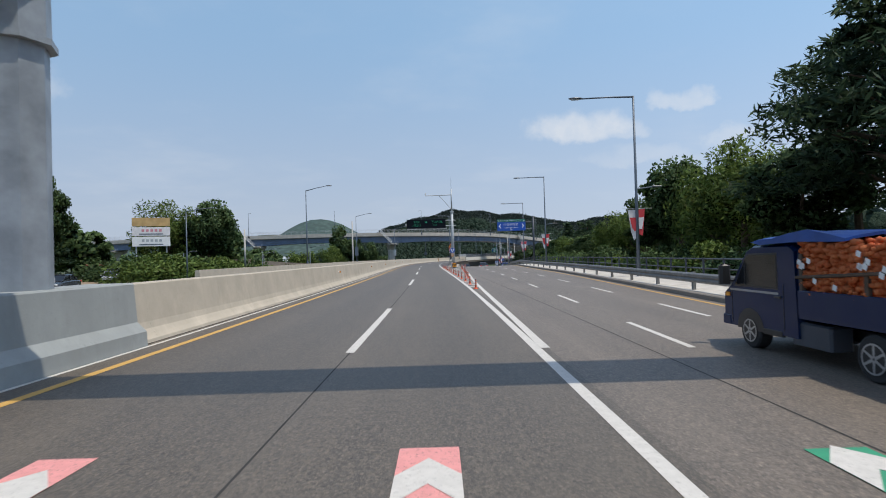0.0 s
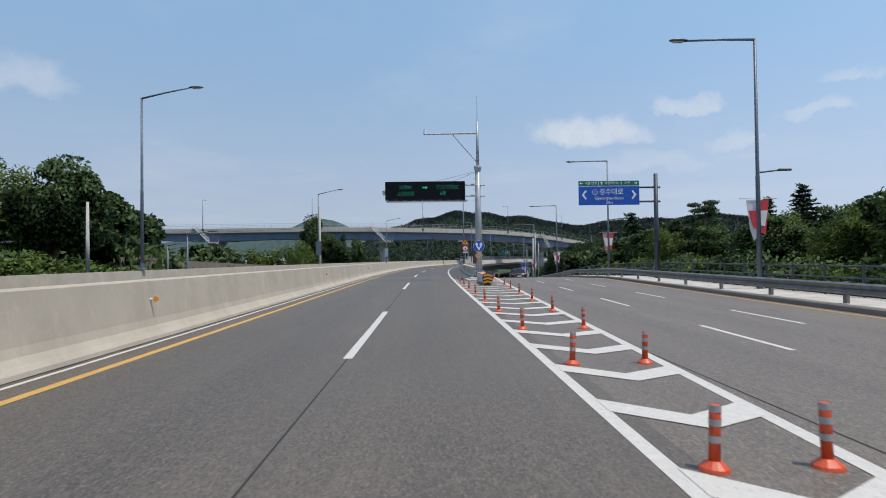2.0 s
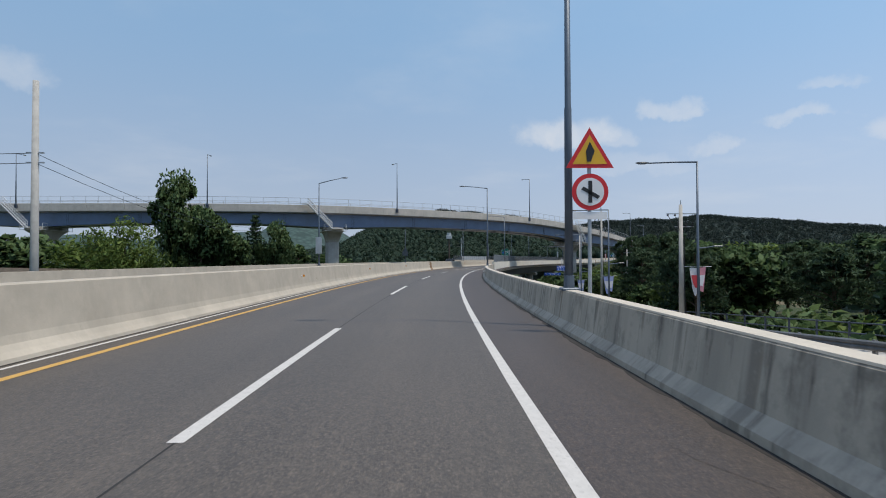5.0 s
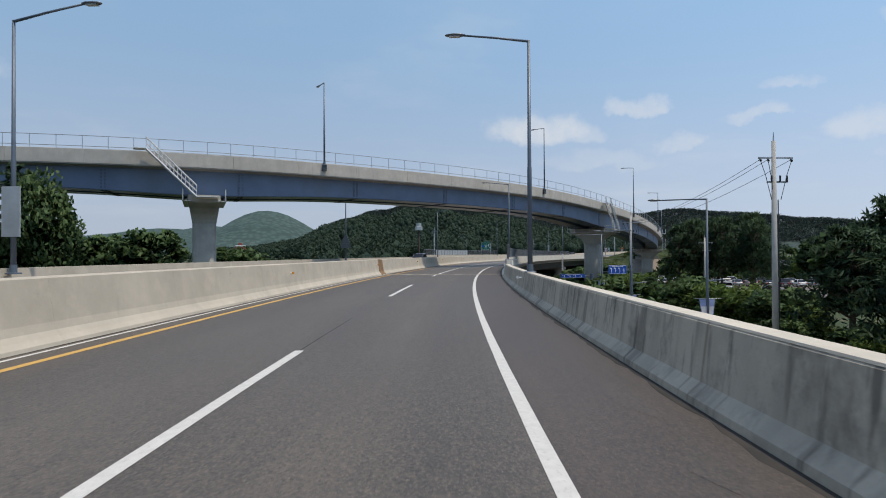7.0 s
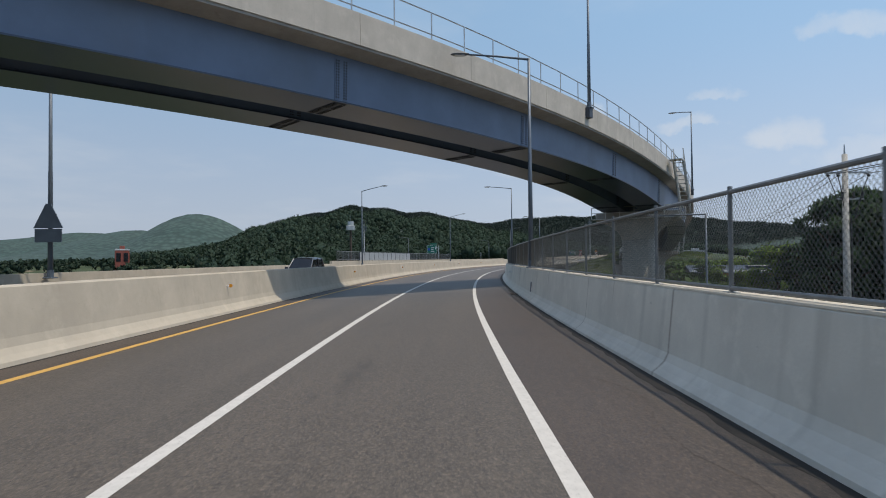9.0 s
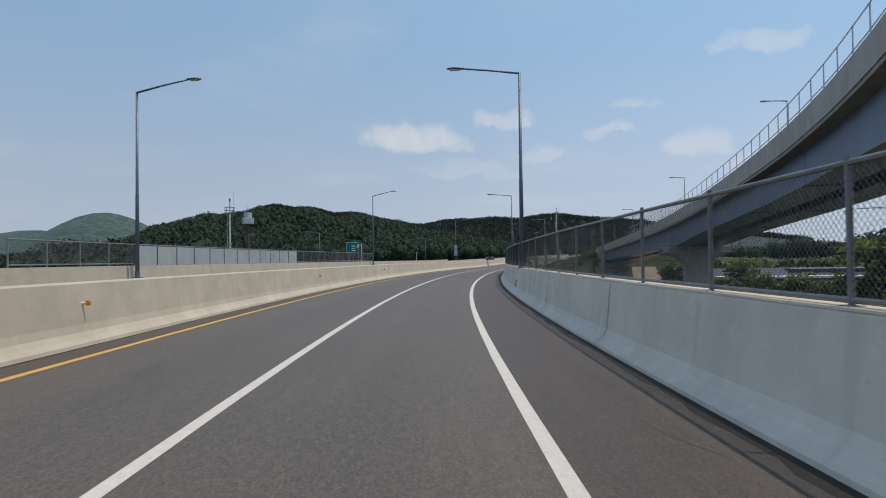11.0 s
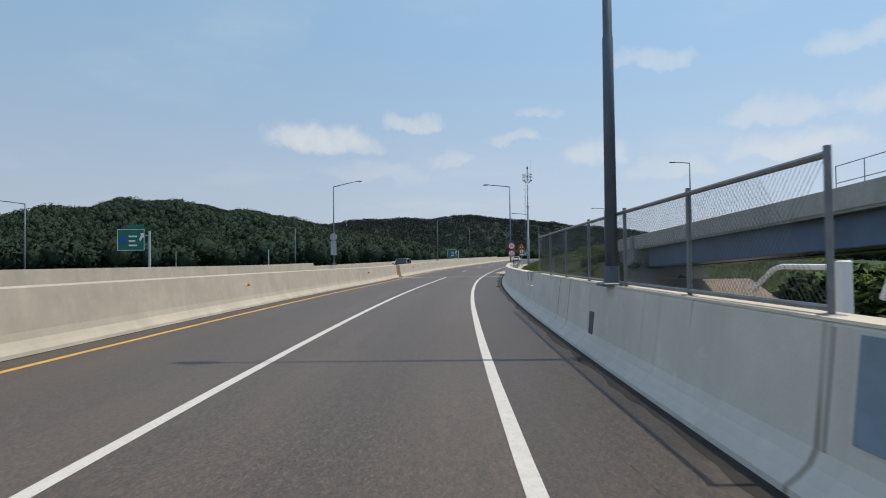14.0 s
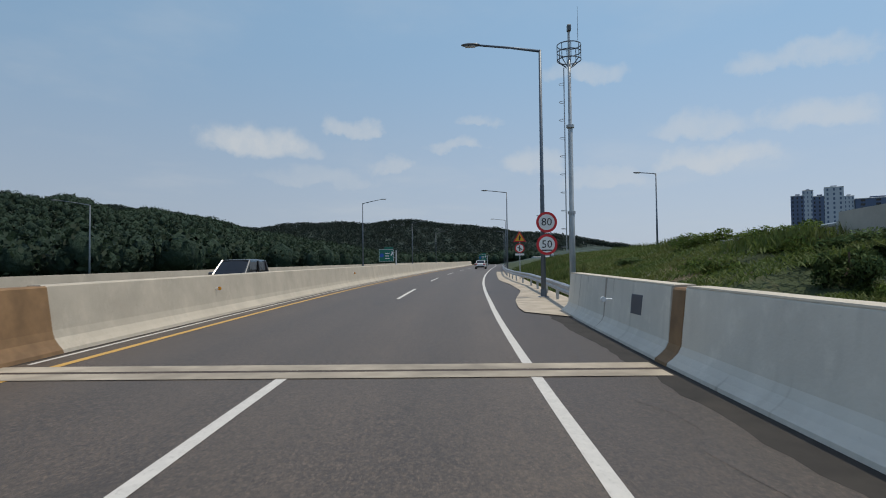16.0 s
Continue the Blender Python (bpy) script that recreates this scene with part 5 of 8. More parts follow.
part("camera_unit", B().tube([(-3.85, 0, 10.5), (-3.85, 0, 10.85)], 0.09, 12), M_SIGN_WHITE, vms, "small white traffic camera")
# black inner surface stands in for the shade in the gaps between ribs
skirt = part("base_skirt", B().tube([(0, 0, 0), (0, 0, 0.05), (0, 0, 0.5)], [0.44, 0.42, 0.28], 28, False), M_BLACK, vms, "flared ribbed mast foot, black inside for the shade between ribs")
for k in range(22):
    a = 2 * math.pi * k / 22
    b = B().tube([(0.5 * math.cos(a), 0.5 * math.sin(a), 0.0), (0.5 * math.cos(a), 0.5 * math.sin(a), 0.12), (0.30 * math.cos(a), 0.30 * math.sin(a), 0.50)], 0.017, 5)
    part("rib", b, M_GALV, skirt)
for k in range(16):
    part("climbing_rung", B().tube([(-0.2, 0, 1.6 + 0.4 * k), (-0.34, 0, 1.6 + 0.4 * k), (-0.34, 0, 1.66 + 0.4 * k)], 0.011, 5), M_GALV, vms)
part("control_box", B().bbox((-0.32, 0.05, 1.65), (0.2, 0.45, 1.3), 0.03), M_STEEL_DARK, vms, "dark control cabinet strapped to the mast")
part("box_front", B().bbox((-0.32, -0.2, 1.35), (0.16, 0.06, 0.6), 0.02), M_RUST_DARK, vms, "dark brown cabinet door")
board = part("message_board", B().bbox((-3.85, -0.35, 6.3), (5.75, 0.55, 1.32), 0.02), M_BOARD, vms, "black LED message board")
for z in (5.95, 6.75):
    part("bracket", B().tube([(-1.05, -0.2, z), (0.5, -0.05, z)], 0.07, 8).tube([(-0.35, -0.12, z - 0.05), (-0.35, -0.12, z + 0.05)], 0.2, 12), M_GALV, vms)
cage = part("walkway", B().tube([(-6.6, -1.0, 5.45), (-0.9, -1.0, 5.45)], 0.03, 6), M_GALV, vms, "steel service walkway under the board")
part("frame_bar", B().tube([(-6.72, -0.05, 5.62), (-0.75, -0.05, 5.62)], 0.03, 6), M_GALV, cage)
for k in range(10):
    x = -6.6 + 5.7 * k / 9
    part("frame_bar", B().tube([(x - 0.1, -0.05, 5.62), (x, -1.0, 5.45), (x + 0.02, -0.62, 5.64)], 0.022, 5), M_GALV, cage)
for y, z in ((-0.3, 5.57), (-0.55, 5.53), (-0.8, 5.49)):
    part("floor_bar", B().tube([(-6.65, y, z), (-0.85, y, z)], 0.012, 5), M_GALV, cage)
part("dome_camera", B().tube([(-6.85, -0.3, 6.0), (-6.85, -0.3, 6.22), (-6.85, -0.3, 6.36)], [0.06, 0.12, 0.12], 12), M_SIGN_WHITE, vms, "white dome camera")
for x, z, tx, sz in ((-5.25, 6.52, "파장IC", 0.34), (-2.25, 6.52, "광교상현IC", 0.36), (-5.25, 6.05, "소통원활", 0.36), (-2.55, 6.08, "6분", 0.36)):
    words(tx, sz, M_LED, board, pose(x, -0.632, z), "green LED characters", thin=0.007)
part("led_arrow", B().plate([(-4.05, 6.47), (-3.85, 6.47), (-3.85, 6.40), (-3.65, 6.52), (-3.85, 6.64), (-3.85, 6.57), (-4.05, 6.57)], -0.64, -0.626), M_LED, board, "green LED arrow")
for k in (0, 1):
    part("stay_cable", B().tube([(0, -0.1, 7.75), (-1.9 - 1.4 * k, -0.3, 6.95)], 0.009, 5), M_BLACK, vms)

fork = holder("fork_sign", rpose(84.25, 4.95, 0.1), "round blue fork-arrow sign on a grey post", "road sign")
part("post", B().tube([(0, 0, 0), (0, 0, 2.75)], 0.045, 12), M_POLE_LIGHT, fork, smooth=True)
part("foot", B().bbox((0, 0, 0.01), (0.3, 0.2, 0.02), 0.005), M_RUST, fork)
part("rim", B().plate(disc(0.40, 40, 0, 2.33), -0.065, -0.05), M_SIGN_WHITE, fork)
face = part("disc", B().plate(disc(0.385, 40, 0, 2.33), -0.072, -0.066), M_BLUE_SIGN, fork, "blue disc")
b = B()
for sx in (-1, 1):
    b.plate([(0, 2.06), (sx * 0.06, 2.06), (sx * 0.075, 2.16), (sx * 0.19, 2.32), (sx * 0.20, 2.42), (sx * 0.10, 2.42), (sx * 0.09, 2.34), (0, 2.22)], -0.079 - 0.0005 * sx, -0.073)
    b.plate([(sx * 0.03, 2.41), (sx * 0.27, 2.41), (sx * 0.16, 2.62)], -0.0805, -0.0735)
part("arrow", b, M_SIGN_WHITE, face, "white forked arrow")
q = 0.22
dia = part("diamond_plate", B().plate([(0, 1.68 - q * 1.35), (q * 1.35, 1.68), (0, 1.68 + q * 1.35), (-q * 1.35, 1.68)], -0.07, -0.055), M_JOINT, fork, "diamond plate with amber reflectors")
for i in range(3):
    for j in range(3):
        u, v = (i - 1) * 0.115, (j - 1) * 0.115
        part("reflector", B().plate(disc(0.052, 14, u - v, 1.68 + (u + v)), -0.085, -0.071), M_AMBER, dia)

# blue direction sign over the main road
bs = holder("direction_sign", rpose(81.4, 16.4, 0.1) @ Matrix.Diagonal((0.95, 1, 0.985, 1)), "blue direction sign on a dark cantilever post", "road sign")
part("post", B().tube([(0, 0, 0), (0, 0, 7.0)], [0.17, 0.13], 16), M_STEEL_DARK, bs, smooth=True)
for z in (5.15, 6.1):
    part("arm", B().tube([(0.3, 0, z), (-5.2, -0.05, z)], 0.07, 10), M_STEEL_DARK, bs)
bd = part("panel", B().bbox((-3.3, -0.14, 5.55), (4.2, 0.06, 1.25), 0.02), M_BLUE_SIGN, bs, "blue panel with white border")
part("top_strip", B().bbox((-3.3, -0.14, 6.37), (4.2, 0.06, 0.34), 0.02), M_GREEN_SIGN, bs, "green and blue strip above the panel")
for x in (-4.03, -2.45):
    part("divider", B().box((x, -0.175, 6.37), (0.025, 0.008, 0.3)), M_SIGN_WHITE, bs)
for x, tx in ((-4.55, "서울·안양"), (-3.12, "파장저수지"), (-2.05, "오산")):
    words(tx, 0.21, M_SIGN_WHITE, bs, pose(x, -0.176, 6.37))
for x, turn in ((-5.22, 90), (-3.82, 0), (-1.45, -90)):
    part("arrow", B().plate([(-0.03, -0.1), (0.03, -0.1), (0.03, 0.02), (0.09, 0.02), (0, 0.12), (-0.09, 0.02), (-0.03, 0.02)], -0.178, -0.172, pose(x, 0, 6.37, 0, -turn)), M_SIGN_WHITE, bs)
part("roundel", B().loft([[(-4.28 + r * math.cos(k * math.pi / 12), -0.176, 5.78 + r * math.sin(k * math.pi / 12)) for k in range(24)] for r in (0.15, 0.18)], False), M_SIGN_WHITE, bd)
words("1", 0.24, M_SIGN_WHITE, bd, pose(-4.28, -0.176, 5.78))
for x in (-5.05, -1.55):
    sgn = 1 if x < -3 else -1
    part("arrow_head", B().plate([(x + sgn * 0.12, 5.28), (x + sgn * 0.2, 5.36), (x + sgn * 0.02, 5.6), (x + sgn * 0.2, 5.84), (x + sgn * 0.12, 5.92), (x - sgn * 0.14, 5.6)], -0.178, -0.171), M_SIGN_WHITE, bd)
words("경수대로", 0.46, M_SIGN_WHITE, bd, pose(-3.15, -0.176, 5.78))
words("Gyeongsu-daero", 0.3, M_SIGN_WHITE, bd, pose(-3.3, -0.176, 5.38))
words("150m", 0.22, M_SIGN_WHITE, bd, pose(-3.3, -0.176, 5.08))

# gantry over the start of the ramp
gt = holder("sign_gantry", rpose(8.9, -4.75, 0), "big grey octagonal gantry mast with a flanged joint", "gantry")
part("mast", B().tube([(0, 0, 0), (0, 0, 5.0)], [0.50, 0.50], 8), M_GANTRY, gt)
part("flange", B().tube([(0, 0, 4.98), (0, 0, 5.08)], 0.62, 8), M_GANTRY, gt)
part("upper_mast", B().tube([(0, 0, 5.08), (0, 0, 7.4)], [0.54, 0.50], 8), M_GANTRY, gt)
for z in (6.1, 7.0):
    for y in (-2.0, -2.7):
        part("beam", B().tube([(0, y, z), (14.6, y, z)], 0.2, 10), M_GANTRY, gt)
# unseen filler box, added so the beams cast one unbroken shadow band
part("walkway", B().bbox((7.3, -2.35, 6.3), (14.4, 0.9, 0.12), 0.03), M_GANTRY, gt)
part("knee", B().box((0.3, -1.4, 6.5), (0.5, 2.9, 1.2)), M_GANTRY, gt)
part("sign_panel", B().bbox((7.5, -2.95, 6.55), (13.0, 0.1, 1.8), 0.03), M_GREEN_SIGN, gt, "long green direction panel")
part("mast", B().tube([(14.9, -0.9, -0.2), (14.9, -0.9, 7.2)], 0.35, 8), M_GANTRY, gt)
# thickened barrier round the gantry's foot
wide = [(-4.05, 0), (-4.07, 0.28), (-4.24, 0.46), (-4.3, 1.19), (-4.33, 1.22), (-5.2, 1.22), (-5.4, 0), (-4.7, -0.3)]
tagged(part("gantry_plinth", sweep(-12.0, 11.2, wide, shift=median), M_PLINTH), "thick grey concrete plinth round the gantry foot", "plinth", kind="structure")


def round_sign(parent, z, r, number, m=Matrix.Identity(4)):
    part("rim", B().plate(disc(r, 40, 0, z), -0.075, -0.06, m), M_RED_SIGN, parent, "red ring")
    d = part("disc", B().plate(disc(r * 0.76, 40, 0, z), -0.082, -0.076, m), M_SIGN_WHITE, parent, "white disc")
    if number:
        words(number, r * 1.05, M_BLACK, d, m @ pose(0, -0.087, z), "black numerals")
    return d


sp = holder("speed_sign", rpose(379.5, 5.82, 0), "stacked round 80 and 50 speed limit signs on a lamp pole", "road sign", "speed signs")
part("bracket", B().box((0.1, -0.03, 3.0), (0.4, 0.06, 0.06)).box((0.1, -0.03, 2.2), (0.4, 0.06, 0.06)), M_GALV, sp)
round_sign(sp, 3.05, 0.42, "80")
d50 = round_sign(sp, 2.15, 0.42, "50")
part("underline", B().box((0, -0.085, 1.92), (0.42, 0.006, 0.05)), M_BLACK, d50)


def warning_set(s, d, z0, label):
    g = holder("warning_sign", rpose(s, d, z0), label, "road sign", "warning signs")
    part("post", B().tube([(0, 0, 0), (0, 0, 3.6)], 0.04, 10), M_POLE_LIGHT, g)
    part("triangle", B().plate([(-0.5, 2.95), (0.5, 2.95), (0, 3.8)], -0.06, -0.045), M_RED_SIGN, g, "red-edged triangle")
    part("triangle_face", B().plate([(-0.36, 3.03), (0.36, 3.03), (0, 3.64)], -0.068, -0.061), M_YEL_SIGN, g, "yellow triangle field")
    part("symbol", B().plate([(-0.06, 3.08), (0.02, 3.08), (0.1, 3.3), (0.0, 3.5), (-0.08, 3.3)], -0.075, -0.069), M_BLACK, g)
    dd = round_sign(g, 2.45, 0.38, "")
    part("symbol", B().plate([(-0.04, 2.22), (0.04, 2.22), (0.04, 2.68), (-0.04, 2.68)], -0.09, -0.083).plate([(-0.19, 2.5), (-0.14, 2.56), (0.2, 2.36), (0.15, 2.3)], -0.09, -0.083), M_BLACK, dd)
    part("sub_plate", B().plate([(-0.35, 1.88), (0.35, 1.88), (0.35, 2.03), (-0.35, 2.03)], -0.06, -0.05), M_SIGN_WHITE, g, "small white plate")
    return g


w1 = warning_set(121.2, 5.45, 0.5, "triangular warning and round no-overtaking signs")
copy_thing(w1, rpose(402, 6.3, 0.0))


def blue_board(m, w, h, z, label):
    g = holder("lane_sign", m, label, "road sign", "lane signs")
    part("post", B().tube([(w * 0.5 + 0.5, 0.1, 0), (w * 0.5 + 0.5, 0.1, z + h)], 0.13, 12), M_POLE, g)
    part("arm", B().tube([(w * 0.5 + 0.5, 0.1, z + h * 0.5), (-w * 0.4, 0.1, z + h * 0.5)], 0.06, 8), M_POLE, g)
    p = part("panel", B().bbox((0, 0, z + h / 2), (w, 0.06, h), 0.02), M_BLUE_SIGN, g, "blue panel")
    for zz in (z + 0.035, z + h - 0.065):
        part("border", B().box((0, -0.036, zz + 0.015), (w * 0.94, 0.008, 0.025)), M_SIGN_WHITE, p)
    part("legend_bar", B().box((0, -0.036, z + h * 0.88), (w * 0.6, 0.008, 0.05)), M_SIGN_WHITE, p)
    for k in range(4):
        x = -w * 0.34 + k * w * 0.23
        stem = B().box((x, -0.04, z + h * 0.42), (0.055, 0.008, h * 0.5))
        if k < 3:
            stem.box((x - 0.07, -0.04, z + h * 0.66), (0.12, 0.0081, 0.05)).plate([(x - 0.11, z + h * 0.66 + 0.08), (x - 0.20, z + h * 0.66), (x - 0.11, z + h * 0.66 - 0.08)], -0.0445, -0.036)
        else:
            stem.box((x - 0.07, -0.04, z + h * 0.45), (0.12, 0.0081, 0.05))
        part("arrow", stem, M_SIGN_WHITE, p)
    return g


g1 = blue_board(pose(21.08, 208.6, -5.6, 0, 0, -4), 1.75, 0.85, 5.15, "blue lane-arrow sign over the lower road")
copy_thing(g1, pose(25.97, 239.5, -5.6, 0, 0, -8) @ Matrix.Diagonal((2.1, 1.0, 0.68, 1)))


def green_board(m, w, h, z, name="green direction sign with white lettering on one post"):
    g = holder("highway_sign", m, name, "road sign", "highway signs")
    part("post", B().tube([(w * 0.5 + 0.5, 0.15, -5), (w * 0.5 + 0.5, 0.15, z + h * 0.9)], 0.16, 12), M_POLE_LIGHT, g)
    for k in (0.3, 0.7):
        part("arm", B().tube([(w * 0.5 + 0.6, 0.15, z + h * k), (-w * 0.4, 0.15, z + h * k)], 0.06, 8), M_POLE_LIGHT, g)
    p = part("panel", B().bbox((0, 0, z + h / 2), (w, 0.06, h), 0.02), M_GREEN_SIGN, g, "green panel with white border")
    for x0, x1, z0, z1 in ((-w / 2 + .06, w / 2 - .06, z + .05, z + .11), (-w / 2 + .06, w / 2 - .06, z + h - .11, z + h - .05), (-w / 2 + .06, -w / 2 + .12, z + .05, z + h - .05), (w / 2 - .12, w / 2 - .06, z + .05, z + h - .05)):
        part("border", B().plate([(x0, z0), (x1, z0), (x1, z1), (x0, z1)], -0.045, -0.036), M_SIGN_WHITE, p)
    part("tab", B().bbox((w * 0.16, 0, z + h + 0.28), (w * 0.6, 0.06, 0.45), 0.02), M_GREEN_SIGN, g)
    part("roundel", B().plate(disc(h * 0.16, 20, -w * 0.3, z + h * 0.5), -0.045, -0.036), M_BLUE_SIGN, p)
    for zz, ww in ((0.66, 0.3), (0.45, 0.24), (0.25, 0.3)):
        part("legend_bar", B().plate([(-w * 0.08, z + h * zz - .1), (-w * 0.08 + w * ww, z + h * zz - .1), (-w * 0.08 + w * ww, z + h * zz + .1), (-w * 0.08, z + h * zz + .1)], -0.045, -0.036), M_SIGN_WHITE, p)
    part("arrow", B().plate([(w * .28, z + h * .5), (w * .34, z + h * .44), (w * .42, z + h * .62), (w * .46, z + h * .58), (w * .46, z + h * .8), (w * .33, z + h * .8), (w * .37, z + h * .72)], -0.045, -0.036), M_SIGN_WHITE, p)
    return g


gs = green_board(pose(34.3, 386.4, 0, 0, 0, -20), 3.4, 2.8, 3.4)
copy_thing(gs, pose(97.4, 421, 0.3, 0, 0, -30) @ Matrix.Diagonal((0.65, 1, 0.65, 1)))
copy_thing(gs, pose(150, 470, 1.2, 0, 0, -36) @ Matrix.Diagonal((0.6, 1, 0.6, 1)))


def marker_pole(x, y, top):
    g = holder("marker_pole", pose(x, y, -0.9), "plain pale grey steel pole beside the opposite lanes", "pole", "roadside poles")
    part("shaft", B().tube([(0, 0, 0), (0, 0, top + 0.9)], 0.085, 10), M_POLE_LIGHT, g)
    part("base_plate", B().bbox((0, 0, 0.03), (0.4, 0.4, 0.06), 0.01), M_GALV, g)


for x, y, top in ((40.3, 438.9, 4.6), (34.2, 458.3, 4.6), (52.0, 391.0, 3.7)):
    marker_pole(x, y, top)

# ---------------------------------------------------------------- chain-link fence on the viaduct parapet
F0, F1, FTOP, FD = 196.19, 328.0, 2.26, 5.44
GAP0, GAP1 = 312.84, 313.86
fence = holder("chain_link_fence", pose(0, 0, 0), "tall grey chain-link fence on the viaduct parapet", "fence", kind="structure")
for z, r in ((FTOP, 0.027), (1.2, 0.024)):
    for a, bb in ((F0, GAP0), (GAP1, F1)):
        part("rail", B().tube([rp(s, FD, z) for s in steps(a, bb, 2.5)], r, 7), M_FENCE, fence)
for s in [F0 + 2.296 * k for k in range(51)] + [GAP0] + steps(GAP1, F1, 2.37):
    part("post", B().tube([rp(s, FD, 1.1), rp(s, FD, FTOP + 0.06)], 0.026, 8), M_FENCE, fence)
    part("post_foot", B().bbox((0, 0, 1.15), (0.14, 0.14, 0.02), 0.005, rpose(s, FD, 0)), M_FENCE, fence)
vs, fs = [], []
r = 0.003
for s in np.concatenate([np.arange(F0, GAP0 - 0.9, 0.062), np.arange(GAP1, F1 - 0.9, 0.062)]):
    for a, bb, off in ((s, s + 0.95, 0.006), (s + 0.95, s, -0.006)):
        p, q = rp(a, FD + off, 1.2), rp(bb, FD + off, FTOP)
        o = len(vs)
        for c in (p, q):
            vs += [(c.x, c.y, c.z + 1.6 * r), (c.x + 1.2 * r, c.y + 0.6 * r, c.z - r), (c.x - 1.2 * r, c.y - 0.6 * r, c.z - r)]
        fs += [(o, o + 1, o + 4, o + 3), (o + 1, o + 2, o + 5, o + 4), (o + 2, o, o + 3, o + 5)]
wire = bpy.data.meshes.new("wire_mesh")
wire.from_pydata(vs, [], fs)
tagged(part("wire_mesh", wire, M_WIRE, fence, "fine diamond wire mesh"), kind="stuff")
# dark screen sheets tied to one stretch of the fence, with leaning braces
for s in steps(295.1, 309.5, 1.2)[:-1]:
    part("screen_sheet", sweep(s + 0.015, s + 1.185, [(FD - 0.05, 1.22), (FD - 0.035, FTOP - 0.02), (FD - 0.02, FTOP - 0.02), (FD - 0.035, 1.22)], 1.2), M_NET, fence, "dark blue-grey screening sheet")
for s in (296.3, 297.9, 298.9, 300.1, 302.75, 303.7, 304.85, 306.75, 307.75, 308.75, 309.55):
    part("brace", B().box((0, 0, 1.72), (0.05, 0.07, 1.12), rpose(s, FD - 0.075, 0)), M_BLACK, fence, "dark upright behind the screen")
for s in (301.8, 305.8):
    part("rusty_post", B().box((0, 0, 1.72), (0.07, 0.10, 1.16), rpose(s, FD - 0.10, 0)), M_RUST_POST, fence, "rust-brown upright with flaking paint")
    for e in (-0.55, 0.55):
        for za, zb in ((1.98, 2.24), (1.46, 1.2)):
            part("brace", B().tube([rp(s, FD - 0.09, za), rp(s + e, FD - 0.09, zb)], 0.028, 5), M_BLACK, fence)
part("bottom_rail", sweep(295.1, 309.5, [(FD - 0.11, 1.16), (FD - 0.11, 1.23), (FD - 0.02, 1.23), (FD - 0.02, 1.16)], 1.2), M_FENCE, fence)
part("top_rail", sweep(295.1, 309.5, [(FD - 0.07, FTOP - 0.03), (FD - 0.07, FTOP + 0.035), (FD + 0.04, FTOP + 0.035), (FD + 0.04, FTOP - 0.03)], 1.2), M_GALV, fence)


def service_gate(s):
    g = holder("maintenance_gate", rpose(s, 5.45, 1.14), "small galvanised steel gate on a bracket behind the parapet", "gate", "parapet gates")
    for y in (-0.55, 0.35):
        part("bracket", B().box((0.13, y, 0.03), (0.76, 0.05, 0.05)).box((-0.24, y, -0.1), (0.03, 0.05, 0.24)), M_GALV, g)
    part("bracket", B().box((0.5, -0.1, 0.03), (0.05, 1.0, 0.05)).box((-0.2, -0.1, 0.03), (0.05, 1.3, 0.05)), M_GALV, g)
    for z in (0.1, 0.27, 0.44):
        part("gate_bar", B().box((0.5, -0.1, z), (0.03, 0.78, 0.035)), M_RAIL, g)
    for y in (-0.47, -0.1, 0.27):
        part("gate_post", B().box((0.5, y, 0.25), (0.04, 0.045, 0.44)), M_RAIL, g)
    part("diagonal", B().tube([(0.48, -0.45, 0.1), (0.48, -0.1, 0.44)], 0.015, 5), M_RAIL, g)
    part("stay", B().tube([(0.5, 0.28, 0.44), (0.42, 0.72, 0.05)], 0.018, 5), M_RAIL, g)
    return g


# access opening in the fence: white pipe rails of the stair behind it, a blue-grey plate on the parapet
stair = holder("stair_railing", rpose(312.0, 6.05, -3.0), "white painted pipe railing at the head of a service stair", "railing")
for y, w in ((1.0, 0.06), (1.26, 0.09), (1.74, 0.09), (2.8, 0.10)):
    part("post", B().bbox((0.15, y, 2.26), (w, w, 4.52), 0.01), M_SIGN_WHITE, stair)
for z in (4.48, 4.14):
    part("rail", B().tube([(0.10, 1.74, z), (0.08, 1.2, z), (0.08, 0.62, z), (0.14, 0.55, z), (0.2, 0.62, z), (0.2, 1.7, z)], 0.026, 8), M_SIGN_WHITE, stair)
part("handrail", B().tube([(0.15, 2.36, 4.22), (0.15, 2.28, 4.38), (0.15, 2.12, 4.48), (0.15, 1.74, 4.5)], 0.028, 8), M_SIGN_WHITE, stair)
part("handrail", B().tube([(0.15, 4.26, 4.2), (0.15, 3.85, 4.43), (0.15, 3.7, 4.46), (0.15, 2.8, 4.46)], 0.028, 8), M_SIGN_WHITE, stair)
part("landing", B().bbox((0.6, 2.2, 0.0), (1.4, 4.8, 0.12), 0.01).bbox((0.6, 2.2, -1.4), (0.4, 0.4, 2.8), 0.01), M_CONC_OLD, stair, "plain concrete landing")
M_PLATE = plain("blue_grey_plate", (0.22, 0.30, 0.36), 0.5, 0, 0.15, 4.0, (0.3, 0.3, 0.29))
tagged(part("parapet_plate", sweep(312.74, 313.38, [(5.185, 0.42), (5.258, 1.08), (5.29, 1.08), (5.215, 0.42)], 0.2, shift=flare), M_PLATE), "pale blue-grey painted steel plate on the parapet", "cover plate")
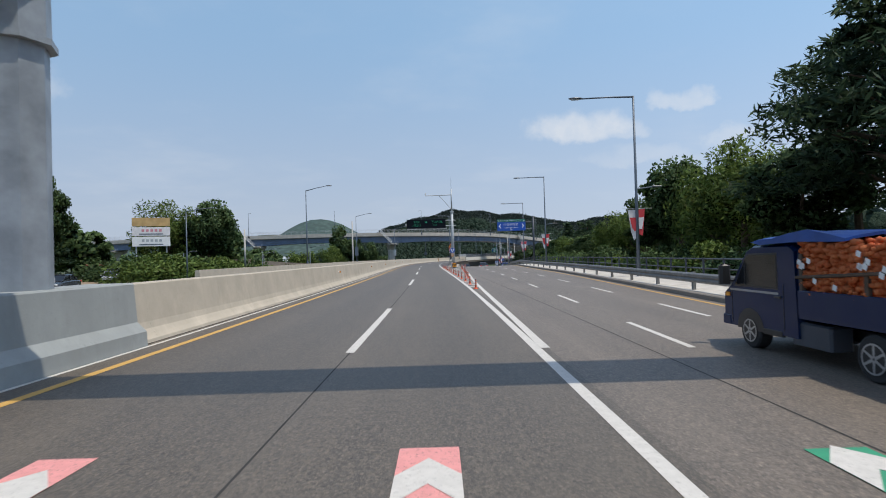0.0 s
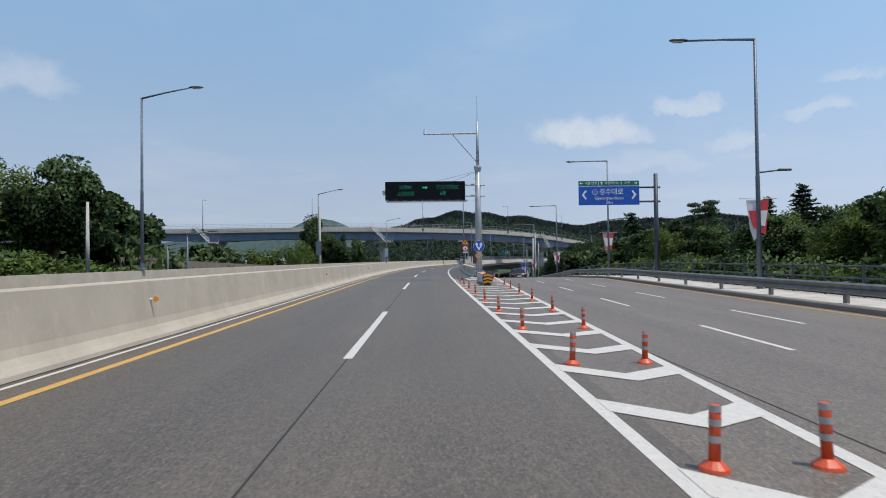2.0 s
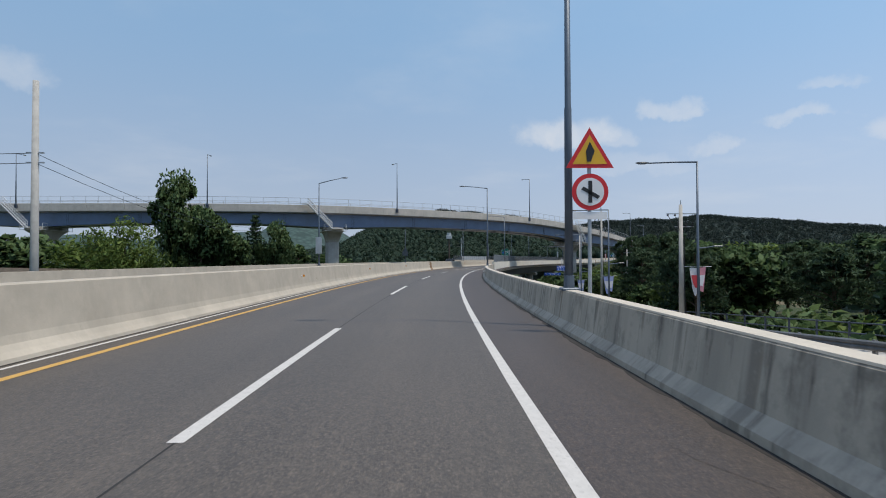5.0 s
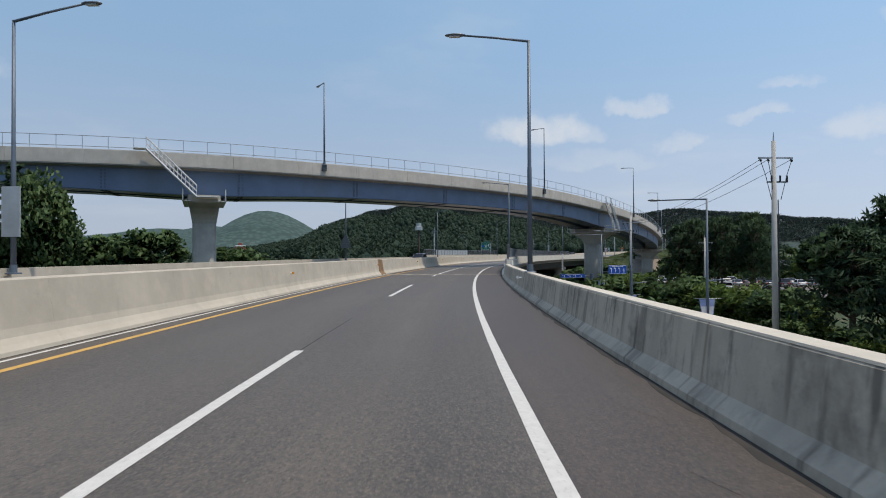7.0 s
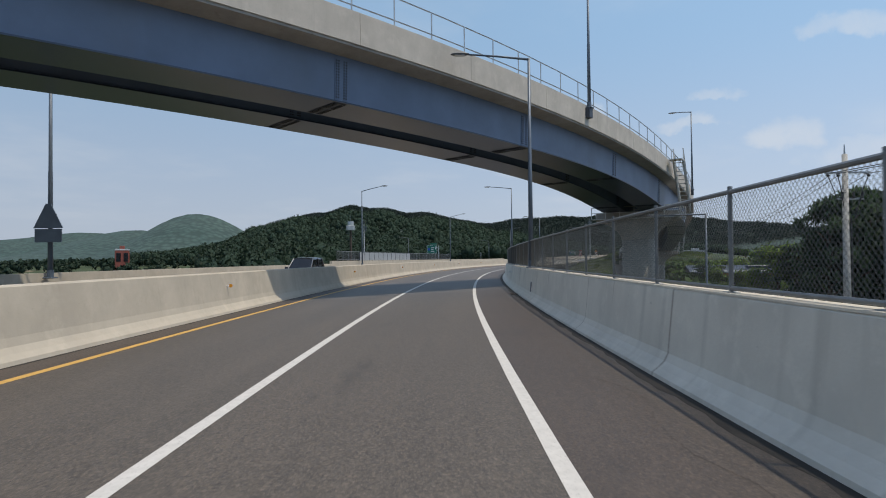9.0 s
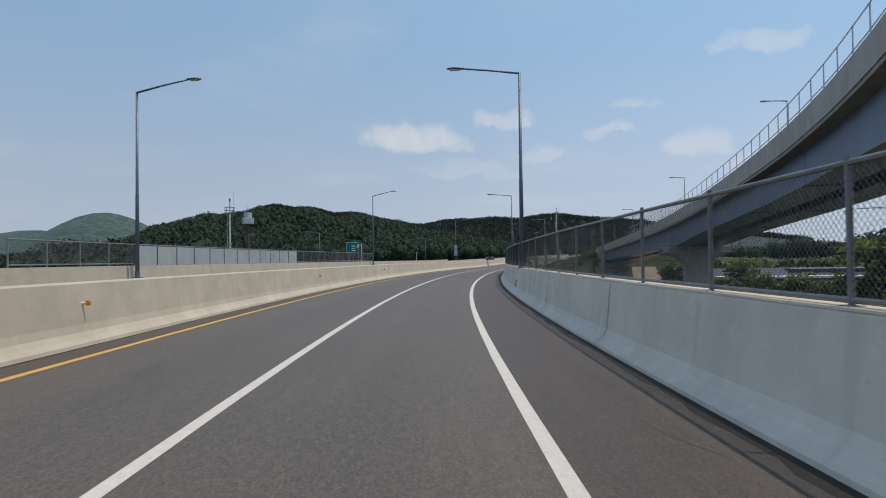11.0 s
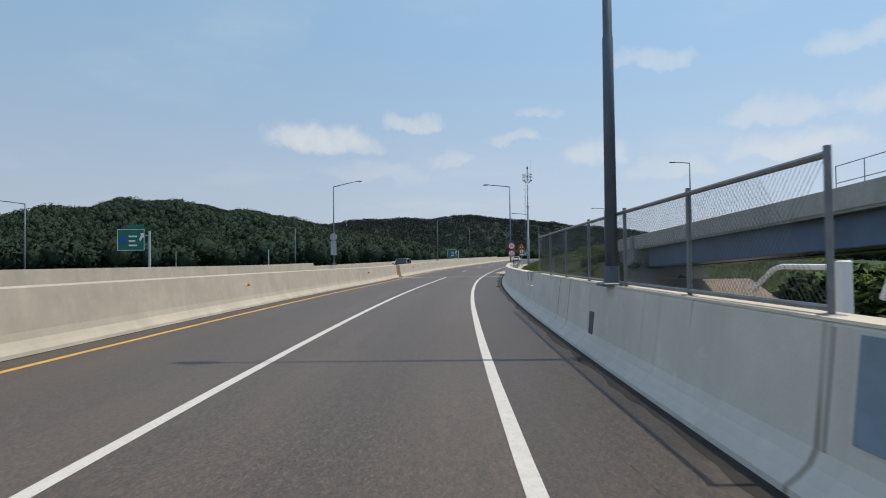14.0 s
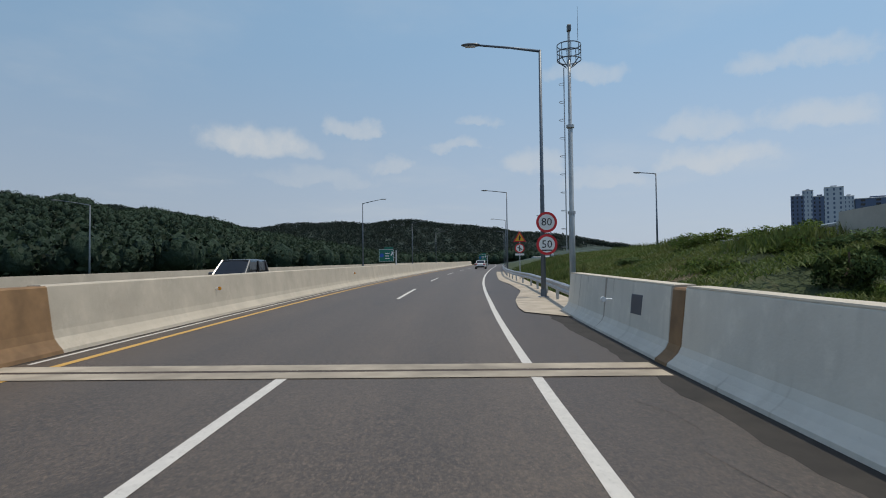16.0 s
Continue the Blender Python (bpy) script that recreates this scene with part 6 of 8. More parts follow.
tagged(part("stain_joint", sweep(313.62, 313.66, [(5.2 - 0.024, 0.29), (5.262, 1.1), (5.3, 1.1), (5.24, 0.29)], 0.2, shift=flare), M_FILLER), "dark stained joint strip in the parapet", "joint")


service_gate(195.75)
service_gate(328.9)

# fence and sound panels on the far parapet
ff = holder("far_fence", pose(0, 0, 0), "grey post-and-mesh fence on the far parapet", "fence", kind="structure")
for z in (2.56, 1.55):
    part("rail", B().tube([rp(s, -14.6, z) for s in steps(264, 322, 4)], 0.03, 6), M_FENCE, ff)
for s in steps(264, 322, 2.0):
    part("post", B().tube([rp(s, -14.6, 1.4), rp(s, -14.6, 2.6)], 0.035, 6), M_FENCE, ff)
vs, fs = [], []
r = 0.003
for s in np.arange(264, 321.1, 0.08):
    for a, bb, off in ((s, s + 0.9, 0.01), (s + 0.9, s, -0.01)):
        p, q = rp(a, -14.6 + off, 1.55), rp(bb, -14.6 + off, 2.56)
        o = len(vs)
        for c in (p, q):
            vs += [(c.x, c.y, c.z + 1.6 * r), (c.x + 1.2 * r, c.y + 0.6 * r, c.z - r), (c.x - 1.2 * r, c.y - 0.6 * r, c.z - r)]
        fs += [(o, o + 1, o + 4, o + 3), (o + 1, o + 2, o + 5, o + 4), (o + 2, o, o + 3, o + 5)]
net = bpy.data.meshes.new("wire_mesh")
net.from_pydata(vs, [], fs)
tagged(part("wire_mesh", net, M_WIRE, ff, "fine diamond wire mesh"), kind="stuff")
sw = holder("sound_screen", pose(0, 0, 0), "pale translucent sound screen on the far parapet", "sound screen", kind="structure")
for s in steps(272, 296, 2.0)[:-1]:
    part("panel", sweep(s + 0.05, s + 1.95, [(-14.54, 1.45), (-14.54, 2.5), (-14.5, 2.5), (-14.5, 1.45)], 2), M_SOUND, sw)
    part("post", B().tube([rp(s, -14.52, 1.4), rp(s, -14.52, 2.54)], 0.05, 6), M_STEEL_DARK, sw)

# small things on the barriers
def reflector_unit():
    g = holder("barrier_reflector", pose(0, 0, -60), "small amber reflector on a white bracket on the barrier", "reflector", "barrier reflectors")
    part("bracket", B().tube([(-0.05, 0, 0), (0.09, 0, 0)], 0.022, 8), M_SIGN_WHITE, g)
    part("lens", B().plate(disc(0.055, 16, 0.11, 0), -0.02, 0.012), M_AMBER, g, "amber lens")
    part("stem", B().box((0.0, 0, -0.09), (0.02, 0.03, 0.16)), M_GALV, g)
    return g


ref = reflector_unit()
spots = [36.0, 56.0, 76.0, 96.7, 117.0, 137.0, 157.1, 178.0, 197.3, 216.3, 235.0, 253.5, 272.0, 290.3, 309.2, 330.5, 352.4, 373.0, 393.0]
for i, s in enumerate(spots):
    m = rpose(s, median(s) - 4.46, 0.80)
    if i == 0:
        ref.matrix_basis = m
    else:
        copy_thing(ref, m)


def wall_pipe():
    g = holder("wall_lamp", pose(0, 0, -60), "small white round reflector on a bracket on the parapet", "reflector", "parapet reflectors")
    part("arm", B().tube([(0, 0, 0), (-0.14, 0, 0.0), (-0.14, -0.02, 0.0)], 0.02, 8), M_SIGN_WHITE, g)
    part("cap", B().plate(disc(0.05, 18, -0.17, 0.0), -0.03, 0.03), M_SIGN_WHITE, g)
    return g


wp = wall_pipe()
for i, s in enumerate((157.0, 177.5, 194.95, 232.0, 268.3, 327.84, 367.2)):
    m = rpose(s, 5.27 if s > 194 else 5.10, 0.78 if s > 194 else 0.6)
    if i == 0:
        wp.matrix_basis = m
    else:
        copy_thing(wp, m)
M_TAUPE = plain("taupe_painted_plate", (0.22, 0.185, 0.155), 0.7, 0, 0.25, 4.0)
M_HATCH_GREEN = plain("dark_green_hatch", (0.012, 0.045, 0.035), 0.5, 0, 0.2, 3.0)
for s, mt in ((195.97, M_TAUPE), (196.85, M_HATCH_GREEN), (220.9, M_STEEL_DARK), (268.75, M_RUST_DARK), (320.0, M_STEEL_DARK), (366.6, M_STEEL_DARK)):
    g = tagged(part("wall_hatch", B().bbox((0, 0, 0), (0.03, 0.42, 0.5) if s < 200 else (0.03, 0.62, 0.36) if s > 360 else (0.03, 0.3, 0.4), 0.01, pose(0, 0, 0)), mt), "dark square inspection hatch in the parapet", "hatch", "parapet hatches")
    hz = 0.46 if s < 196 or 200 < s < 360 else 0.72
    hz = 0.40 if s == 268.75 else hz
    g.matrix_basis = rpose(s, 5.186 + (hz - 0.29) * 0.11 + flare(s), hz) @ pose(0, 0, 0, 0, 5)

# iron drain gratings in the gutter
for s in (224.0, 291.4, 345.0):
    g = holder("drain_grating", rpose(s, 4.83, 0.004), "small rusty iron drain grating in the gutter", "drain", "gutter drains")
    part("frame", B().box((0, 0, 0.004), (0.34, 0.5, 0.012)), M_BLACK, g)
    for k in range(6):
        part("bar", B().box((0, -0.2 + 0.08 * k, 0.014), (0.3, 0.03, 0.012)), M_RUST_DARK, g)

# ---------------------------------------------------------------- trees
rng = np.random.default_rng(7)


def quads_mesh(name, c, a, b, normals=None):
    """Many loose quads: centres c, half-axes a and b."""
    n = len(c)
    v = np.empty((n, 4, 3))
    v[:, 0], v[:, 1], v[:, 2], v[:, 3] = c - a, c - b, c + a, c + b
    me = bpy.data.meshes.new(name)
    me.vertices.add(4 * n)
    me.vertices.foreach_set("co", v.ravel())
    me.loops.add(4 * n)
    me.loops.foreach_set("vertex_index", np.arange(4 * n))
    me.polygons.add(n)
    me.polygons.foreach_set("loop_start", np.arange(0, 4 * n, 4))
    me.update(calc_edges=True)
    if normals is not None:
        me.polygons.foreach_set("use_smooth", np.ones(n, dtype=bool))
        me.normals_split_custom_set(np.repeat(normals, 4, axis=0).tolist())
    return me


def rand_axes(n, la, lb, flat=0.0):
    a = rng.normal(size=(n, 3))
    a[:, 2] *= 1 - flat
    a /= np.linalg.norm(a, axis=1)[:, None]
    t = rng.normal(size=(n, 3))
    b = np.cross(a, t)
    b /= np.linalg.norm(b, axis=1)[:, None]
    k = rng.uniform(0.7, 1.3, (n, 1))
    return a * la * k, b * lb * k


def leaf_blobs(blobs, per, size, slim=0.6, squash=0.8):
    cs = []
    for x, y, z, r in blobs:
        d = rng.normal(size=(per, 3))
        d /= np.linalg.norm(d, axis=1)[:, None]
        rad = r * (0.42 + 0.78 * rng.random(per) ** 0.75)
        p = d * rad[:, None]
        p[:, 2] *= squash
        cs.append(p + (x, y, z))
    c = np.concatenate(cs)
    a, b = rand_axes(len(c), size, size * slim)
    return c, a, b


def limbs(b, height, spread, n, start=0.3):
    for k in range(n):
        ang, t = 2.4 * k + rng.uniform(-0.4, 0.4), start + (1 - start) * (k + 0.5) / n * 0.8
        z = height * t
        r = spread * rng.uniform(0.5, 0.9) * (1.1 - t * 0.6)
        b.tube([(0, 0, z), (math.cos(ang) * r * 0.5, math.sin(ang) * r * 0.5, z + r * 0.35), (math.cos(ang) * r, math.sin(ang) * r, z + r * 0.55)], [0.1, 0.07, 0.02], 5, False)
    return b


def make_tree(kind, label, fine=True):
    many, big = ((0.38, 1.5), (0.85, 1.02), (2.2, 0.58))[fine]
    g = holder("tree", pose(0, 0, -80), label, "tree", "roadside trees")
    if kind == "broad":
        blobs = []
        for k in range(44):
            d = rng.normal(size=3)
            d /= np.linalg.norm(d)
            r = rng.uniform(0.5, 1.0) if k < 30 else rng.uniform(0.88, 1.06)
            blobs.append((d[0] * 2.9 * r, d[1] * 2.9 * r, 5.9 + d[2] * 3.0 * r, rng.uniform(0.7, 1.35) if k < 30 else rng.uniform(0.5, 0.85)))
        c, a, b = leaf_blobs(blobs, int(125 * many), 0.30 * big)
        trunk = limbs(B().tube([(0, 0, -0.3), (0.1, 0, 2.5), (0, 0.1, 6.5)], [0.24, 0.18, 0.06], 8), 6.0, 2.8, 9)
        mat = M_LEAF
    elif kind == "light":
        blobs = []
        for k in range(30):
            ang, r = rng.uniform(0, 6.28), 2.6 * rng.random() ** 0.5
            blobs.append((math.cos(ang) * r, math.sin(ang) * r, rng.uniform(3.0, 8.6) - r * 0.5, rng.uniform(0.8, 1.3)))
        c, a, b = leaf_blobs(blobs, int(130 * many), 0.34 * big, 0.28, 1.1)
        trunk = limbs(B().tube([(0, 0, -0.3), (0, 0.1, 3), (0, 0, 6.5)], [0.22, 0.16, 0.05], 8), 6.0, 2.4, 8)
        mat = M_LEAF_LIGHT
    elif kind == "pine":
        blobs = []
        for k in range(30):
            t = k / 29
            ang, r = 2.4 * k + rng.uniform(-0.5, 0.5), rng.uniform(0.5, 1.0) * (3.2 - 2.0 * t)
            blobs.append((math.cos(ang) * r, math.sin(ang) * r, 3.6 + 6.0 * t + rng.uniform(-0.3, 0.3), rng.uniform(0.75, 1.25) * (1.15 - 0.45 * t)))
        c, a, b = leaf_blobs(blobs, int(145 * many), 0.30 * big, 0.22, 0.36)
        trunk = limbs(B().tube([(0, 0, -0.3), (0.15, 0, 3), (0.05, 0.1, 6), (0, 0, 9.6)], [0.22, 0.17, 0.12, 0.04], 8), 9.0, 3.0, 16, 0.36)
        mat = M_NEEDLE
    elif kind == "spruce":
        cs, aa, bb = [], [], []
        trunk = B().tube([(0, 0, -0.3), (0, 0, 10)], [0.2, 0.02], 8)
        for k in range(22):
            t = k / 21
            z, reach = 0.9 + 8.9 * t, (3.0 * (1 - t) ** 0.85 + 0.12)
            for j in range(9):
                ang = j * 0.698 + k * 0.41 + rng.uniform(-0.15, 0.15)
                rr = reach * rng.uniform(0.75, 1.1)
                n = int(6 + 18 * rr / 3)
                q = rng.random(n) ** 0.8
                p = np.column_stack([np.cos(ang) * rr * q, np.sin(ang) * rr * q, z + 0.25 * q - 0.55 * q * q * rr * 0.45 + rng.normal(0, 0.07, n)])
                p[:, :2] += rng.normal(0, 0.16, (n, 2))
                cs.append(p)
            trunk.tube([(0, 0, z), (math.cos(k) * reach * 0.8, math.sin(k) * reach * 0.8, z - 0.1 * reach)], [0.05, 0.01], 4, False)
        c = np.concatenate(cs)
        a, b = rand_axes(len(c), 0.27, 0.1, 0.4)
        mat = M_NEEDLE
    else:
        blobs = []
        for k in range(16):
            ang, r = rng.uniform(0, 6.28), 2.2 * rng.random() ** 0.5
            blobs.append((math.cos(ang) * r, math.sin(ang) * r, rng.uniform(0.2, 1.6) * (1.2 - r / 3.5), rng.uniform(0.5, 0.95)))
        c, a, b = leaf_blobs(blobs, int(130 * many), 0.2 * big, 0.5, 0.85)
        trunk = limbs(B().tube([(0, 0, -0.3), (0, 0, 0.8)], [0.08, 0.04], 6), 1.0, 1.6, 6)
        mat = M_LEAF if kind == "bush" else M_LEAF_LIGHT
    part("trunk", trunk, M_BARK, g)
    mid = c.mean(axis=0) - (0, 0, 1.0 if kind in ("pine", "spruce") else 0.3)
    out = (c - mid) / (np.abs(c - mid).max(axis=0) + 0.01)
    out = out / np.linalg.norm(out, axis=1)[:, None] + rng.normal(0, 0.35, c.shape)
    out /= np.linalg.norm(out, axis=1)[:, None]
    part("crown", quads_mesh("crown", c, a, b, out), mat, g)
    return g


PROTO = {}
LABELS = {"broad": "dark green broadleaf tree in full summer leaf", "light": "light green feathery broadleaf tree", "pine": "dark pine with layered flat needle clumps",
          "spruce": "dark conical spruce with drooping boughs", "bush": "dense dark green roadside bush", "shrub": "light green leafy shrub"}


def plant(kind, x, y, top=None, scale=1.0, z=None, wide=1.0, variant=0):
    """A tree at x, y; top: the height of its tip in the world."""
    ts, td = to_road(np.array([float(x)]), np.array([float(y)]))
    near = 2 if abs(td[0]) < 62 and ts[0] < 115 or 115 < ts[0] < 206 and -40 < td[0] < -18 or kind in ("bush", "shrub") and 335 < ts[0] < 410 else 1 if 115 < ts[0] < 262 and -66 < td[0] < 45 else 0
    key = (kind, variant, near)
    if z is None:
        z = float(ground_z(np.array([x]), np.array([y]))[0])
    full = {"broad": 9.9, "light": 9.4, "pine": 10.2, "spruce": 9.9, "bush": 2.4, "shrub": 2.4}[kind]
    sc = scale if top is None else (top - z) / full
    m = pose(x, y, z - 0.05, 0, 0, rng.uniform(0, 360)) @ Matrix.Diagonal((sc * wide, sc * wide, sc, 1))
    if key not in PROTO:
        PROTO[key] = make_tree(kind, LABELS[kind], near)
        PROTO[key].matrix_basis = m
        if kind in ("bush", "shrub"):
            PROTO[key].name = "bush"
            tagged(PROTO[key], category="bush", group="roadside bushes")
        return PROTO[key]
    ob = copy_thing(PROTO[key], Matrix.Identity(4))
    ob.matrix_basis = m
    return ob


def pr(kind, s, d, top, **kw):
    p = rp(s, d)
    return plant(kind, p.x, p.y, top, **kw)


# right of the main road: tall pines first, then mixed trees that thin out
for s, d, top, kind, v, w in ((24, 22.5, 13.2, "pine", 0, 1.45), (29, 25, 14.0, "pine", 1, 1.4), (35, 28, 11.5, "pine", 0, 1.2), (20, 26, 14, "pine", 1, 1.2), (41, 24, 10.3, "light", 0, 1.1),
                              (47, 25.5, 10.6, "light", 1, 1.05), (53, 25, 10.4, "broad", 0, 1.05), (59, 24, 7.8, "broad", 1, 1.1), (14, 22, 13, "pine", 0, 1.2), (33, 23, 8, "broad", 1, 1.2),
                              (64.8, 24.4, 6.9, "light", 0, 1.1), (67.5, 22.8, 6.7, "light", 1, 0.9), (71.5, 26, 6.6, "broad", 0, 1.2), (77, 27, 5.6, "light", 1, 1.2), (83, 25, 4.6, "broad", 1, 1.3), (90, 30, 5.6, "light", 0, 1.2),
                              (97, 27, 4.6, "broad", 0, 1.3), (100.9, 38.4, 8.3, "spruce", 0, 1.3), (104.4, 26.9, 5.7, "light", 1, 1.2), (104, 30, 7.5, "pine", 1, 1.2), (112, 28, 5.4, "broad", 1, 1.3), (119, 33, 6.8, "pine", 0, 1.2),
                              (126, 29, 4.8, "broad", 0, 1.3), (132, 38, 7.6, "light", 1, 1.2), (147, 34.5, 8.9, "spruce", 1, 1.45), (139, 29, 4.2, "broad", 1, 1.3), (144, 44, 8.6, "light", 0, 1.1),
                              (66, 33, 6.6, "spruce", 1, 1.1), (86, 36, 6.4, "pine", 0, 1.2), (100, 42, 7.2, "broad", 1, 1.2), (76, 35, 6.6, "broad", 1, 1.2), (56, 32, 7.6, "pine", 0, 1.2), (122, 46, 9.0, "spruce", 0, 1.0)):
    pr(kind, s, d, top, variant=v, wide=w)
for k in range(30):
    s = -14 + 5.6 * k
    pr("bush" if k % 3 else "shrub", s, curb_d(s) + 7.0 + rng.uniform(0, 2.5), main_z(s) + rng.uniform(1.6, 2.8), variant=k % 2, wide=1.2)
# low ground to the right of the ramp and viaduct
for k in range(58):
    s = 150 + rng.uniform(0, 175)
    d = rng.uniform(30, 80)
    if s > 205 and d < 42:
        d += 22
    if 225 < s < 312 and d < 62:
        d += 30
    kind = ("pine", "broad", "pine", "light", "broad")[k % 5]
    pr(kind, s, d, rng.uniform(2.0, 5.2) + (d - 30) * 0.03, variant=k % 2, wide=rng.uniform(1.1, 1.5))
for s, d, top in ((244.7, 29.1, 6.2), (245.5, 31.0, 7.2), (250.4, 35.7, 7.6), (248, 33.5, 7.0), (243, 34.5, 7.4), (246, 39, 8.0), (252, 41, 7.8), (240, 38, 6.8)):
    pr("pine", s, d, top, variant=0, wide=0.75)
for k in range(16):
    pr("broad" if k % 2 else "light", 172 + 3.2 * k + rng.uniform(-1, 1), 23.5 + rng.uniform(0, 4), rng.uniform(-2.6, -0.3), variant=k % 2, wide=1.5)
# left of the opposite lanes
for x, y, top, kind, v, w in ((-50, 105, 14.5, "light", 0, 1.1), (-43, 106, 13.8, "broad", 0, 1.0), (-54, 140, 12.2, "broad", 1, 1.1), (-47, 119, 11.8, "broad", 0, 1.0), (-48, 113, 12.0, "broad", 1, 1.1), (-50, 131, 10.5, "broad", 0, 1.0), (-57, 128, 10.5, "broad", 0, 1.3),
                              (-54.5, 73, 13.5, "broad", 1, 0.9), (-59.5, 86, 16.5, "broad", 1, 0.62), (-64, 88, 13, "broad", 0, 1.1), (-75, 110, 12, "broad", 1, 1.3), (-82, 130, 11, "broad", 0, 1.3), (-70, 98, 11, "pine", 0, 1.2),
                              (-31.8, 179.3, 12.9, "broad", 0, 0.55), (-34, 191, 9.2, "broad", 1, 0.75), (-32.5, 168, 6.8, "light", 0, 1.0), (-27.5, 174.6, 8.8, "broad", 1, 0.65), (-28.6, 198.5, 8.2, "spruce", 1, 0.9),
                              (-27, 176, 7.0, "broad", 1, 1.0), (-24.6, 193.9, 7.8, "broad", 0, 0.64), (-62, 150, 8.5, "broad", 0, 1.3), (-70, 160, 8, "broad", 1, 1.3), (-52, 165, 6.5, "broad", 1, 1.3), (-80, 175, 9, "broad", 0, 1.3),
                              (-45, 185, 5.5, "light", 0, 1.4), (-58, 190, 6, "broad", 0, 1.4), (-90, 195, 8, "broad", 1, 1.4), (-30, 225, 5.4, "broad", 0, 1.15), (-36, 226, 5.2, "broad", 1, 1.2), (-39, 235, 5.6, "broad", 1, 1.2), (-24, 240, 3.4, "broad", 0, 1.4)):
    plant(kind, x, y, top, variant=v, wide=w)
for x, y, top in ((-35.5, 74, 3.6), (-39, 80, 4.2), (-44, 86, 4.6), (-39, 85, 4.0), (-36, 90, 3.4), (-42, 95, 4.2), (-48, 92, 4.4), (-37, 100, 2.8), (-34, 97, 2.4), (-47, 100, 4.8), (-47, 58, 2.6), (-50, 63, 3.2)):
    plant("shrub" if x > -40 else "bush", x, y, top, variant=0, wide=1.4)
for x, y, top in ((-47, 121, 6.5), (-50, 127, 7.5), (-46.5, 129, 5.0), (-53, 135, 8.0), (-48, 137, 4.5), (-51, 146, 5.0), (-55, 119, 8.0), (-47, 150, 4.0), (-54, 156, 4.5)):
    plant("bush", x, y, top, variant=1, wide=0.8)
for k in range(46):
    s, d = rng.uniform(232, 338), rng.uniform(13, 46)
    if s < 312 and d > 24:
        d = 13 + (d - 24) * 0.5
    pr(("broad", "light", "bush", "pine")[k % 4], s, d, rng.uniform(-3.2, -0.6) + (d > 26) * 1.5, variant=k % 2, wide=rng.uniform(1.3, 1.8))
for k in range(70):
    s, d = rng.uniform(306, 352), rng.uniform(27, 95)
    pr(("broad", "light", "broad", "pine")[k % 4], s, d, (rng.uniform(-4.2, -2.6) if d < 62 and s < 345 else rng.uniform(-2.0, 1.5)), variant=k % 2, wide=rng.uniform(1.3, 1.8))
for k in range(22):
    s, d = 160 + 1.65 * k, 23 + 20 * ((k * 0.618) % 1)
    pr(("pine", "pine", "broad", "pine", "pine")[k % 5], s, d, rng.uniform(2.0, 3.8) if k < 19 else rng.uniform(3.0, 6.0), variant=k % 2, wide=rng.uniform(1.0, 1.3))
# behind the bridge end, seen below the girders
for k in range(26):
    s, d = 361 + 9 * ((k * 0.37) % 1), 27.5 + 1.5 * k
    p = rp(s, d, 0)
    if np.min(np.hypot(_b3[:, 0] - p.x, _b3[:, 1] - p.y)) > 7:
        pr("light" if k % 3 == 0 else "broad", s, d, rng.uniform(-0.2, 1.8), variant=0, wide=rng.uniform(1.3, 1.7))
# round the bridge's bank
for x, y, top in ((120, 345, 3.0), (131, 362, 4.2), (140, 380, 4.6), (110, 325, 1.5), (104, 330, 0.5), (150, 395, 5.0), (125, 330, 3.5), (96, 312, -0.5), (100, 318, 0.2), (86, 330, -2.0), (82, 322, -2.2), (92, 326, -1.8)):
    plant("broad", x, y, top, variant=0, wide=1.6)

